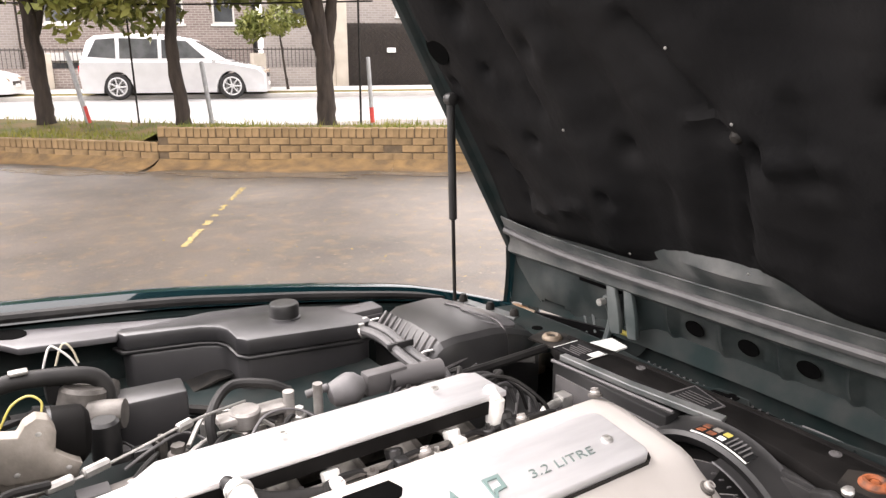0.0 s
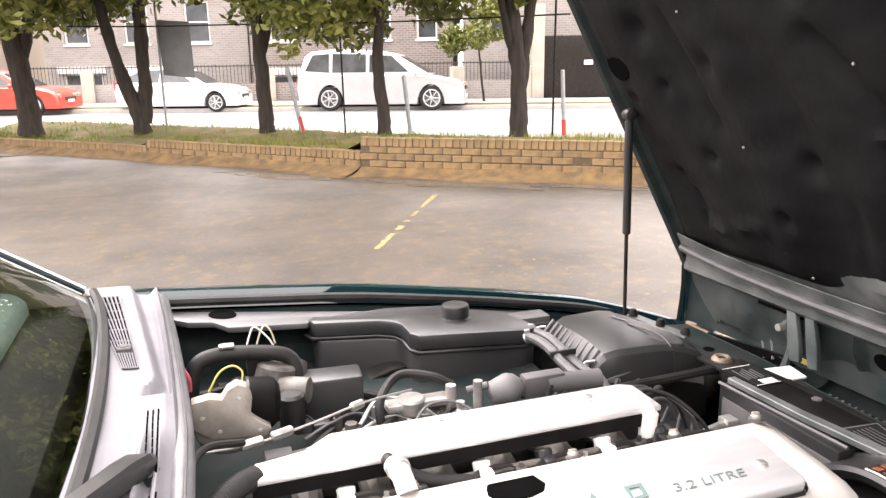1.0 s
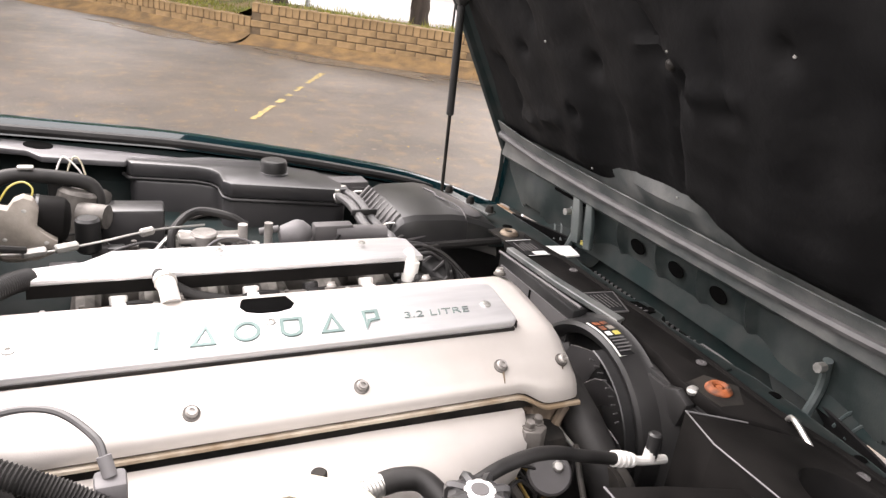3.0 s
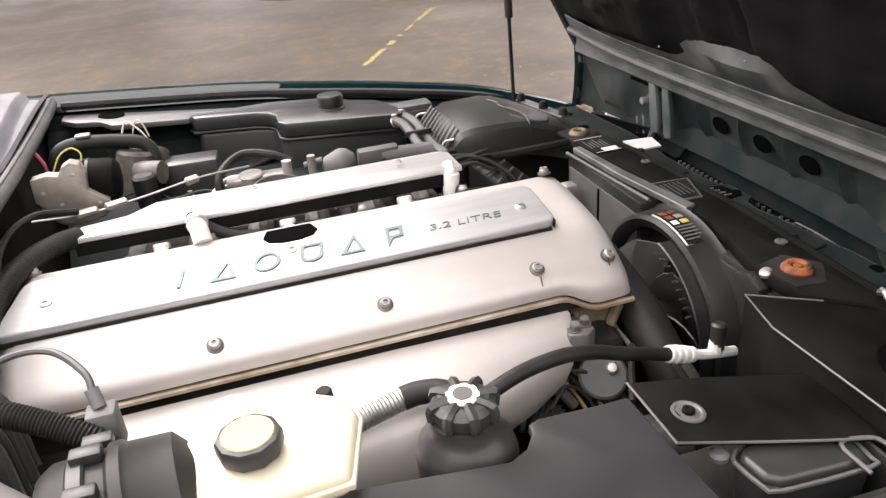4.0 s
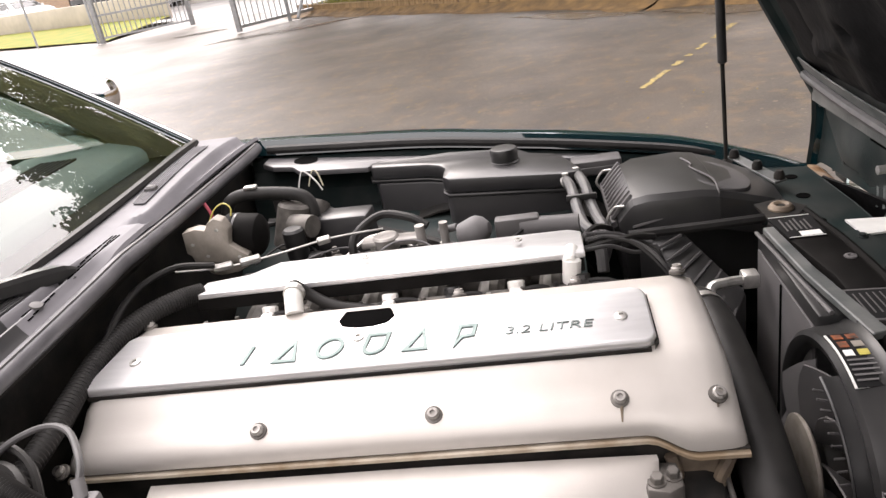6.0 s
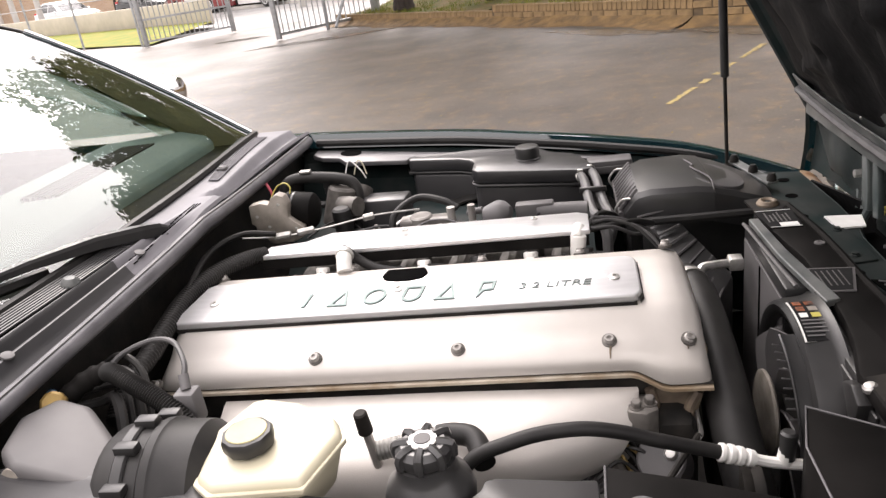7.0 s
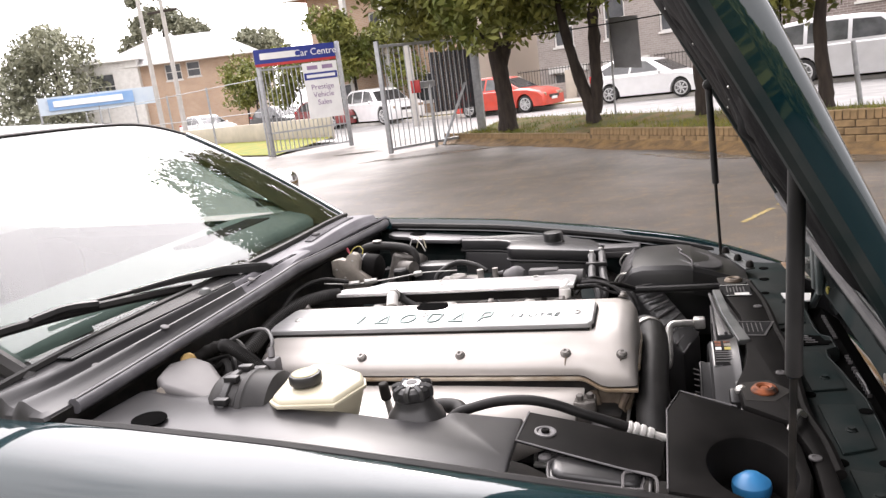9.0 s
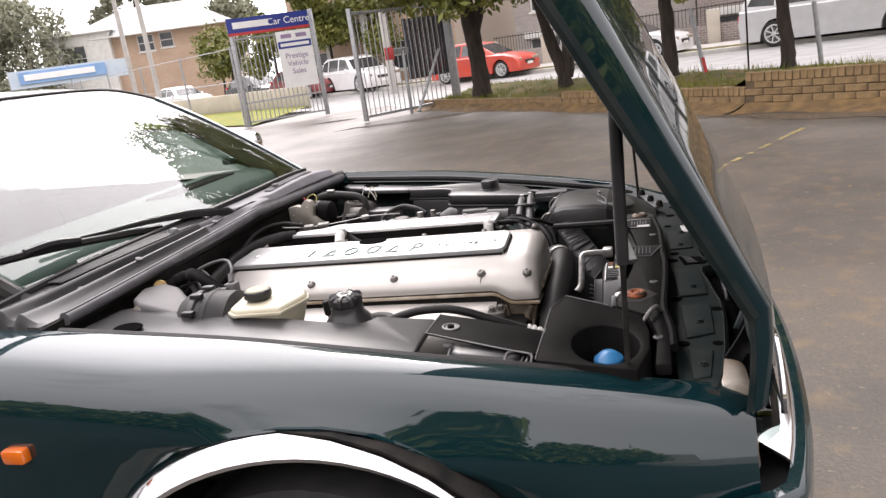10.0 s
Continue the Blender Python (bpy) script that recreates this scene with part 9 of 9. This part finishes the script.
# ---- houses across the street ----
def facade(a, b, z0, z1, openings, thick=0.25):
    """A wall from a to b with openings (u0, u1, z0, z1) cut through it; with UVs in metres."""
    a, b = Vector(a[:2]), Vector(b[:2])
    length, d = (b - a).length, (b - a).normalized()
    nrm = Vector((-d.y, d.x))
    if nrm.y < 0:
        nrm = -nrm
    us = sorted({0.0, length, *[o[0] for o in openings], *[o[1] for o in openings]})
    zs = sorted({z0, z1, *[o[2] for o in openings], *[o[3] for o in openings]})
    bm = bmesh.new()
    uv = bm.loops.layers.uv.new("UVMap")

    def quad(pts):
        vs = [bm.verts.new((*(a + d * u + nrm * w), z)) for u, z, w in pts]
        f = bm.faces.new(vs)
        for loop, (u, z, w) in zip(f.loops, pts):
            loop[uv].uv = (u + w, z)

    for u0, u1 in zip(us, us[1:]):
        for v0, v1 in zip(zs, zs[1:]):
            c = ((u0 + u1) / 2, (v0 + v1) / 2)
            if any(o[0] < c[0] < o[1] and o[2] < c[1] < o[3] for o in openings):
                continue
            quad([(u0, v0, 0), (u1, v0, 0), (u1, v1, 0), (u0, v1, 0)])
            quad([(u1, v0, thick), (u0, v0, thick), (u0, v1, thick), (u1, v1, thick)])
    for o in openings:
        quad([(o[0], o[2], 0), (o[0], o[3], 0), (o[0], o[3], thick), (o[0], o[2], thick)])
        quad([(o[1], o[3], 0), (o[1], o[2], 0), (o[1], o[2], thick), (o[1], o[3], thick)])
        quad([(o[0], o[3], 0), (o[1], o[3], 0), (o[1], o[3], thick), (o[0], o[3], thick)])
        quad([(o[1], o[2], 0), (o[0], o[2], 0), (o[0], o[2], thick), (o[1], o[2], thick)])
    for u in (0.0, length):
        quad([(u, z0, 0), (u, z0, thick), (u, z1, thick), (u, z1, 0)])
    quad([(0, z1, 0), (length, z1, 0), (length, z1, thick), (0, z1, thick)])
    return bm, (a, d, nrm)


def house(name, a, b, z1, openings, wallm, label, depth=7.0, roofm=None, roof_rise=1.6, white_lintels=(), eave=0.4):
    h = thing(name, (a[0], a[1], 0), label, "house", "houses across the street")
    bm, (o, d, nrm) = facade(a, b, -0.1, z1, openings)
    length = (Vector(b[:2]) - Vector(a[:2])).length
    me = to_mesh("wall", bm, wallm)
    part("wall", me, wallm, h)

    def at(u, w, z):
        return (*(o + d * u + nrm * w), z)

    for u0, u1 in ((0.0, 0.25), (length - 0.25, length)):
        part("side_wall", prism([(u0, 0.25), (u1, 0.25), (u1, depth), (u0, depth)], lambda u, v, s: at(u, v, z1 if s else -0.1)), M_RENDER if wallm is None else wallm, h)
    part("back_wall", prism([(0.25, depth - 0.25), (length - 0.25, depth - 0.25), (length - 0.25, depth), (0.25, depth)], lambda u, v, s: at(u, v, z1 if s else -0.1)), M_RENDER, h)
    for k, (u0, u1, w0, w1) in enumerate(openings):
        win = part("window", joined(*[prism([(p, q) for p, q in ((x0, y0), (x1, y0), (x1, y1), (x0, y1))], lambda u, z, s: at(u, 0.06 + 0.06 * s, z)) for x0, y0, x1, y1 in
                   ((u0, w0, u1, w0 + 0.07), (u0, w1 - 0.07, u1, w1), (u0, w0 + 0.07, u0 + 0.07, w1 - 0.07), (u1 - 0.07, w0 + 0.07, u1, w1 - 0.07), (u0 + 0.07, (w0 + w1) / 2 - 0.03, u1 - 0.07, (w0 + w1) / 2 + 0.03))]), M_FRAME_WHITE, h)
        part("pane", prism([(u0 + 0.07, w0 + 0.07), (u1 - 0.07, w0 + 0.07), (u1 - 0.07, w1 - 0.07), (u0 + 0.07, w1 - 0.07)], lambda u, z, s: at(u, 0.1 + 0.01 * s, z)), M_PANE, win)
        part("sill", prism([(u0 - 0.06, w0 - 0.09), (u1 + 0.06, w0 - 0.09), (u1 + 0.06, w0), (u0 - 0.06, w0)], lambda u, z, s: at(u, -0.06 + 0.2 * s, z), 0.01, 1), M_FRAME_WHITE, win)
        if k in white_lintels:
            part("lintel", prism([(u0 - 0.2, w1), (u1 + 0.2, w1), (u1 + 0.2, w1 + 0.28), (u0 - 0.2, w1 + 0.28)], lambda u, z, s: at(u, -0.12 + 0.3 * s, z), 0.01, 1), M_FRAME_WHITE, win)
    if roofm:
        e = eave
        bm = bmesh.new()
        v = [bm.verts.new(at(*p)) for p in ((-e, -e, z1), (length + e, -e, z1), (length + e, depth + e, z1), (-e, depth + e, z1), (length * 0.3, depth / 2, z1 + roof_rise), (length * 0.7, depth / 2, z1 + roof_rise))]
        for f in ((0, 1, 5, 4), (1, 2, 5), (2, 3, 4, 5), (3, 0, 4)):
            bm.faces.new([v[i] for i in f])
        bmesh.ops.solidify(bm, geom=bm.faces[:], thickness=0.12)
        part("roof", bm, roofm, h)
        part("gutter", tube([at(-e, -e, z1 - 0.02), at(length + e, -e, z1 - 0.02)], 0.06, 8, 1), M_FRAME_WHITE, h)
    return h, at


# right: dark brown brick terrace; middle: grey brown pair with white lintels
house("brick_house", street(0.2, 6.0), street(8.2, 6.0), 6.2, [(0.8, 1.9, 2.3, 3.9), (4.6, 5.6, 2.3, 3.8), (0.6, 2.2, 0.15, 1.0), (4.4, 6.2, 0.2, 1.0), (6.6, 7.4, 2.3, 3.7)], M_BROWN_BRICK, "dark brown brick house with white window frames", 7, M_ROOF, white_lintels=(2, 3))
house("brick_house", street(-8.4, 6.4), street(0.0, 6.4), 6.2, [(0.9, 1.9, 2.3, 4.0), (3.4, 4.4, 2.3, 4.0), (5.9, 6.9, 2.3, 3.9), (0.7, 2.3, 0.1, 1.15), (3.5, 5.2, 0.1, 1.15)], M_GREY_BRICK, "grey brown brick house with white lintels", 7, M_ROOF, white_lintels=(3, 4))
house("brick_house", street(8.6, 5.6), street(18.0, 5.6), 6.2, [(1.0, 2.0, 2.4, 3.8), (3.0, 4.4, 1.2, 1.45), (4.8, 6.2, 1.2, 1.45), (5.0, 6.0, 2.6, 3.9)], M_GREY_BRICK, "long brown brick house with pale window bands", 7, M_ROOF, white_lintels=(1, 2))
flats, fat = house("block_of_flats", (-17.8, 36.6), (-8.2, 33.6), 6.6, [(1.0, 2.6, 3.6, 5.2), (4.0, 5.2, 3.5, 5.3), (6.4, 7.8, 3.5, 5.0), (1.0, 2.4, 0.6, 2.0), (6.2, 7.6, 0.6, 2.0)], M_ORANGE_BRICK, "orange brick block of flats with a balcony", 9, M_ROOF, 1.2, eave=0.9)
part("balcony", joined(prism([(3.4, -1.4), (6.0, -1.4), (6.0, 0.0), (3.4, 0.0)], lambda u, v, s: fat(u, v, 3.1 + 0.2 * s), 0.02), prism([(3.4, -1.4), (6.0, -1.4), (6.0, -1.28), (3.4, -1.28)], lambda u, v, s: fat(u, v, 3.3 + 0.85 * s), 0.01)), M_RENDER, flats)
for u in (3.5, 5.9):
    part("balcony_column", prism([(u - 0.12, -1.35), (u + 0.12, -1.35), (u + 0.12, -1.1), (u - 0.12, -1.1)], lambda a_, b_, s: fat(a_, b_, 6.4 if s else -0.1)), M_FRAME_WHITE, flats)
# front garden walls and railings
for s0, s1, m in ((-8.4, -3.0, M_GREY_BRICK), (-2.0, 4.6, M_BROWN_BRICK), (5.8, 11.0, M_GREY_BRICK)):
    bm, _ = facade(street(s0, 4.4), street(s1, 4.4), -0.05, 0.75, [], 0.22)
    w = thing("garden_wall", street(s0, 4.4), "low brick front garden wall with piers", "wall", "front garden walls")
    part("wall_body", to_mesh("wall_body", bm, m), m, w)
    for s in (s0, (s0 + s1) / 2, s1):
        p = street(s, 4.4)
        part("pier", box((p[0] - 0.22, p[1] - 0.22, -0.05), (p[0] + 0.22, p[1] + 0.22, 1.25), 0.02), M_RENDER, w)
    rail_ = thing("iron_railing", street(s0, 4.5, 0.75), "dark iron railing on the garden wall", "railing", "front railings")
    n = int((s1 - s0) / 0.14)
    bl = []
    for k in range(n + 1):
        p = street(s0 + (s1 - s0) * k / n, 4.52)
        bl.append(cyl((p[0], p[1], 0.74), (p[0], p[1], 1.45), 0.011, seg=5))
    tagged(part("rail_infill", joined(*bl), M_LATTICE, rail_), kind="stuff")
    part("top_rail", tube([street(s0, 4.52, 1.38), street(s1, 4.52, 1.38)], 0.02, 5, 1), M_LATTICE, rail_)
# dark lattice gate
p, q = Vector(street(11.6, 4.6)), Vector(street(17.0, 4.6))
lg = thing("lattice_gate", p, "dark diagonal lattice driveway gate", "gate")
part("backing", prism([(0, -0.05), ((q - p).length, -0.05), ((q - p).length, 2.3), (0, 2.3)], lambda u, z, s: tuple(p + (q - p).normalized() * u + Vector((SV.x, SV.y, 0)) * (0.1 + 0.04 * s) + Vector((0, 0, z)))), M_LATTICE, lg)
strips = []
ln = (q - p).length
for k in range(-14, 34):
    for sg in (1, -1):
        u0, z0_, u1, z1_ = k * 0.16, 0.0, k * 0.16 + 2.3, 2.3
        lo, hi = max(0, -u0), min(2.3, ln - u0)
        if hi - lo < 0.1:
            continue
        pa, pb_ = (u0 + lo, lo), (u0 + hi, hi)
        if sg < 0:
            pa, pb_ = (pa[0], 2.3 - pa[1]), (pb_[0], 2.3 - pb_[1])
        dv = (q - p).normalized()
        strips.append(tube([p + dv * pa[0] + Vector((0, 0, pa[1])), p + dv * pb_[0] + Vector((0, 0, pb_[1]))], 0.014, 4, 1))
tagged(part("lattice", joined(*strips), M_BARK, lg), kind="stuff")
pl = p + (q - p).normalized() * 1.6
part("gate_notice", box((pl.x - 0.18, pl.y - 0.14, 1.25), (pl.x + 0.18, pl.y - 0.1, 1.42), 0.004), M_SIGN_WHITE, lg)
pier = thing("gate_pier", street(11.3, 4.6), "pale rendered gate pier", "pier")
pc = street(11.3, 4.5)
part("pier_body", box((pc[0] - 0.25, pc[1] - 0.25, -0.1), (pc[0] + 0.25, pc[1] + 0.25, 3.4), 0.02), M_RENDER, pier)

# ---- farther off ----
house("brown_building", (-40.5, 46.0), (-29.6, 50.4), 5.5, [(1.2, 3.4, 3.9, 5.2), (5.2, 6.4, 4.2, 5.4), (6.8, 7.8, 4.3, 5.4)], M_ORANGE_BRICK, "plain brown brick building with a pale roof", 10, M_ROOF_PALE, 2.4, eave=0.8)
house("white_annex", (-41.2, 44.6), (-37.0, 46.6), 6.0, [(1.2, 2.9, 3.4, 5.2)], M_FRAME_WHITE, "white rendered building with a brown window", 3.0, M_ROOF_PALE, 0.5, eave=0.3)
ban = thing("banner", (-29, 32.3, 2.6), "long pale blue banner board with worn print", "sign")
part("banner_face", prism([(-31.0, 30.6), (-26.6, 34.3), (-26.55, 34.24), (-30.95, 30.54)], lambda u, v, s: (u, v, 3.25 if s else 2.35)), M_BANNER, ban)
part("banner_print", prism([(-30.6, 30.85), (-27.4, 33.54), (-27.36, 33.5), (-30.56, 30.81)], lambda u, v, s: (u + 0.03, v - 0.05, 3.15 if s else 2.55)), mat("faded_blue_band", (0.2, 0.36, 0.62), (0.26, 0.42, 0.66), 0.6, 0, 2, 30, 0.05), ban)
part("banner_bar", prism([(-30.4, 31.02), (-27.8, 33.2), (-27.77, 33.16), (-30.37, 30.98)], lambda u, v, s: (u + 0.06, v - 0.1, 3.02 if s else 2.72)), M_SIGN_WHITE, ban)
for x, y in ((-31, 30.6), (-28.8, 32.4), (-26.6, 34.3)):
    part("banner_post", cyl((x, y, 0), (x, y, 3.3), 0.05, seg=8), M_GALV, ban)
for k, (x, y, h) in enumerate(((-26.2, 33.9, 9.0), (-24.6, 33.6, 7.6), (-8.9, 26.0, 9.5))):
    pole = thing("power_pole", (x, y, 0), "tall pale timber power pole", "pole", "power poles")
    part("pole_shaft", cyl((x, y, -0.1), (x, y, h), 0.14, 0.1, 12), M_CONCRETE, pole)
    part("cross_arm", box((x - 0.9, y - 0.05, h - 0.8), (x + 0.9, y + 0.05, h - 0.68), 0.01), M_BARK, pole)
# unseen dark patch behind the viewer, added to darken the wing's reflection
setting("unseen_dark_patch", flat_patch(-0.6, -5.0, 9.5, 4.0, 0.03, 0.006, 90, 0.1, 3.3), M_UNSEEN_DARK, "unseen dark patch added to darken what the wing reflects", "ground")
# hedge and wall that close the yard behind the viewer
hedge_wall = facade((-16, -13.0), (16, -13.0), -0.1, 1.9, [], 0.3)[0]
setting("wall_back", hedge_wall, M_BROWN_BRICK, "plain brick wall at the back of the yard", "wall")
for k in range(9):
    x = -13 + 2.3 * k + 0.5 * (k % 3)
    top = (1.8, 2.3, 2.0)[k % 3] * (1.0 if k < 6 else 0.7)
    tree((x, -9.6 + 0.6 * (k % 2), 0), [[(0, 0, -0.05, 0.12), (0.05, 0, 0.7, 0.1), (0.1, 0, 1.5, 0.05)]], clumps(0, 0, 0.1, top * 1.5 - 0.5, 1.15, 22, 0.85, 60 + k), 9000, 0.2, "dark green bushy shrub along the yard wall", 60 + k, group="yard shrubs")

# ---- bricks of the garden wall, last ----
BR = to_mesh("brick", box((-0.115, -0.055, -0.038), (0.115, 0.055, 0.038), 0.006, 1), M_BRICK)
RK = to_mesh("brick", box((-0.038, -0.057, -0.055), (0.038, 0.057, 0.055), 0.006, 1), M_BRICK)
rng2 = random.Random(3)
for idx, (i0, i1, courses) in enumerate(((0, 3, 4), (3, 4, 2), (4, 5, 1))):
    pts = WALL[i0:i1 + 1]
    core = []
    w = None
    for a, b in zip(pts, pts[1:]):
        d = (b - a).normalized()
        nrm = Vector((d.y, -d.x))
        z1 = courses * 0.086 + 0.1
        core.append(prism([(0, -0.045), ((b - a).length, -0.045), ((b - a).length, 0.045), (0, 0.045)], lambda u, v, s: (*(a + d * u + nrm * v), z1 if s else -0.02)))
    wall_ob = setting("garden_wall_%d" % (idx + 1), joined(*core), M_MORTAR, "low tan brick wall with a course on edge", "wall")
    for a, b in zip(pts, pts[1:]):
        d = (b - a).normalized()
        turn = Matrix.Rotation(math.atan2(d.y, d.x), 4, "Z")
        ln = (b - a).length
        for c in range(courses + 1):
            top = c == courses
            step = 0.086 if top else 0.24
            z = courses * 0.086 + 0.055 if top else 0.043 + 0.086 * c
            u = step / 2 + (0.0 if top or c % 2 else -0.12)
            while u < ln:
                if u > 0:
                    p = a + d * u
                    ob = new("brick", RK if top else BR)
                    ob.parent = wall_ob
                    j = rng2.uniform
                    ob.matrix_basis = Matrix.Translation((p.x + j(-0.004, 0.004), p.y + j(-0.004, 0.004), z + j(-0.004, 0.004))) @ turn @ pose(0, 0, 0, j(-1, 1), j(-1.2, 1.2), j(-1.5, 1.5))
                u += step
